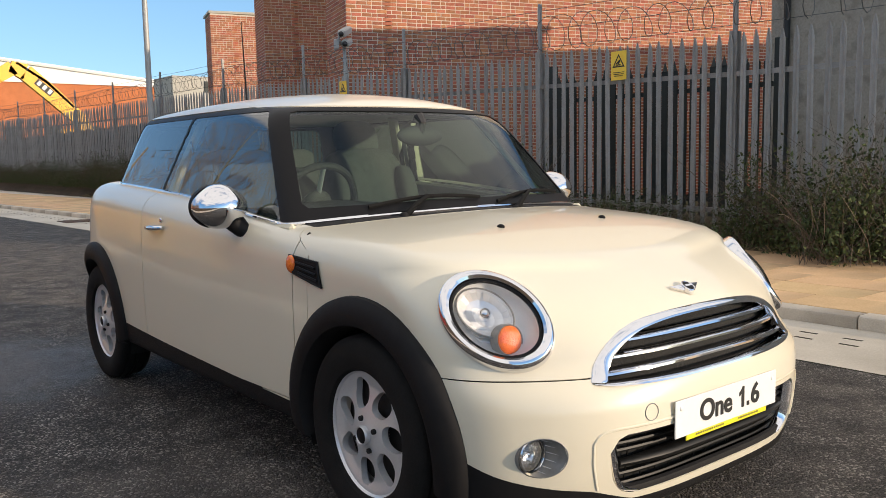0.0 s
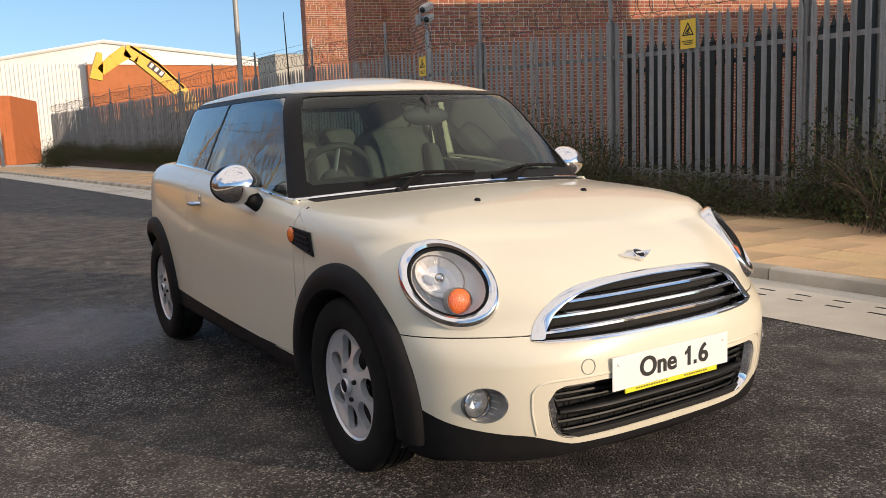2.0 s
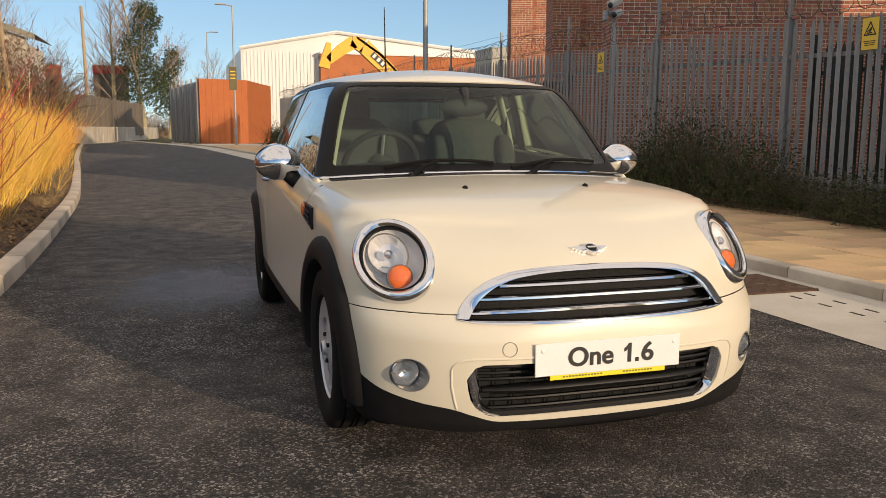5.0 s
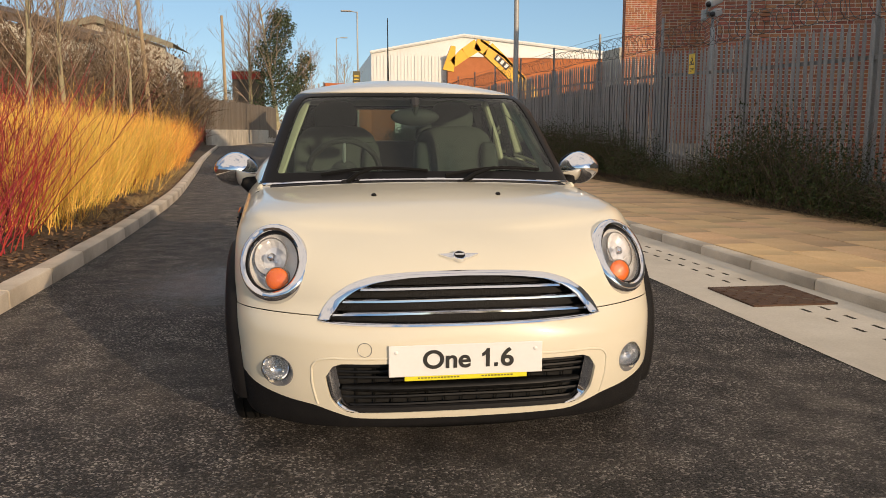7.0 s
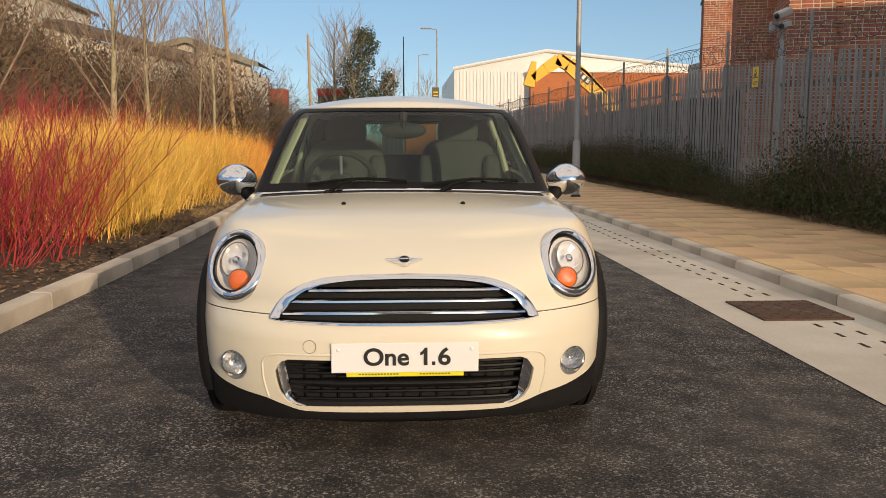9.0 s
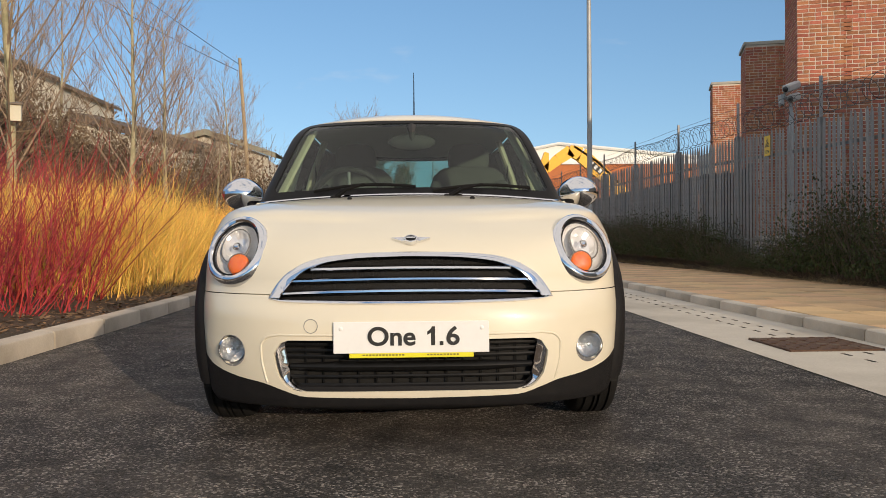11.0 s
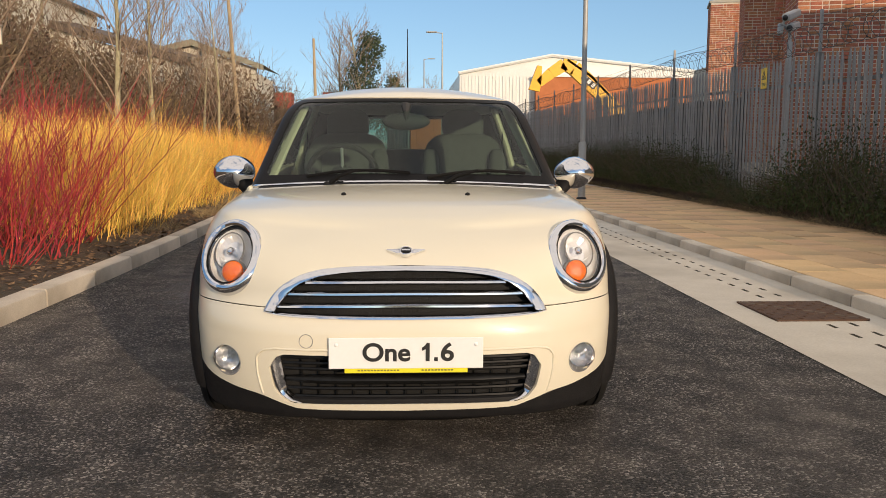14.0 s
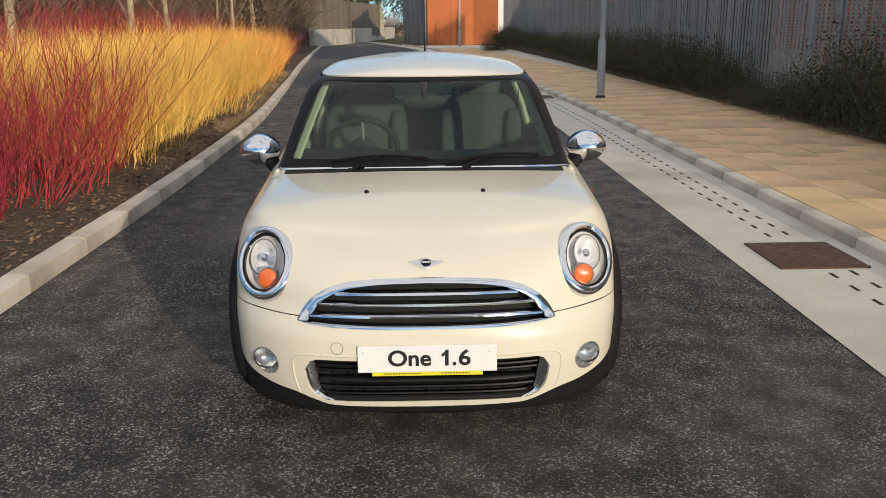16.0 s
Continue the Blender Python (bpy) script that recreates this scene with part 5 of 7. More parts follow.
near_far = list(np.arange(-30, 34, 1.0)) + list(np.arange(34, 131, 3.0))
tagged(put("ground", M().grid([[(x, y, -0.06) for x in np.linspace(-900, 900, 31)] for y in np.linspace(-400, 1400, 31)]), GRASS), "rough winter grass reaching the horizon", "ground", "", "structure")
strip("road", lambda y: LEFT(y), lambda y: RIGHT(y) - 0.985, near_far, 0.0, ASPHALT, label="dark grey asphalt road with a wet patch", category="road")


# concrete channel with two rows of slots
def channel():
    m = M()
    slots = M()
    y0, y1, pitch, ln = -8.0, 24.0, 0.27, 0.115
    cols = [-0.985, -0.475, -0.445, -0.315, -0.285, 0.0]
    y = y0
    while y < y1:
        for k in range(5):
            def P(c, yy, z):
                return (float(RIGHT(yy)) + c, yy, z)
            a, b = cols[k], cols[k + 1]
            sl = k in (1, 3)
            s0 = y + (0.0 if k == 1 else 0.05)
            cover = 1.45 < y < 2.45
            if sl and not cover:
                parts = [(y, s0), (s0 + ln, y + pitch)] if s0 > y else [(s0 + ln, y + pitch)]
                for u, w in parts:
                    m.add([P(a, u, 0.004), P(b, u, 0.004), P(b, w, 0.004), P(a, w, 0.004)], [(0, 1, 2, 3)])
                u, w = s0, s0 + ln
                slots.add([P(a, u, 0.004), P(b, u, 0.004), P(b, w, 0.004), P(a, w, 0.004), P(a, u, -0.012), P(b, u, -0.012), P(b, w, -0.012), P(a, w, -0.012)],
                          [(4, 5, 6, 7), (0, 1, 5, 4), (1, 2, 6, 5), (2, 3, 7, 6), (3, 0, 4, 7)])
            else:
                m.add([P(a, y, 0.004), P(b, y, 0.004), P(b, y + pitch, 0.004), P(a, y + pitch, 0.004)], [(0, 1, 2, 3)])
        y += pitch
    far = []
    for yy in list(np.arange(y, 40, 2.0)) + list(np.arange(40, 100, 4.0)):
        far.append([(float(RIGHT(yy)) + c, yy, 0.004) for c in (-0.985, 0.0)])
    m.grid(far)
    m.grid([[(float(RIGHT(yy)) + c, yy, 0.004) for c in (-0.985, 0.0)] for yy in np.linspace(-30, y0, 6)])
    ch = tagged(put("drainage_channel", m.mesh("drainage_channel", False), CONCRETE), "pale concrete drainage channel beside the kerb", "channel", "", "structure")
    put("slot", slots.mesh("slot", False), SLOT, ch)


channel()


def cover(y, x0=2.365, w=0.61, d=0.66):
    g = thing("drain_cover", "rusty square iron drain cover in the channel", "drain cover", "drain covers", at=pose(x0 + w / 2, y, 0.004))
    put("plate", M().box((0, 0, 0.004), (w, d, 0.016), 0.003), IRON, g)
    put("joint", M().tube([(-w / 2, d / 2 * 0.98, 0.012), (w / 2, -d / 2 * 0.98, 0.012)], 0.004, 5), SLOT, g)
    for i in range(9):
        for j in range(9):
            if (i + j) % 2 == 0:
                put("stud", M().box((-w / 2 + (i + 0.5) * w / 9, -d / 2 + (j + 0.5) * d / 9, 0.0135), (0.045, 0.012, 0.006), 0.002, Matrix.Rotation(radians(45 if (i % 2) else -45), 3, 'Z')), IRON, g)
    return g


cover(1.985)
cover(15.2, 2.28)


# kerbs
def kerbs(name, line, sgn, w, h, label, y0, y1):
    g = thing(name, label, "kerb", "", "structure")
    L = 0.905
    m = M()
    prof = [(0.0, -0.05), (0.0, h - 0.022), (0.006, h - 0.008), (0.020, h), (w - 0.008, h), (w, h - 0.006), (w, -0.05)]
    rows = [[(sgn * a, yy, z) for a, z in prof] for yy in (-L / 2, -L / 2 + 0.004, L / 2 - 0.004, L / 2)]
    for i in (0, 3):
        rows[i] = [(sgn * (w / 2 + (abs(a) - w / 2) * 0.96), yy, z - 0.004) for (a, z), yy in zip(prof, [rows[i][0][1]] * len(prof))]
    m.grid(rows, flip=(sgn < 0))
    m.f.append(tuple(range(len(prof))))
    m.f.append(tuple(3 * len(prof) + k for k in range(len(prof)))[::-1])
    me = m.mesh("kerb_stone", True, 30)
    me.materials.append(KERB)
    y = y0
    while y < y1:
        x, x2 = float(line(y)), float(line(y + 0.915))
        put("kerb_stone", me, None, g, at=pose((x + x2) / 2 + rnd.uniform(-0.003, 0.003), y + 0.4575, rnd.uniform(-0.003, 0.003), 0, 0, -math.degrees(math.atan2(x2 - x, 0.915)) + rnd.uniform(-0.2, 0.2)))
        y += 0.915


kerbs("kerb_right", RIGHT, 1, 0.15, 0.09, "grey concrete kerb stones along the pavement", -7.0, 64.0)
kerbs("kerb_left", LEFT, -1, 0.155, 0.125, "pale concrete kerb stones along the planting", -5.0, 62.0)


# pavement
def paving():
    base = strip("pavement", lambda y: RIGHT(y) + 0.15, lambda y: FENCE(y) - 0.55, list(np.arange(-12, 40, 1.0)) + list(np.arange(40, 62, 2.0)), 0.061, MORTAR, label="buff stone slab pavement", category="pavement")
    rest = M()
    r = random.Random(3)
    count = 0
    course, gap2 = 0.455, 0.006
    meshes = {}
    # courses run along the street
    for c in range(6):
        yy = -6.0 + r.uniform(0, 0.6)
        while yy < 52:
            ln = r.choice((0.6, 0.75, 0.9, 0.9))
            x0 = 0.156 + c * course
            w = course - gap2
            if x0 + w > 2.75:
                w = 2.75 - x0
            ym = yy + ln / 2
            x = float(RIGHT(ym)) + x0 + w / 2
            ang = -math.degrees(math.atan2(float(RIGHT(ym + 0.5) - RIGHT(ym - 0.5)), 1.0))
            at = pose(x, ym, 0.073 + r.uniform(-0.002, 0.002), r.uniform(-0.25, 0.25), r.uniform(-0.25, 0.25), ang)
            key = (round(w, 3), ln)
            if -1.5 < yy < 21.0 and count < 300:
                if key not in meshes:
                    meshes[key] = M().box((0, 0, 0), (w, ln - gap2, 0.03), 0.003).mesh("slab", False)
                    meshes[key].materials.append(SLAB)
                put("slab", meshes[key], None, base, at=at)
                count += 1
            else:
                b = M().box((0, 0, 0), (w, ln - gap2, 0.03), 0)
                rest.add([at @ Vector(p) for p in b.v], b.f)
            yy += ln
    far = surface("paving_slab_far", (0.56, 0.355, 0.18), (0.72, 0.49, 0.275), 4, 0.8, 0, 0.002, 60, island=0.12, hue=0.008)
    ob = put("slabs", rest.mesh("slabs", False), far, base)
    ob["kind"] = "stuff"


paving()


# soil under the hedge and the planting with its bank
def hedge_soil(y, t):
    return 0.075 + 0.17 * math.sin(min(1, t) * 1.6) + 0.03 * noise.noise(Vector((y * 0.9, t * 3, 1.7)))


rows = []
for y in list(np.arange(-12, 40, 0.5)) + list(np.arange(40, 60, 2.0)):
    x0, x1 = float(FENCE(y)) - 0.62 + 0.06 * noise.noise(Vector((y * 1.3, 0, 0))), float(FENCE(y)) + 1.2
    base = (float(FTOP(y)) - 2.44) * 0.9
    rows.append([(x0 + (x1 - x0) * t, y, hedge_soil(y, t * 1.5) + base * min(1, t * 2.5)) for t in np.linspace(0, 1, 9)])
tagged(put("hedge_bed", M().grid(rows), SOIL), "leaf litter and soil below the hedge", "soil", "", "structure")


def bank_z(x, y):
    d = float(LEFT(y)) - 0.15 - x
    z = 0.105 + 0.05 * min(d, 2.0)
    k = max(0.0, min(1.0, (d - 4.8) / 7.0))
    k = k * k * (3 - 2 * k)
    fall = max(0.35, 1 - max(0, y - 25) / 70)
    return z + 2.9 * k * fall + 0.05 * noise.noise(Vector((x * 1.1, y * 1.1, 3.0))) * min(1.0, d * 2)


rows = []
for y in list(np.arange(-14, 30, 0.6)) + list(np.arange(30, 130, 3.0)):
    e = float(LEFT(y)) - 0.15
    rows.append([(e - d, y, bank_z(e - d, y)) for d in (0.0, 0.25, 0.5, 0.9, 1.4, 2.0, 2.7, 3.5, 4.5, 5.5, 6.5, 7.5, 8.5, 10, 12, 15, 20, 30, 45, 70)])
tagged(put("planting_bed", M().grid(rows, flip=True), SOIL), "brown soil and litter of the planting and bank", "soil", "", "structure")


# ---- palisade fence ----
POSTS = [-2.9, 0.2, 3.3, 6.35, 9.55, 12.95, 16.72, 20.7, 24.6, 28.5, 32.4, 36.3, 40.2, 44.1, 48.0, 51.9, 55.8]


def fence():
    g = thing("palisade_fence", "grey galvanised steel palisade fence with razor wire", "fence")
    H = 2.30
    prof = [(-0.034, 0.0), (-0.024, -0.020), (-0.010, -0.008), (0.0, -0.012), (0.010, -0.008), (0.024, -0.020), (0.034, 0.0)]

    def pale_mesh():
        m = M()
        rows = []
        for z, k in ((0, 1), (H - 0.12, 1), (H - 0.115, 1)):
            rows.append([(o, a, z) for a, o in prof])
        rows2 = [[(o, a, H - 0.12) for a, o in prof], [(o * 0.6 - 0.004, a * 0.55, H - 0.05) for a, o in prof], [(-0.014 + o * 0.1, a * 0.14, H) for a, o in prof]]
        m.grid([rows[0], rows[1]])
        m.grid(rows2)
        back = [[(o + 0.003, a, 0) for a, o in prof], [(o + 0.003, a, H - 0.12) for a, o in prof]]
        m.grid(back, flip=True)
        m.grid([[(o * k + 0.003 - 0.004 * (1 - k), a * s, z) for a, o in prof] for z, k, s in ((H - 0.12, 1, 1), (H - 0.05, 0.6, 0.55), (H, 0.1, 0.14))], flip=True)
        return m
    pm = pale_mesh()
    me = pm.mesh("pale", False)
    me.materials.append(STEEL)
    rest = M()
    r = random.Random(11)
    y, n = 0.32, 0
    pitch = 0.158
    while y < 57.5:
        top = float(FTOP(y))
        at = pose(float(FENCE(y)) - 0.035, y + r.uniform(-0.006, 0.006), top - H + r.uniform(-0.012, 0.012), r.uniform(-0.5, 0.5), r.uniform(-0.3, 0.3), r.uniform(-3, 3))
        if n < 290:
            put("pale", me, None, g, at=at)
        else:
            rest.add([at @ Vector(p) for p in pm.v], pm.f)
        n += 1
        y += pitch
    ob = put("pales", rest.mesh("pales", False), STEEL, g)
    ob["kind"] = "stuff"
    for a, b in zip(POSTS[1:-1], POSTS[2:]):
        for dz in (0.30, 1.85):
            za, zb = float(FTOP(a)) - H + dz, float(FTOP(b)) - H + dz
            xa, xb = float(FENCE(a)), float(FENCE(b))
            m = M()
            v = []
            for (x, yy, z) in ((xa, a, za), (xb, b, zb)):
                v += [(x - 0.012, yy, z - 0.028), (x - 0.012, yy, z + 0.028), (x + 0.034, yy, z + 0.028), (x + 0.034, yy, z + 0.022), (x - 0.005, yy, z + 0.022), (x - 0.005, yy, z - 0.028)]
            m.add(v, [(k, (k + 1) % 6, 6 + (k + 1) % 6, 6 + k) for k in range(6)])
            put("rail", m.mesh("rail", False), STEEL, g)
    for p in POSTS[1:]:
        z = float(FTOP(p))
        x = float(FENCE(p))
        m = M()
        m.box((x + 0.03, p, z / 2 - 0.1), (0.10, 0.012, z + 0.26), 0).box((x - 0.016, p, z / 2 - 0.1), (0.008, 0.09, z + 0.26), 0).box((x + 0.076, p, z / 2 - 0.1), (0.008, 0.09, z + 0.26), 0)
        post = put("post", m.mesh("post", False), STEEL, g)
        put("arm", M().box((x + 0.03, p, z + 0.36), (0.045, 0.045, 0.66), 0.004).mesh("arm", False), STEEL, post)
        for dz in (1.85, 0.30):
            put("bolt", M().sphere((x - 0.024, p + 0.02, z - H + dz), 0.014, 8, 6), STEEL, post)
    # razor wire
    WIRE = surface("razor_wire", (0.07, 0.07, 0.07), (0.14, 0.14, 0.135), 9, 0.5, 0.6)
    pts = []
    t = 0.0
    y = 0.4
    r2 = random.Random(5)
    while y < 57:
        rad = 0.21 + 0.03 * math.sin(y * 1.3)
        pts.append((float(FENCE(y)) + 0.03 + rad * math.cos(t), y + 0.05 * math.sin(t * 0.5), float(FTOP(y)) + 0.27 + rad * math.sin(t)))
        t += 2 * math.pi / 12
        y += 0.30 / 12
    put("razor_wire", M().tube(pts, 0.0055, 3, cap=False), WIRE, g)
    for dz in (0.10, 0.34, 0.60):
        put("line_wire", M().tube([(float(FENCE(y)) + 0.03, y, float(FTOP(y)) + dz - 0.015 * math.sin((y % 3.5) / 3.5 * math.pi)) for y in np.arange(0.3, 56, 0.6)], 0.004, 3, cap=False), WIRE, g)
    return g


fence()


def warning_sign(y, z, group="warning signs"):
    x = float(FENCE(y)) - 0.062
    g = thing("warning_sign", "yellow hazard warning sign fixed to the palisade fence", "sign", group, at=pose(x, y, z))
    put("plate", M().box((0, 0, 0), (0.004, 0.245, 0.36), 0.001), SIGNY, g)
    m = M()

    def tri(c, r, w):
        return [(-w, c[0] + r * math.sin(2 * math.pi * k / 3) * -1, c[1] + r * math.cos(2 * math.pi * k / 3)) for k in range(3)]
    a, b = tri((0, 0.035), 0.112, 0.0035), tri((0, 0.035), 0.080, 0.0035)
    m.add(a + b, [(0, 1, 4, 3), (1, 2, 5, 4), (2, 0, 3, 5)])
    put("triangle", m.mesh("triangle", False), SIGNK, g)
    put("symbol", M().box((-0.0035, -0.006, 0.045), (0.002, 0.026, 0.055), 0, Matrix.Rotation(0.5, 3, 'X')).box((-0.0035, 0.004, 0.008), (0.002, 0.075, 0.014), 0).box((-0.0035, 0.022, 0.035), (0.002, 0.05, 0.012), 0, Matrix.Rotation(-0.6, 3, 'X')), SIGNK, g)
    for k in range(3):
        put("print_bar", M().box((-0.003, 0, -0.085 - 0.022 * k), (0.002, 0.18 - 0.02 * k, 0.009), 0), SIGNK, g)


warning_sign(4.88, 2.235)
warning_sign(11.36, 2.385)


def dark_gate():
    g = thing("dark_palisade_gate", "dark green steel palisade gate behind the fence", "gate")
    for k in range(24):
        y = 3.55 + k * 0.152
        put("pale", M().box((7.6, y, 1.16), (0.02, 0.100, 2.15), 0).tube([(7.6, y, 2.23), (7.6, y, 2.36)], [0.045, 0.004], 4), DKSTEEL, g)
    for z in (0.5, 1.95):
        put("rail", M().box((7.63, 5.3, z), (0.04, 3.7, 0.06), 0), DKSTEEL, g)
    for y in (3.4, 7.2):
        put("post", M().box((7.63, y, 1.25), (0.11, 0.11, 2.5), 0.005), DKSTEEL, g)


dark_gate()


def rear_palisade():
    """A lower, darker palisade a metre behind the first."""
    g = thing("rear_palisade_fence", "low dark weathered palisade fence behind the taller one", "fence")
    mat = surface("weathered_steel", (0.050, 0.050, 0.048), (0.105, 0.104, 0.10), 9, 0.7, 0.2, spread=0.3)
    me = M().box((0, 0, 0.95), (0.02, 0.105, 1.90), 0).tube([(0, 0, 1.89), (0, 0, 2.0)], [0.05, 0.004], 4).mesh("pale", False)
    me.materials.append(mat)
    r = random.Random(23)
    for k in range(225):
        y = 15.0 + k * 0.162
        put("pale", me, None, g, at=pose(7.45, y, 0.40 + r.uniform(-0.02, 0.02) - 0.1 * min(1, max(0, (18 - y) / 3)), 0, 0, r.uniform(-3, 3)))
    for k in range(10):
        y = 15.0 + k * 3.7
        put("rail", M().box((7.50, y + 1.85, 2.05), (0.04, 3.7, 0.06), 0), mat, g)
        put("post", M().box((7.53, y, 1.2), (0.09, 0.09, 2.4), 0.004), mat, g)


rear_palisade()


# ---- brick building ----
def brick_block(name, corner, wid, top, depth, pieces, z_from=0.0, high=0.0):
    u = Vector((0.961, -0.276, 0))
    w = Vector((0.276, 0.961, 0))
    c = Vector((*corner, 0))
    g = thing(name, "red-brown brick building end with pale mortar joints", "building")
    core = M()
    o = 0.003
    pts = [c + u * o + w * o, c + u * (wid - o) + w * o, c + u * (wid - o) + w * (depth - o), c + u * o + w * (depth - o)]
    core.add([p + Vector((0, 0, 0)) for p in pts] + [p + Vector((0, 0, high or top)) for p in pts], [(0, 1, 5, 4), (1, 2, 6, 5), (2, 3, 7, 6), (3, 0, 4, 7), (4, 5, 6, 7)])
    q = [c - w * 0.032, c + u * 0.9 - w * 0.032, c + u * 0.9 + w * 0.02, c + w * 0.02]
    core.add(q + [p + Vector((0, 0, high or top)) for p in q], [(0, 1, 5, 4), (1, 2, 6, 5), (3, 0, 4, 7), (4, 5, 6, 7)])
    put("wall", core.mesh("wall", False), MORTAR, g)
    rest = M()
    bl, bh, j = 0.222, 0.068, 0.017
    r = random.Random(len(name) + int(top * 10))
    shapes = {}
    n = 0
    for face, length in (((u, -w), wid), ((w, -u), depth)):
        d, nrm = face
        org = c.copy()
        for row in range(int((top - z_from) / (bh + j))):
            z = z_from + row * (bh + j) + bh / 2
            s = -0.1195 if row % 2 else 0.0
            k = 0
            while s < length:
                ln = 0.1065 if (k + row) % 3 == 2 else bl
                a0, a1 = max(s, 0), min(s + ln, length)
                s += ln + j
                k += 1
                if a1 - a0 < 0.03:
                    continue
                pil = 0.035 if (face[0] is u and a0 < 0.9) else 0.0
                mid = org + d * ((a0 + a1) / 2) + nrm * pil + Vector((0, 0, z))
                lx = a1 - a0
                out = 0.004 + r.uniform(-0.003, 0.003)
                if pieces and n < 300 and z > 3.0 and face[0] is u and a0 < 2.4:
                    key = round(lx, 3)
                    if key not in shapes:
                        shapes[key] = M().box((0, 0, 0), (lx, 0.05, bh), 0.004).mesh("brick", False)
                        shapes[key].materials.append(BRICKP)
                    at = Matrix.Translation(mid - nrm * (0.025 - out)) @ Matrix.Rotation(math.atan2(d.y, d.x), 4, 'Z')
                    put("brick", shapes[key], None, g, at=at)
                    n += 1
                else:
                    q = mid + nrm * out
                    h, b2 = d * (lx / 2), -nrm * (0.05 + pil)
                    zz = Vector((0, 0, bh / 2))
                    rest.add([q - h - zz, q + h - zz, q + h + zz, q - h + zz, q - h - zz + b2, q + h - zz + b2, q + h + zz + b2, q - h + zz + b2],
                             [(0, 1, 2, 3), (0, 4, 5, 1), (1, 5, 6, 2), (2, 6, 7, 3), (3, 7, 4, 0)] if face[0] is u else [(3, 2, 1, 0), (1, 5, 4, 0), (2, 6, 5, 1), (3, 7, 6, 2), (0, 4, 7, 3)])
    ob = put("bricks", rest.mesh("bricks", False), BRICK, g)
    ob["kind"] = "stuff"
    cop = M()
    mid = c + u * (wid / 2) + w * (depth / 2)
    cop.box(tuple(mid + Vector((0, 0, (high or top) + 0.05))), (wid + 0.12, depth + 0.12, 0.10), 0.01, Matrix.Rotation(math.atan2(u.y, u.x), 3, 'Z'))
    put("coping", cop, COPING, g)
    return g


# high adds a plain upper wall, out of view, to shade the far fence
brick_block("brick_building", (8.08, 13.84), 13.5, 7.5, 1.6, True, high=11.5)
brick_block("brick_building", (10.06, 21.5), 6.0, 6.55, 1.4, False, 0.8)
brick_block("brick_building", (12.11, 30.0), 6.0, 6.95, 1.4, False, 1.2)

gb = thing("pebbledash_building", "grey pebbledashed building in shade behind the fence", "building")
# its length towards -y, out of view, is added to shade the near fence
put("wall", M().box((13.4, -0.65, 2.875), (6.8, 11.1, 5.75), 0.02), PEBBLE, gb)
put("roof", M().box((13.4, -0.65, 5.81), (7.0, 11.3, 0.12), 0.02), COPING, gb)
# added wing hidden behind the building, there to block the low sun
put("lower_wing", M().box((20.4, 1.45, 2.65), (7.2, 6.9, 5.3), 0.02), PEBBLE, gb)
put("downpipe", M().tube([(9.93, 4.6, 0), (9.93, 4.6, 5.7)], 0.05, 8), SIGNK, gb, "black downpipe")


def cctv():
    g = thing("security_camera", "white security camera on a grey pole by the fence", "security camera", at=pose(7.77, 13.43, 0))
    put("pole", M().tube([(0, 0, 0), (0, 0, 3.3)], 0.05, 10), GREYPOST, g)
    W = surface("camera_white", (0.42, 0.42, 0.40), (0.52, 0.52, 0.50), 6, 0.5)
    put("arm", M().tube([(0, 0, 3.25), (-0.02, 0, 3.5), (-0.16, -0.04, 3.62)], 0.035, 8), GREYPOST, g)
    for dx, dz in ((0.0, 0.20), (0.05, -0.02)):
        m = Matrix.Rotation(radians(-52), 3, 'Z') @ Matrix.Rotation(radians(18), 3, 'X')
        c = put("housing", M().box((-0.02 + dx, -0.05, 3.62 + dz), (0.17, 0.52 if dz > 0.1 else 0.30, 0.15), 0.03, m), W, g)
        put("lens", M().sphere(tuple(Vector((-0.02 + dx, -0.05, 3.62 + dz)) + m @ Vector((0, -0.25 if dz > 0.1 else -0.15, 0))), 0.06, 12, 8), SIGNK, c)
    put("bracket", M().box((-0.22, -0.02, 3.55), (0.10, 0.10, 0.22), 0.02).tube([(-0.25, 0, 3.42), (-0.12, 0, 3.75)], 0.025, 6), GREYPOST, g)
    put("cable", M().tube([(0.08, 0, 3.5), (0.11, 0, 3.2), (0.05, 0, 2.7)], 0.010, 5), W, g)


cctv()


# ---- lamps, poles and far things ----
def street_lamp(x, y, h, turn, r0=0.075, z=0.0, label="grey steel street lamp standing at the kerb"):
    g = thing("street_lamp", label, "street lamp", "street lamps", at=pose(x, y, z, 0, 0, turn))
    put("base", M().tube([(0, 0, 0), (0, 0, 1.15), (0, 0, 1.2)], [r0, r0, r0 * 0.72], 14), GREYPOST, g)
    put("column", M().tube([(0, 0, 1.15), (0, 0, h * 0.6), (0, 0, h)], [r0 * 0.72, r0 * 0.62, r0 * 0.45], 12), GREYPOST, g)
    put("arm", M().tube([(0, 0, h - 0.05), (-0.5, 0, h + 0.02)], 0.03, 8), GREYPOST, g)
    put("lantern", M().box((-0.75, 0, h + 0.03), (0.75, 0.28, 0.09), 0.03), GREYPOST, g)
    put("foot_collar", M().revolve([(0.0, r0 + 0.03), (0.03, r0 + 0.025), (0.05, r0)], 'Z', 16), SIGNK, g)
    return g


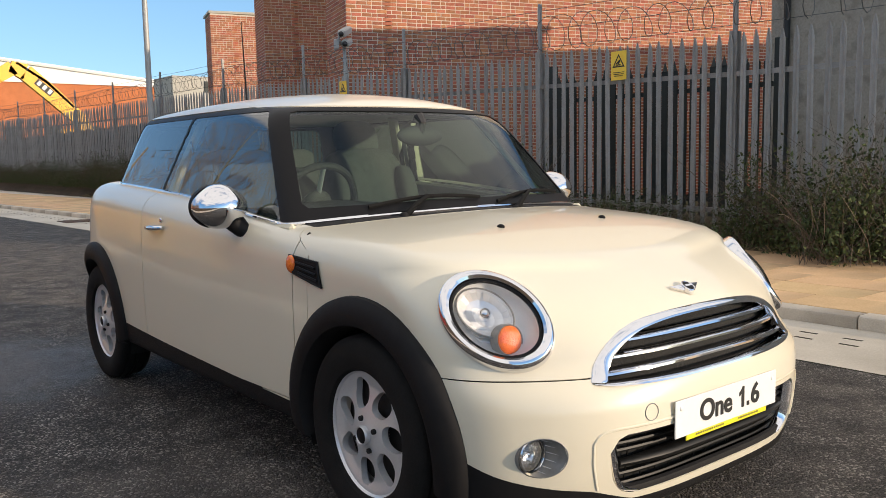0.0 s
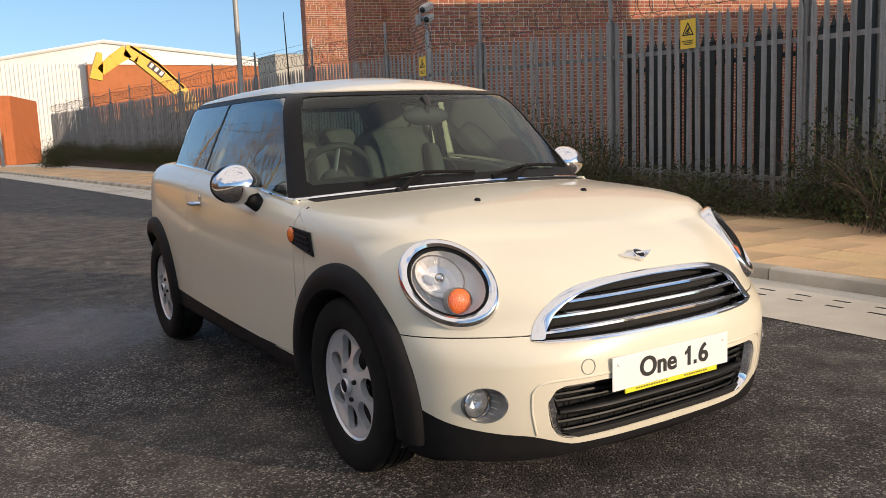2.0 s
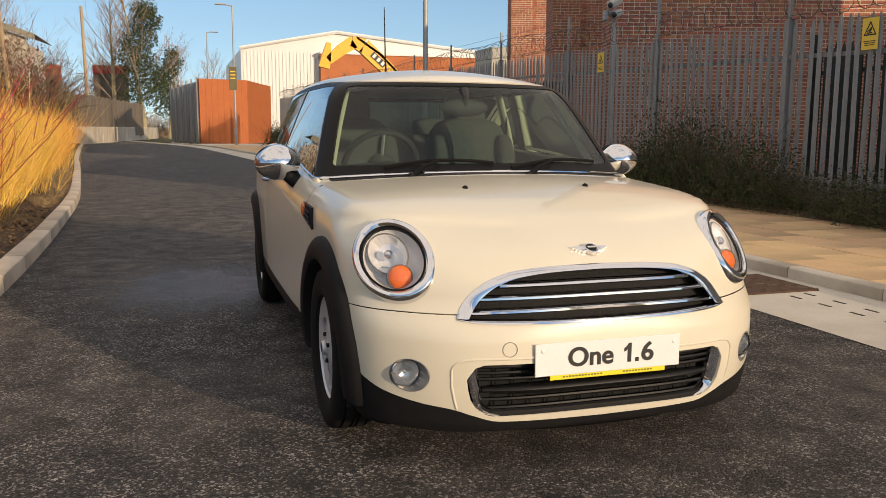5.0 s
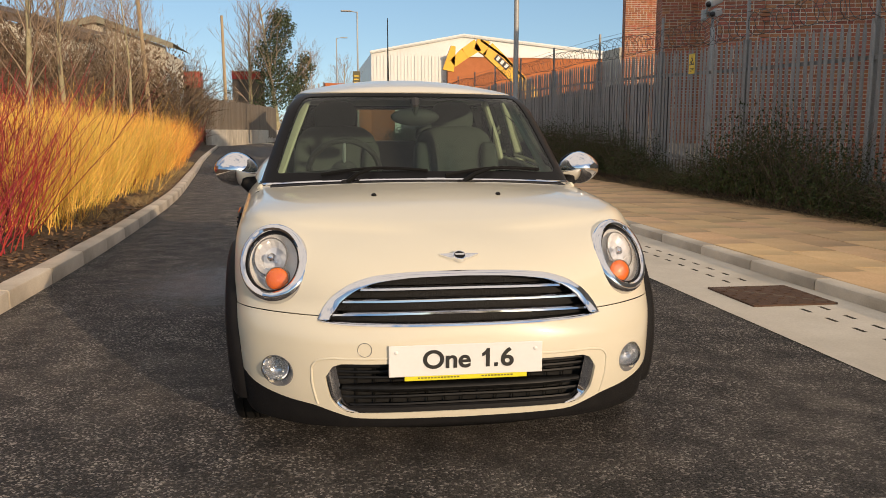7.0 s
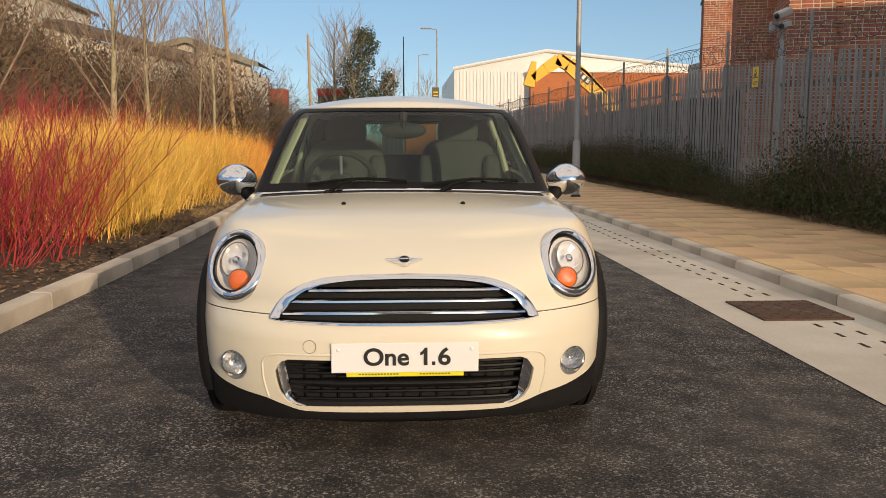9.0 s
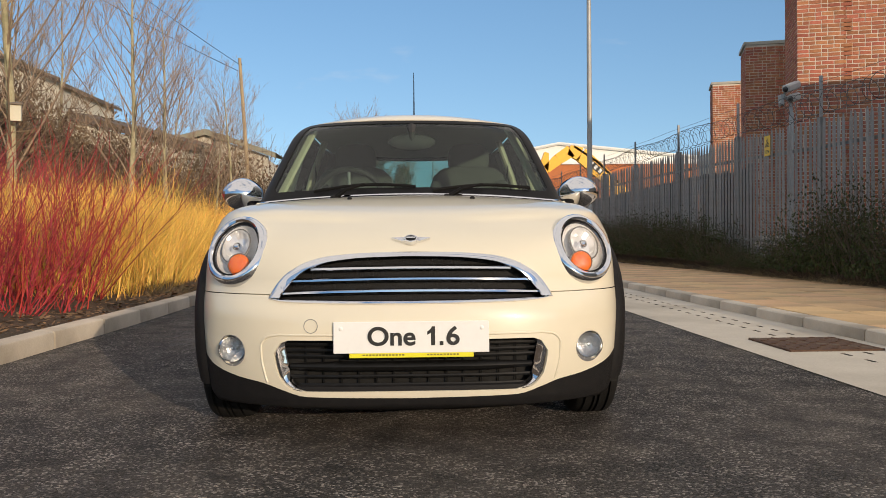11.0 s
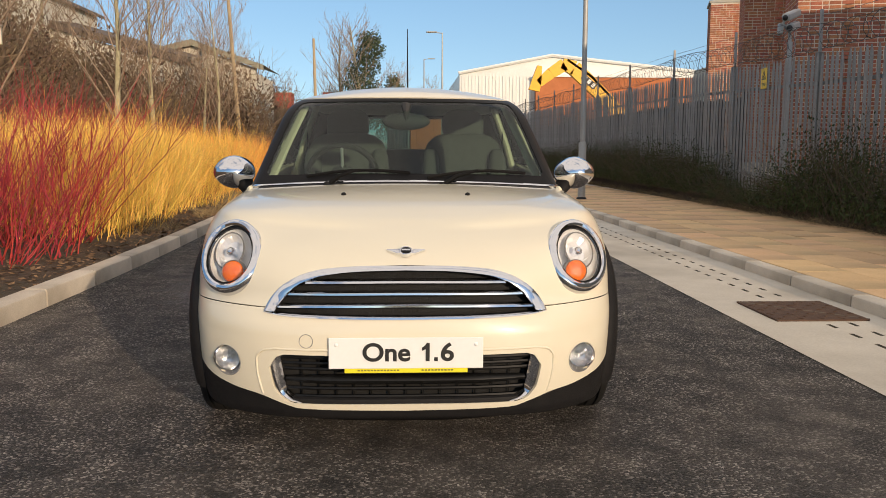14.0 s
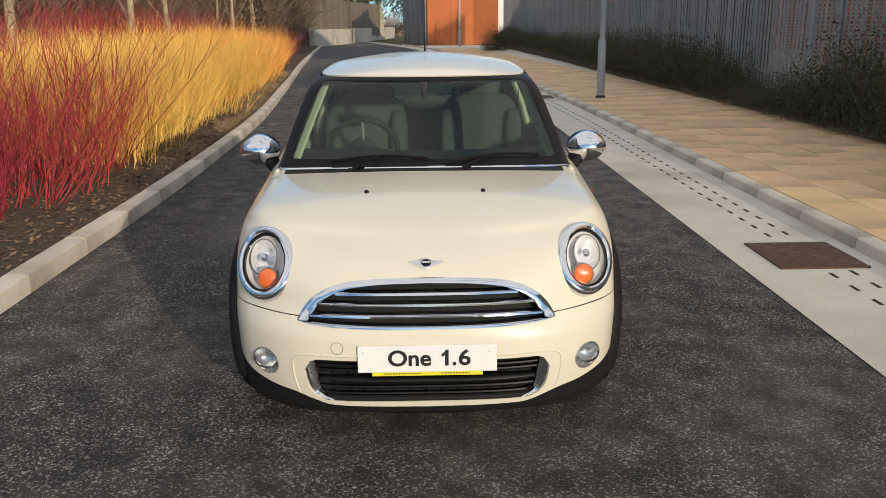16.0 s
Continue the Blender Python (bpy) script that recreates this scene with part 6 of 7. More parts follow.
street_lamp(3.71, 14.0, 7.8, 0, 0.08, 0.085)
street_lamp(2.6, 56.0, 9.3, 0, 0.10)
street_lamp(1.96, 84.8, 10.6, 180, 0.11)
street_lamp(-0.74, 118.0, 12.2, 0, 0.13)
g = thing("lamp_sign", "dark and yellow notice plate fixed to a street lamp", "sign", at=pose(2.6, 55.922, 4.5))
put("plate", M().box((-0.1, 0, 0), (0.5, 0.02, 1.55), 0.005), surface("notice", (0.10, 0.085, 0.03), (0.16, 0.13, 0.05), 2, 0.6), g)
for k in range(3):
    put("print_bar", M().box((-0.1, -0.012, 0.45 - 0.22 * k), (0.32, 0.006, 0.07), 0), SIGNY, g)


def telegraph_pole(x, y, h, lean, r=0.13):
    g = thing("telegraph_pole", "brown timber telegraph pole leaning slightly", "pole", "telegraph poles", at=pose(x, y, 0, 0, lean, 0))
    put("shaft", M().tube([(0, 0, 0), (0, 0, h * 0.5), (0, 0, h)], [r * 1.1, r, r * 0.8], 12), POLE, g)
    put("insulator", M().tube([(-0.08, 0, h - 0.35), (0.1, 0, h - 0.30)], 0.035, 6), SIGNK, g)
    return g


telegraph_pole(-8.35, 40.0, 10.25, -3.4, 0.10)
telegraph_pole(-9.2, 85.0, 12.6, -1.0, 0.16)
cab = thing("overhead_cable", "thin black overhead cables to the pole", "cable")
for k, (dz, x1, z1) in enumerate(((-0.2, -19.5, 18.2), (-0.55, -21.0, 16.6))):
    put("wire", M().tube([(-8.95 + (x1 + 8.95) * t, 40 - 10 * t, 10.1 + dz + (z1 - 10.1) * t - 1.9 * t * (1 - t)) for t in np.linspace(0, 1, 16)], 0.016, 4), SIGNK, cab)

# orange hut, gate and low wall at the bend
hut = thing("rust_orange_building", "low rust-orange clad building at the bend of the road", "building")
A0, A1, B1 = Vector((0.43, 61.2, 0)), Vector((3.95, 62.4, 0)), Vector((6.6, 71.0, 0))
for a, b in ((A0, A1), (A1, B1)):
    d = (b - a)
    nn = 8 if a is A0 else 12
    for k in range(nn):
        p, q = a + d * (k / nn), a + d * ((k + 0.985) / nn)
        nrm = Vector((d.y, -d.x, 0)).normalized()
        put("panel", M().add([p, q, q + Vector((0, 0, 4.75)), p + Vector((0, 0, 4.75)), p - nrm * 0.2, q - nrm * 0.2, q - nrm * 0.2 + Vector((0, 0, 4.75)), p - nrm * 0.2 + Vector((0, 0, 4.75))],
            [(0, 1, 2, 3), (3, 2, 6, 7), (1, 5, 6, 2), (4, 0, 3, 7), (5, 4, 7, 6)]).mesh("panel", False), ORANGEH, hut)
put("core", M().add([A0 + Vector((0.1, 0.12, 0)), A1 + Vector((-0.05, 0.12, 0)), B1 + Vector((-0.2, 0, 0)), A0 + Vector((0.5, 9, 0))] + [p + Vector((0, 0, 4.7)) for p in (A0 + Vector((0.1, 0.12, 0)), A1 + Vector((-0.05, 0.12, 0)), B1 + Vector((-0.2, 0, 0)), A0 + Vector((0.5, 9, 0)))],
    [(0, 1, 5, 4), (1, 2, 6, 5), (2, 3, 7, 6), (3, 0, 4, 7), (4, 5, 6, 7)]).mesh("core", False), ORANGEH, hut)
gt = thing("steel_gate", "grey steel gate standing open beside the orange building", "gate")
for k in range(6):
    p = Vector((0.30 - k * 0.36, 61.5 + k * 2.3, 0))
    put("board", M().box((p.x, p.y + 1.1, 2.35), (0.07, 2.1, 4.5), 0.01, Matrix.Rotation(radians(8.9), 3, 'Z')), STEEL, gt)
    put("post", M().box((p.x, p.y, 2.4), (0.14, 0.14, 4.9), 0.01), STEEL, gt)
lw = thing("low_concrete_wall", "pale low concrete wall along the bend", "wall", "", "structure")
for k in range(22):
    t0 = k / 22
    a = Vector((-8.1 + 4.6 * t0**0.8, 60 + 42 * t0, 0))
    t1 = (k + 0.97) / 22
    b = Vector((-8.1 + 4.6 * t1**0.8, 60 + 42 * t1, 0))
    mid, d = (a + b) / 2, (b - a)
    put("block", M().box((mid.x, mid.y, 0.62), (0.45, d.length, 1.28), 0.03, Matrix.Rotation(-math.atan2(d.x, d.y), 3, 'Z')), CONCRETE, lw)
tf = thing("timber_fence", "weathered grey timber board fence behind the planting", "fence")
board = M().box((0, 0, 0.75), (0.022, 0.135, 1.5), 0).mesh("board", False)
board.materials.append(TIMBER)
tall = M().box((0, 0, 1.55), (0.03, 0.40, 3.1), 0).mesh("board", False)
tall.materials.append(TIMBER)
r = random.Random(2)
for k in range(150):
    y = 8.0 + k * 0.15
    x = float(LEFT(y)) - 5.6
    put("board", board, None, tf, at=pose(x, y, bank_z(x, y) + r.uniform(-0.03, 0.03), 0, 0, r.uniform(-2, 2)))
for k in range(70):
    t = k / 70
    put("board", tall, None, tf, at=pose(-9.2 + 4.8 * t**0.8, 58 + 30 * t, 0.5 + r.uniform(-0.1, 0.05), 0, 0, -9))

# white shed, brick range and digger behind
sh = thing("white_shed", "large white clad industrial shed", "building")
m = M()
pr = [(8.7, 0), (8.7, 13.4), (23.5, 16.3), (60, 12.6), (60, 0)]
m.prism(pr, -40, Matrix(((1, 0, 0, 0), (0, 0, -1, 132), (0, 1, 0, 0), (0, 0, 0, 1))))
put("wall", m.mesh("wall", False), WHITEC, sh)
rib = M().box((0, 0, 0), (0.16, 0.10, 13.0), 0).mesh("rib", False)
rib.materials.append(WHITEC)
for k in range(34):
    put("rib", rib, None, sh, at=pose(9.1 + k * 0.55, 131.95, 6.6))
put("roof_edge", M().tube([(8.5, 131.7, 13.5), (23.5, 131.7, 16.4), (60.2, 131.7, 12.7)], 0.28, 6), WHITEC, sh)
ob2 = thing("orange_brick_range", "orange brick industrial range behind the fence", "building")
put("wall", M().box((43.6, 131.0, 6.45), (45.6, 1.4, 12.9), 0), ORANGEB, ob2)
put("parapet", M().box((43.6, 130.9, 13.05), (45.8, 1.7, 0.36), 0), WHITEC, ob2)
for k in range(7):
    put("window", M().box((26.2 + k * 5.4, 130.25, 5.7), (2.2, 0.2, 2.0), 0), DKSTEEL, ob2)
pc = thing("pale_block", "pale concrete block building", "building")
put("wall", M().box((40.5, 98, 5.6), (9, 6, 11.2), 0), COPING, pc)
put("opening", M().box((41.5, 94.95, 10.0), (3.2, 0.3, 1.3), 0), DKSTEEL, pc)


def digger():
    g = thing("excavator", "yellow excavator arm raised above the fence", "excavator", at=pose(0, 80, -0.11))

    def limb(name, pts, rad, mat=JCBY):
        v = []
        m2 = M()
        for (x, z), (x2, z2), w, w2 in zip(pts, pts[1:], rad, rad[1:]):
            d = Vector((x2 - x, 0, z2 - z)).normalized()
            nn = Vector((-d.z, 0, d.x))
            q = [Vector((x, 0, z)) + nn * w, Vector((x, 0, z)) - nn * w, Vector((x2, 0, z2)) - nn * w2, Vector((x2, 0, z2)) + nn * w2]
            m2.add([p + Vector((0, -0.3, 0)) for p in q] + [p + Vector((0, 0.3, 0)) for p in q], [(0, 1, 2, 3), (7, 6, 5, 4), (0, 4, 5, 1), (1, 5, 6, 2), (2, 6, 7, 3), (3, 7, 4, 0)])
        return put(name, m2.mesh(name, False), mat, g)
    limb("bucket", [(12.75, 7.2), (13.0, 8.3), (13.25, 9.6)], [0.55, 0.45, 0.22])
    limb("stick", [(13.2, 7.9), (14.4, 8.9), (15.7, 9.75)], [0.40, 0.55, 0.62])
    b = limb("boom", [(15.5, 9.85), (16.7, 9.4), (18.7, 7.6), (21.2, 5.2), (22.0, 3.5)], [0.50, 0.72, 0.70, 0.6, 0.55])
    limb("ram", [(16.0, 10.2), (18.4, 8.6), (20.6, 6.4)], [0.10, 0.12, 0.10], SIGNK)
    put("decal", M().box((18.15, -0.32, 8.1), (1.7, 0.03, 0.62), 0, Matrix.Rotation(radians(41), 3, 'Y')), SIGNK, b)
    for k in range(3):
        put("decal_mark", M().box((17.75 + k * 0.42, -0.35, 8.45 - k * 0.36), (0.3, 0.03, 0.42), 0, Matrix.Rotation(radians(41), 3, 'Y')), WHITEC, b)
    put("cab", M().box((20.5, 0.6, 3.4), (2.2, 1.6, 2.0), 0.15), JCBY, g)
    put("body", M().box((22.5, 0.3, 2.2), (5.5, 2.2, 1.6), 0.2), JCBY, g)
    put("track", M().box((22.0, 0.3, 0.7), (5.0, 2.6, 1.3), 0.4), SIGNK, g)


digger()

# cream house and low sheds on the bank
hs = thing("cream_house", "cream rendered house with a brown tiled roof", "house")
hw = Matrix(((-1, 0, 0, -18.2), (0, 0, 1, 40.0), (0, 1, 0, 0), (0, 0, 0, 1)))
put("wall", M().prism([(0, 1.5), (10, 1.5), (10, 11.0), (5, 11.2), (0, 9.0)], 8, hw).mesh("wall", False), RENDER, hs)
put("roof", M().tube([(-18.0, 39.6, 9.05), (-23.2, 39.6, 11.3), (-29, 39.6, 10.5)], 0.16, 6), ROOF, hs)
put("roof_slope", M().add([(-17.9, 39.5, 9.0), (-23.2, 39.5, 11.3), (-23.2, 48.5, 11.3), (-17.9, 48.5, 9.0), (-17.9, 39.5, 8.8), (-17.9, 48.5, 8.8)], [(0, 1, 2, 3), (0, 3, 5, 4)]).mesh("roof_slope", False), ROOF, hs)
sd = thing("low_house", "low rendered building with a brown pitched roof", "house")
put("wall", M().prism([(11.5, 1.9), (18.9, 1.9), (18.9, 7.45), (11.5, 5.52)], 3.4, Matrix(((-1, 0, 0, 0), (0, 0, 1, 41.5), (0, 1, 0, 0), (0, 0, 0, 1)))).mesh("wall", False), RENDER, sd)
put("roof", M().add([(-19.0, 41.2, 7.9), (-11.3, 41.2, 5.9), (-11.3, 41.2, 5.5), (-19.0, 41.2, 7.5), (-19.0, 44.9, 8.3), (-11.3, 44.9, 6.3)], [(3, 2, 1, 0), (0, 1, 5, 4)]).mesh("roof", False), ROOF, sd)
gs = thing("grey_roofed_shed", "long shed with a mossy grey roof on the bank", "building")
put("wall", M().box((-11.9, 48.6, 3.3), (6.8, 6.2, 4.4), 0), RENDER, gs)
put("roof", M().add([(-15.6, 45.0, 6.4), (-12.0, 45.0, 7.3), (-8.0, 45.0, 5.9), (-8.0, 51.7, 5.9), (-12.0, 51.7, 7.3), (-15.6, 51.7, 6.4), (-8.0, 45.0, 5.6), (-15.6, 45.0, 6.1), (-12.0, 45.0, 6.95)],
    [(0, 1, 4, 5), (1, 2, 3, 4), (7, 8, 1, 0), (8, 6, 2, 1)]).mesh("roof", False), surface("mossy_roof", (0.22, 0.21, 0.15), (0.34, 0.33, 0.25), 1.5, 0.9, 0, 0.01, 20), gs)
put("gable", M().prism([(8.5, 5.4), (15.3, 5.4), (15.3, 6.1), (12.0, 6.93), (8.5, 5.75)], 0.3, Matrix(((-1, 0, 0, 0), (0, 0, 1, 45.4), (0, 1, 0, 0), (0, 0, 0, 1)))).mesh("gable", False), RENDER, gs)
for (x, y, z, w, h) in ((-12.8, 80, 5.9, 3.6, 1.5), (-7.9, 98, 7.5, 3.6, 0.9)):
    c = thing("red_shed", "shed with red upper boards half hidden by scrub", "shed", "red sheds", at=pose(x, y, 0))
    put("body", M().box((0, 0, z), (w, 2.4, h), 0.03), REDP, c)
    put("roof", M().box((0, 0, z + h / 2 + 0.03), (w + 0.1, 2.5, 0.08), 0), COPING, c)
    put("lower_wall", M().box((0, 0.02, (z - h / 2) / 2), (w - 0.1, 2.3, z - h / 2), 0), TIMBER, c)


# ---- plants ----
def stems(seed, count, spread, lo, hi, lean, r0, shoots):
    """A clump of upright stems with side shoots."""
    r = random.Random(seed)
    canes, twigs = ([], []), ([], [])

    def stem(into, p, d, length, rad, segs, bend):
        v, f = into
        k0 = len(v)
        q = p.copy()
        for i in range(segs + 1):
            t = i / segs
            rr = rad * (1 - 0.75 * t)
            a0 = r.uniform(0, 6)
            for j in range(3):
                a = 2.094 * j
                v.append((q.x + rr * math.cos(a), q.y + rr * math.sin(a), q.z))
            d = (d + bend * (1.0 / segs) + Vector((r.uniform(-0.2, 0.2), r.uniform(-0.2, 0.2), 0))).normalized()
            q = q + d * (length / segs)
        for i in range(segs):
            for j in range(3):
                a, b = k0 + i * 3 + j, k0 + i * 3 + (j + 1) % 3
                f.append((a, b, b + 3, a + 3))
        return q
    for _ in range(count):
        a, rad = r.uniform(0, 6.283), spread * math.sqrt(r.random())
        p = Vector((rad * math.cos(a), rad * math.sin(a), -0.03))
        out = Vector((math.cos(a), math.sin(a), 0)) * lean * (0.25 + rad / spread) + Vector((r.gauss(0, 0.2), r.gauss(0, 0.2), 0))
        d = (Vector((0, 0, 1)) + out).normalized()
        length = r.uniform(lo, hi)
        segs = 5
        stem(canes, p, d, length, r0 * r.uniform(0.7, 1.2), segs, Vector((0, 0, 0.25)))
        for _ in range(shoots):
            t = r.uniform(0.30, 0.85)
            b = p + d * (length * t)
            s = (d + Vector((r.uniform(-0.9, 0.9), r.uniform(-0.9, 0.9), 0.05))).normalized()
            stem(twigs, b, s, length * r.uniform(0.16, 0.42), r0 * 0.55, 2, Vector((0, 0, 0.5)))
    out = []
    for v, f in (canes, twigs):
        m = M()
        m.v, m.f = [tuple(q) for q in v], f
        out.append(m)
    return out


def shrub_meshes(seeds, mat, **kw):
    out = []
    for s in seeds:
        pair = [m.mesh(nm, True, 80) for m, nm in zip(stems(s, **kw), ("cane_clump", "side_growth"))]
        for me in pair:
            me.materials.append(mat)
        out.append(pair)
    return out


YM = shrub_meshes((1, 2, 3), YSTEM, count=130, spread=0.50, lo=0.50, hi=1.42, lean=0.22, r0=0.0040, shoots=11)
OM = shrub_meshes((4, 5), OSTEM, count=118, spread=0.50, lo=0.45, hi=1.38, lean=0.22, r0=0.0042, shoots=11)
RM = shrub_meshes((6, 7), RSTEM, count=60, spread=0.46, lo=0.55, hi=1.75, lean=0.42, r0=0.0060, shoots=6)


def plant(meshes, x, y, scale, label, group):
    ob = thing("dogwood_shrub", label, "shrub", group)
    for me in rnd.choice(meshes):
        put(me.name.split(".")[0], me, None, ob)
    ob.matrix_basis = pose(x, y, bank_z(x, y), rnd.uniform(-4, 4), rnd.uniform(-4, 4), rnd.uniform(0, 360)) @ Matrix.Diagonal((scale * rnd.uniform(0.95, 1.2), scale * rnd.uniform(0.95, 1.2), scale, 1))


for k in range(74):
    row = k % 3
    y = 5.6 + (k // 3) * 0.72 + row * 0.24
    x = float(LEFT(y)) - 1.05 - row * 0.95 + rnd.uniform(-0.16, 0.16)
    far = y > 13.5
    if far and rnd.random() < 0.55:
        plant(OM, x, y, rnd.uniform(0.92, 1.1), "leafless orange-stemmed dogwood shrub", "dogwood shrubs")
    elif 11.6 < y < 13.4 and row == 0:
        plant(RM, x - 0.1, y, rnd.uniform(0.65, 0.8), "leafless crimson-stemmed dogwood shrub", "dogwood shrubs")
    else:
        plant(YM, x, y, rnd.uniform(0.88, 1.08), "leafless yellow-stemmed dogwood shrub", "dogwood shrubs")
for k in range(10):
    y = 2.7 + (k // 3) * 0.75 + (k % 3) * 0.2
    x = float(LEFT(y)) - 1.15 - (k % 3) * 0.85 + rnd.uniform(-0.15, 0.15)
    plant(RM, x, y, rnd.uniform(0.92, 1.1), "leafless crimson-stemmed dogwood shrub", "dogwood shrubs")
for k in range(30):
    y = 9 + k * 0.72
    x = float(LEFT(y)) - 4.15 + rnd.uniform(-0.35, 0.35)
    plant(RM, x, y, rnd.uniform(1.1, 1.35), "leafless crimson-stemmed dogwood shrub", "dogwood shrubs")
for k in range(14):
    y = 22.5 + k * 0.75
    x = float(LEFT(y)) - 1.0 - (k % 2) * 0.9
    plant(OM if k % 3 else RM, x, y, rnd.uniform(0.85, 1.0), "leafless orange-stemmed dogwood shrub", "dogwood shrubs")


def branch_tree(seed, h, r0, levels=4, spread=0.60, first=0.22, upright=0.45):
    """Trunk and crown of a bare tree, as two meshes."""
    r = random.Random(seed)
    trunk, crown = M(), M()
    pts, rad = [], []
    q = Vector((0, 0, -0.05))
    d = Vector((r.uniform(-0.03, 0.03), r.uniform(-0.03, 0.03), 1)).normalized()
    n = 12
    for i in range(n + 1):
        pts.append(q.copy())
        rad.append(r0 * (1 - 0.86 * i / n) * (1.25 if i == 0 else 1))
        d = (d + Vector((r.uniform(-0.05, 0.05), r.uniform(-0.05, 0.05), 0.02))).normalized()
        q = q + d * (h / n)
    trunk.tube(pts, rad, 10)

    def grow(p, d, length, rr, level):
        seg = 4 if level < 2 else 3
        line, rads = [p.copy()], [rr]
        q, dd = p.copy(), d.copy()
        for i in range(seg):
            dd = (dd + Vector((r.uniform(-0.16, 0.16), r.uniform(-0.16, 0.16), 0.10 * upright + r.uniform(-0.05, 0.08)))).normalized()
            q = q + dd * (length / seg)
            line.append(q.copy())
            rads.append(rr * (1 - 0.75 * (i + 1) / seg))
        crown.tube(line, rads, 6 if level == 0 else (4 if level == 1 else 3), cap=False)
        if level + 1 < levels:
            for _ in range(r.choice((3, 4, 5)) if level < 2 else r.choice((2, 3, 4))):
                t = r.uniform(0.25, 0.95)
                i = min(int(t * seg), seg - 1)
                b = line[i].lerp(line[i + 1], t * seg - i)
                s = (dd + Vector((r.uniform(-1, 1), r.uniform(-1, 1), r.uniform(-0.2, 0.7))) * spread).normalized()
                grow(b, s, length * r.uniform(0.35, 0.62), max(rr * 0.42, 0.004), level + 1)
    nb = 32
    for k in range(nb):
        t = first + (0.97 - first) * k / nb
        i = min(int(t * n), n - 1)
        b = pts[i].lerp(pts[i + 1], t * n - i)
        a = k * 2.4 + r.uniform(-0.4, 0.4)
        s = Vector((math.cos(a) * spread, math.sin(a) * spread, 0.55 + upright * 0.5)).normalized()
        grow(b, s, h * (0.44 - 0.30 * t) * r.uniform(0.8, 1.2), r0 * 0.24 * (1 - 0.5 * t), 0)
    return trunk.mesh("trunk"), crown.mesh("crown", True, 80)


TREES = []
for s, h in ((21, 8.5), (22, 8.0), (23, 7.4)):
    t, c = branch_tree(s, h, 0.088, first=0.19)
    t.materials.append(BARK)
    c.materials.append(TWIG)
    TREES.append((t, c))


def tree(x, y, k, scale, turn, label="slender bare young tree with a pale trunk"):
    g = thing("bare_tree", label, "tree", "bare trees", at=pose(x, y, bank_z(x, y) if x < -3 else 0, 0, 0, turn) @ Matrix.Diagonal((scale, scale, scale, 1)))
    put("trunk", TREES[k][0], None, g)
    put("crown", TREES[k][1], None, g)
    return g


for i, (x, y, k, sc, tu) in enumerate(((-6.75, 10.8, 0, 1.05, 10), (-6.6, 16.2, 1, 0.95, 120), (-7.3, 21.8, 2, 1.0, 200), (-7.4, 30.2, 0, 0.85, 260), (-9.0, 35.0, 1, 0.85, 40),
                                       (-9.5, 41.0, 2, 0.9, 310), (-10.2, 47.0, 0, 0.8, 90), (-11.0, 53.0, 1, 0.85, 150), (-12.0, 21.0, 2, 1.1, 77), (-14.0, 30.0, 0, 1.0, 190),
                                       (-10.6, 14.0, 1, 0.95, 300), (-7.2, 5.5, 2, 1.0, 60), (-13.0, 42.0, 1, 1.1, 20), (-9.8, 64.0, 2, 0.9, 130))):
    tree(x, y, k, sc, tu)
nb = thing("nest_box", "pale wooden nest box on a tree trunk", "nest box", at=pose(-6.62, 10.66, bank_z(-6.75, 10.8) + 2.55, 0, 0, 20))
put("box", M().box((0, 0, 0.14), (0.17, 0.15, 0.28), 0.006), TRIM, nb)
put("roof", M().box((0, -0.02, 0.30), (0.22, 0.21, 0.025), 0.004, Matrix.Rotation(radians(12), 3, 'X')), TIMBER, nb)


# brambles on the bank
def brambles():
    r = random.Random(9)
    m = M()
    for _ in range(6000):
        y = r.uniform(4, 62) if r.random() < 0.75 else r.uniform(8, 30)
        x = float(LEFT(y)) - r.uniform(5.2, 13.5)
        p = Vector((x, y, bank_z(x, y) - 0.05))
        a = r.uniform(0, 6.28)
        d = Vector((math.cos(a) * 0.7, math.sin(a) * 0.7, 1.0)).normalized()
        ln = r.uniform(0.9, 2.7)
        line, rr = [], []
        n = 4
        for i in range(n + 1):
            line.append(p.copy())
            rr.append((0.011 if y < 30 else 0.018) * (1 - 0.7 * i / n))
            d = (d + Vector((r.uniform(-0.3, 0.3), r.uniform(-0.3, 0.3), -0.16 - 0.1 * i))).normalized()
            p = p + d * (ln / n)
        m.tube(line, rr, 3, cap=False)
    ob = put("bramble_thicket", m, surface("bramble", (0.105, 0.068, 0.043), (0.23, 0.16, 0.10), 6, 0.9, 0, 0, 40, island=0.35, hue=0.02))
    tagged(ob, "tangled brown winter brambles on the bank", "brambles", "", "stuff")


brambles()


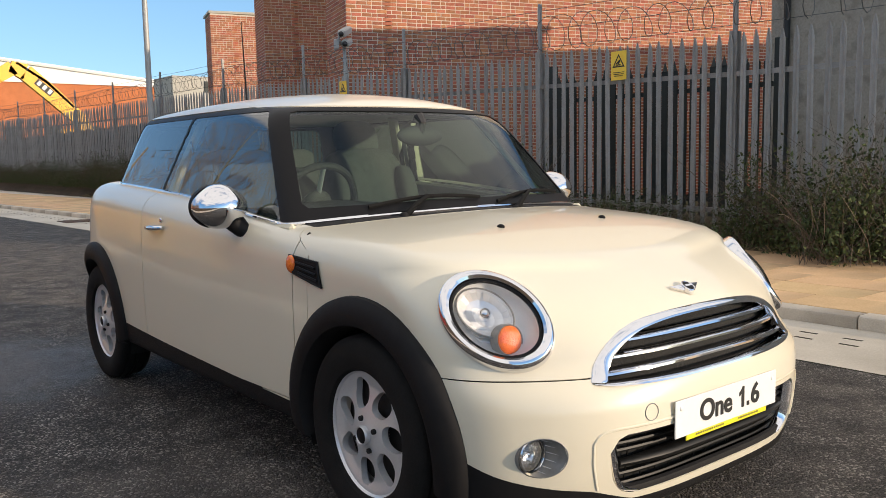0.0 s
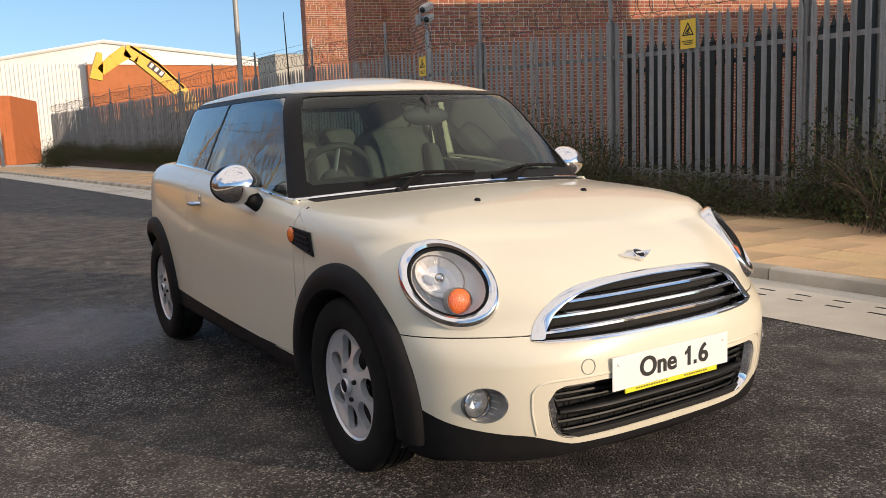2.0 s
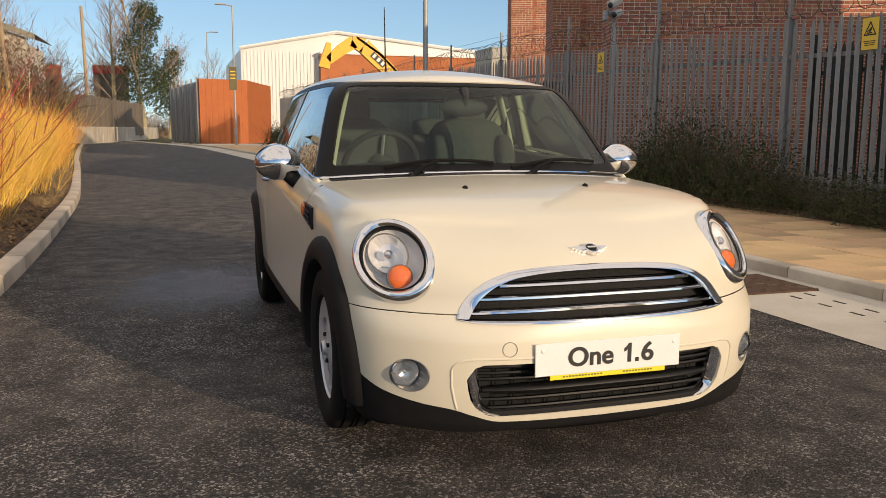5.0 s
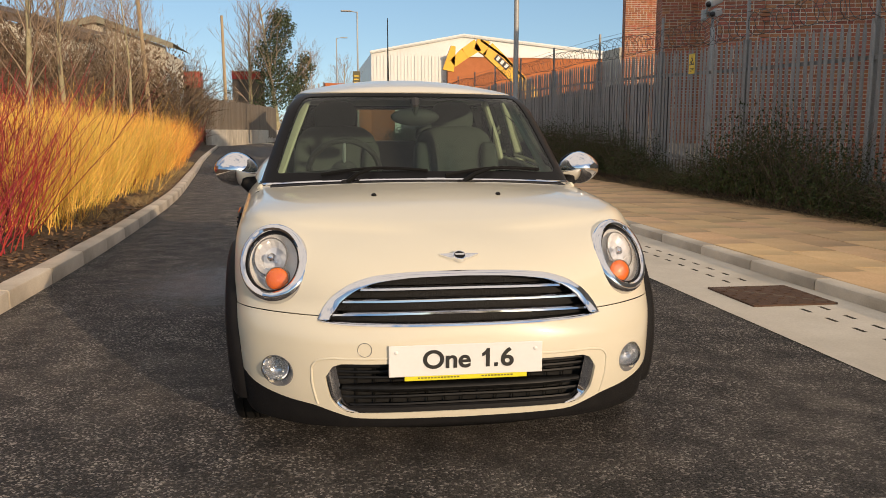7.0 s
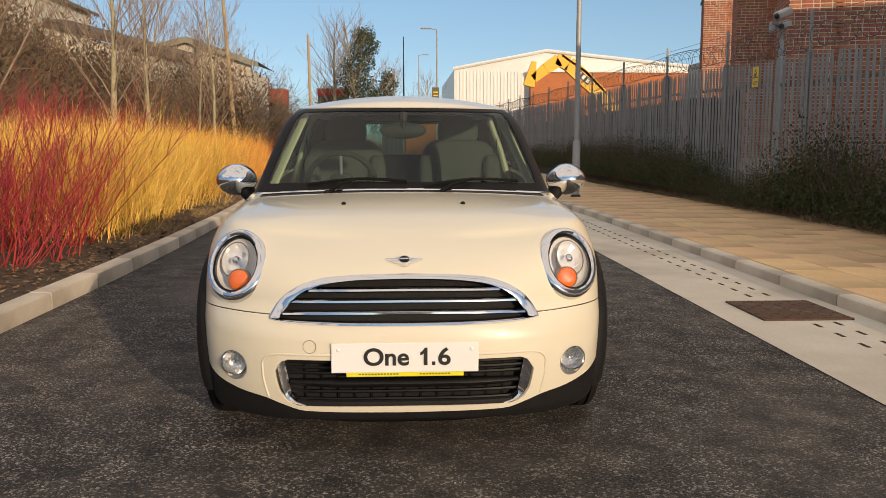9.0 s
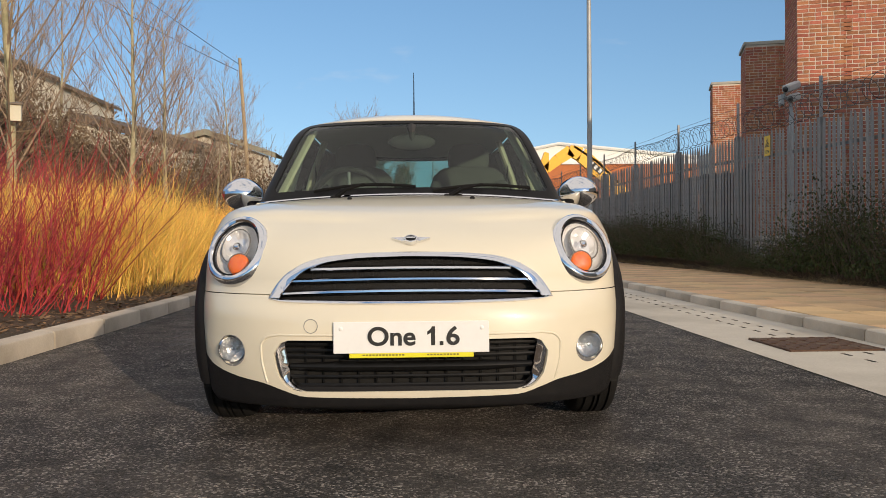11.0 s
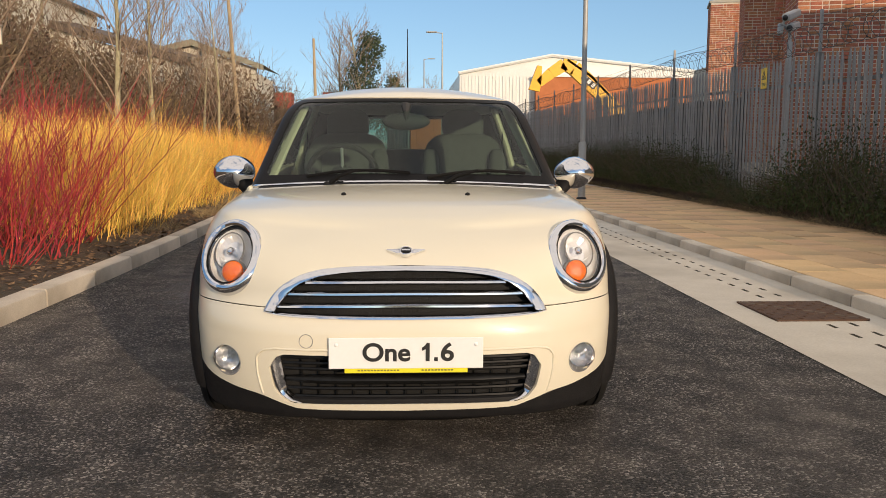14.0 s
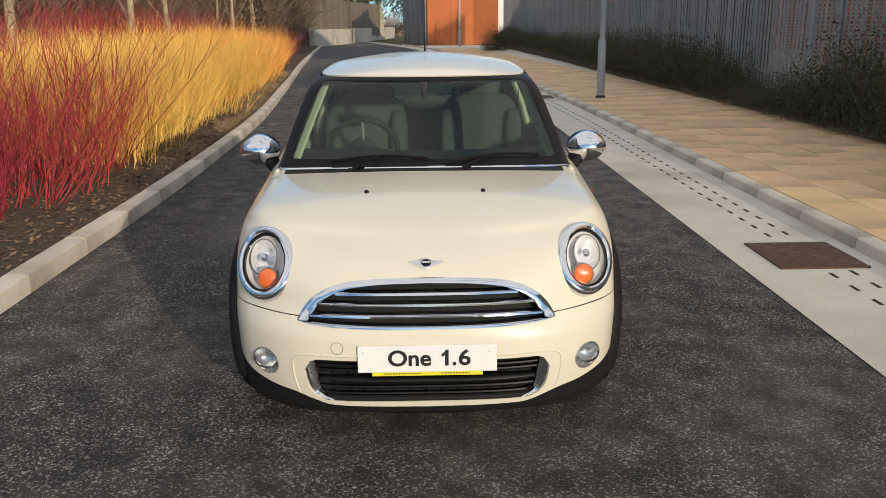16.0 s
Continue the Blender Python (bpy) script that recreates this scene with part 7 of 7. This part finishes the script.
def thicket_mesh(seed, n, h, rad):
    r = random.Random(seed)
    m = M()
    for _ in range(n):
        a, q = r.uniform(0, 6.283), rad * math.sqrt(r.random())
        p = Vector((q * math.cos(a), q * math.sin(a), 0))
        d = Vector((math.cos(a) * 0.45 + r.gauss(0, 0.25), math.sin(a) * 0.45 + r.gauss(0, 0.25), 1)).normalized()
        ln = h * r.uniform(0.35, 1.1)
        line, rr = [], []
        for i in range(5):
            line.append(p.copy())
            rr.append(0.013 * (1 - 0.19 * i))
            d = (d + Vector((r.gauss(0, 0.24), r.gauss(0, 0.24), -0.06 * i))).normalized()
            p = p + d * (ln / 4)
        m.tube(line, rr, 3, cap=False)
        for _ in range(3):
            i = r.randrange(1, 4)
            b = line[i].lerp(line[i + 1], r.random())
            s = Vector((r.gauss(0, 1), r.gauss(0, 1), r.gauss(0.35, 0.7))).normalized()
            e = b + s * r.uniform(0.2, 0.6)
            m.tube([b, b.lerp(e, 0.5) + Vector((r.gauss(0, 0.05), r.gauss(0, 0.05), 0.03)), e], [0.007, 0.006, 0.003], 3, cap=False)
    # withered leaves caught low in the tangle
    for _ in range(1900):
        a, q = r.uniform(0, 6.283), rad * 1.25 * math.sqrt(r.random())
        z = h * 0.92 * r.random()**0.9 * (1 - 0.35 * (q / rad / 1.25)**2) * (1 + 0.25 * math.sin(3 * a + seed))
        p = Vector((q * math.cos(a), q * math.sin(a), z))
        n = Vector((r.gauss(0, 1), r.gauss(0, 1), r.gauss(0, 1))).normalized()
        t = n.orthogonal().normalized() * r.uniform(0.035, 0.085)
        w = n.cross(t) * r.uniform(0.25, 0.5)
        m.add([p - t, p + w, p + t, p - w], [(0, 1, 2, 3)])
    me = m.mesh("twig_mass", True, 80)
    return me


BRAM = bpy.data.materials["bramble"]
THICK = [thicket_mesh(s, 130, 2.7, 1.1) for s in (1, 2, 3)]
for t in THICK:
    t.materials.append(BRAM)
r = random.Random(17)
for k in range(112):
    y = 6.0 + (k // 2) * 0.95 + (k / 112)**2 * 22 + r.uniform(-0.5, 0.5)
    d = (5.7 + r.uniform(0, 1.3)) if k % 2 else (7.8 + r.uniform(0, 3.2))
    x = float(LEFT(y)) - d
    sc = (1.25 + 0.016 * min(max(y - 9, 0), 45)) * r.uniform(0.65, 1.2)
    wd = 0.55 + 0.45 * sc
    ob = put("bare_thicket_shrub", r.choice(THICK), None, at=pose(x, y, bank_z(x, y) - 0.1, 0, 0, r.uniform(0, 360)) @ Matrix.Diagonal((wd, wd, sc, 1)))
    tagged(ob, "tangled leafless brown shrub on the bank", "shrub", "bank thicket")


for k in range(34):
    y = 40 + k * 1.15 + r.uniform(-0.5, 0.5)
    x = float(LEFT(y)) - 3.2 - r.uniform(0, 3.4)
    sc = r.uniform(1.5, 2.3) + (0.5 if y > 58 else 0)
    wd = 0.7 + 0.5 * sc
    ob = put("bare_thicket_shrub", r.choice(THICK), None, at=pose(x, y, bank_z(x, y) - 0.1, 0, 0, r.uniform(0, 360)) @ Matrix.Diagonal((wd, wd, sc, 1)))
    tagged(ob, "tangled leafless brown shrub on the bank", "shrub", "bank thicket")


# hedge along the fence
def hedge_mesh(seed, leaves, twigs, size, reach=1.7):
    r = random.Random(seed)
    lv, tw = M(), M()
    for _ in range(leaves):
        a, u = r.uniform(0, 6.283), r.random()**0.45
        th = math.acos(r.uniform(0, 1))
        lump = 1 + 0.28 * math.sin(3 * a + seed) + 0.18 * math.sin(7 * a + 2 * th)
        p = Vector((size[0] * u * lump * math.sin(th) * math.cos(a), size[1] * u * lump * math.sin(th) * math.sin(a), size[2] * u * lump * math.cos(th) + 0.05))
        n = Vector((r.gauss(0, 1), r.gauss(0, 1), r.gauss(0.4, 1))).normalized()
        t = n.orthogonal().normalized()
        t = (Matrix.Rotation(r.uniform(0, 6.28), 3, n) @ t)
        b = n.cross(t)
        l, w = r.uniform(0.017, 0.036), r.uniform(0.009, 0.017)
        lv.add([p - t * l, p + b * w + n * 0.004, p + t * l, p - b * w + n * 0.004], [(0, 1, 2, 3)])
    for _ in range(twigs):
        a = r.uniform(0, 6.283)
        p = Vector((size[0] * 0.6 * r.uniform(-1, 1), size[1] * 0.6 * r.uniform(-1, 1), 0))
        d = Vector((math.cos(a) * 0.5, math.sin(a) * 0.5, 1)).normalized()
        line, rr = [], []
        ln = size[2] * r.uniform(0.7, reach)
        for i in range(5):
            line.append(p.copy())
            rr.append(0.0045 * (1 - 0.18 * i))
            d = (d + Vector((r.uniform(-0.35, 0.35), r.uniform(-0.35, 0.35), -0.08 * i))).normalized()
            p = p + d * (ln / 4)
        tw.tube(line, rr, 3, cap=False)
    a, b = lv.mesh("foliage", False), tw.mesh("twig_mass", True, 80)
    a.materials.append(LEAF)
    b.materials.append(HTWIG)
    return a, b


HEDGE = [hedge_mesh(s, 3000, 110, (0.62, 0.75, 0.95)) for s in (1, 2, 3)]
HEDGE.append(hedge_mesh(4, 1900, 95, (0.66, 0.80, 0.85), 2.5))
HEIGHT = curve([1.0, 2.4, 3.0, 3.6, 5.2, 6.2, 7.4, 8.6, 9.6, 10.4, 11.8, 12.8, 16, 21, 30, 56], [1.15, 1.1, 0.75, 0.5, 0.55, 0.95, 1.35, 1.2, 0.85, 0.42, 0.42, 1.0, 1.0, 0.85, 0.85, 0.85])


def hedge_plant(x, y, sc, hz, z0, twiggy=False):
    g = thing("hedge_shrub", "dark evergreen shrub with bare twigs against the fence", "shrub", "hedge shrubs", at=pose(x, y, z0, 0, 0, rnd.uniform(0, 360)) @ Matrix.Diagonal((sc, sc, sc * hz, 1)))
    k = 3 if twiggy else rnd.randrange(3)
    put("foliage", HEDGE[k][0], None, g)
    put("twig_mass", HEDGE[k][1], None, g)


y = 1.2
while y < 56:
    x = float(FENCE(y)) - 0.42 + rnd.uniform(-0.10, 0.12)
    base = (float(FTOP(y)) - 2.44) * 0.5 + 0.10
    hz = float(HEIGHT(y)) * rnd.uniform(0.75, 1.25)
    hedge_plant(x, y, rnd.uniform(0.72, 0.98), hz, base, 2.6 < y < 10.5 and rnd.random() < 0.4)
    y += rnd.uniform(0.55, 0.8) if y < 25 else 1.1
for (x, y, s) in ((1.9 + 2.2, 44.0, 1.3), (5.6, 1.6, 1.0)):
    hedge_plant(x, y, s, 1.0, 0.1)


# dry grass and litter at the hedge's foot
def tufts():
    r = random.Random(4)
    m = M()
    for _ in range(5200):
        y = r.uniform(0.5, 26)
        x = float(FENCE(y)) - r.uniform(0.45, 0.75) + 0.05 * math.sin(y * 3)
        p = Vector((x, y, 0.08))
        a = r.uniform(0, 6.28)
        ln = r.uniform(0.05, 0.24)
        d = Vector((math.cos(a) * 0.6, math.sin(a) * 0.6, r.uniform(0.2, 1))).normalized()
        s = d.orthogonal().normalized() * 0.003
        q = p + d * ln * 0.6
        e = q + (d + Vector((0, 0, -0.5))).normalized() * ln * 0.5
        m.add([p - s, p + s, q + s * 0.7, q - s * 0.7, e], [(0, 1, 2, 3), (3, 2, 4)])
    tagged(put("dry_grass", m.mesh("dry_grass", False), surface("straw", (0.20, 0.14, 0.07), (0.36, 0.27, 0.14), 4, 0.9, 0, 0, 30, island=0.35)), "dry grass and dead stems along the pavement edge", "grass", "", "stuff")
    m = M()
    for _ in range(2400):
        y = r.uniform(6.0, 24)
        x = float(LEFT(y)) - 0.22 - abs(r.gauss(0, 0.28))
        if noise.noise(Vector((y * 0.8, x, 0))) < -0.05:
            continue
        p = Vector((x, y, bank_z(x, y)))
        a = r.uniform(0, 6.28)
        ln = r.uniform(0.06, 0.26)
        d = Vector((math.cos(a) * 0.7, math.sin(a) * 0.7, r.uniform(0.3, 1))).normalized()
        s = d.orthogonal().normalized() * 0.003
        q = p + d * ln * 0.6
        e = q + (d + Vector((0, 0, -0.6))).normalized() * ln * 0.5
        m.add([p - s, p + s, q + s * 0.7, q - s * 0.7, e], [(0, 1, 2, 3), (3, 2, 4)])
    tagged(put("kerbside_grass", m.mesh("kerbside_grass", False), bpy.data.materials["straw"]), "dry straw-coloured grass along the planting edge", "grass", "", "stuff")
    m = M()
    for _ in range(2600):
        y = r.uniform(0.0, 20)
        x = float(LEFT(y)) - 0.17 - abs(r.gauss(0, 0.5))
        p = Vector((x, y, bank_z(x, y) + 0.012))
        a = r.uniform(0, 6.28)
        t = Vector((math.cos(a), math.sin(a), r.uniform(-0.4, 0.4))) * r.uniform(0.015, 0.05)
        b = Vector((-math.sin(a), math.cos(a), r.uniform(-0.4, 0.4))) * r.uniform(0.008, 0.02)
        m.add([p - t, p + b, p + t, p - b], [(0, 1, 2, 3)])
    tagged(put("leaf_litter", m.mesh("leaf_litter", False), surface("dead_leaf", (0.13, 0.075, 0.035), (0.28, 0.17, 0.09), 4, 0.9, 0, 0, 30, island=0.4)), "dead brown leaves on the planting soil", "leaves", "", "stuff")


tufts()


# tall trees and scrub far behind
def far_tree(x, y, h, seed, ivy):
    t, c = branch_tree(seed, h, h * 0.022, 4, 0.6, 0.25, 0.35)
    t.materials.append(BARK)
    c.materials.append(TWIG)
    g = thing("tall_tree", "tall bare tree clad in dark ivy" if ivy else "tall bare winter tree", "tree", "far trees", at=pose(x, y, 0))
    put("trunk", t, None, g)
    put("crown", c, None, g)
    if ivy:
        r = random.Random(seed)
        m = M()
        for _ in range(ivy):
            k = r.random()
            cz = h * (0.25 + 0.68 * k)
            wd = h * 0.20 * (1 - 0.55 * k) * (0.6 + 0.5 * abs(math.sin(k * 17)))
            a = r.uniform(0, 6.28)
            q = Vector((wd * math.sqrt(r.random()) * math.cos(a) + 0.6 * math.sin(k * 9), wd * math.sqrt(r.random()) * math.sin(a), cz + r.gauss(0, 0.3)))
            n = Vector((r.gauss(0, 1), r.gauss(0, 1), r.gauss(0, 1))).normalized()
            u = n.orthogonal().normalized() * r.uniform(0.06, 0.15)
            w = n.cross(u) * 0.7
            m.add([q - u, q + w, q + u, q - w], [(0, 1, 2, 3)])
        put("ivy", m.mesh("ivy", False), IVY, g, "dark ivy clumps")


far_tree(-4.4, 92, 15.0, 31, 9000)
far_tree(-7.2, 94, 14.5, 32, 0)
far_tree(-1.9, 98, 10.5, 33, 4500)
far_tree(-9.5, 100, 9.0, 34, 900)
far_tree(3.6, 120, 11.0, 35, 0)


def scrub():
    r = random.Random(14)
    m = M()
    for _ in range(5200):
        k = r.random()
        y = r.uniform(66, 104)
        x = -3.5 - 0.24 * (104 - y) - abs(r.gauss(0, 7)) - 1.0
        if k < 0.22:
            x, y = r.uniform(-12, 5), r.uniform(112, 127)
        hgt = r.uniform(1.5, 5.5) * (1.0 if x < -9 else 0.75)
        p = Vector((x, y, max(0.0, bank_z(x, y)) if y < 120 else 0))
        d = Vector((r.uniform(-0.4, 0.4), r.uniform(-0.4, 0.4), 1)).normalized()
        line, rr = [], []
        for i in range(5):
            line.append(p.copy())
            rr.append(0.035 * (1 - 0.2 * i))
            d = (d + Vector((r.uniform(-0.3, 0.3), r.uniform(-0.3, 0.3), -0.05))).normalized()
            p = p + d * (hgt / 4)
        m.tube(line, rr, 3, cap=False)
        for _ in range(2):
            q = line[r.randrange(1, 5)] + Vector((r.gauss(0, 0.3), r.gauss(0, 0.3), r.gauss(0, 0.3)))
            n = Vector((r.gauss(0, 1), r.gauss(0, 1), r.gauss(0, 1))).normalized()
            t = n.orthogonal().normalized() * r.uniform(0.10, 0.26)
            w = n.cross(t) * 0.4
            m.add([q - t, q + w, q + t, q - w], [(0, 1, 2, 3)])
    tagged(put("far_scrub", m, TWIG), "brown leafless scrub on the far bank", "scrub", "", "stuff")


scrub()
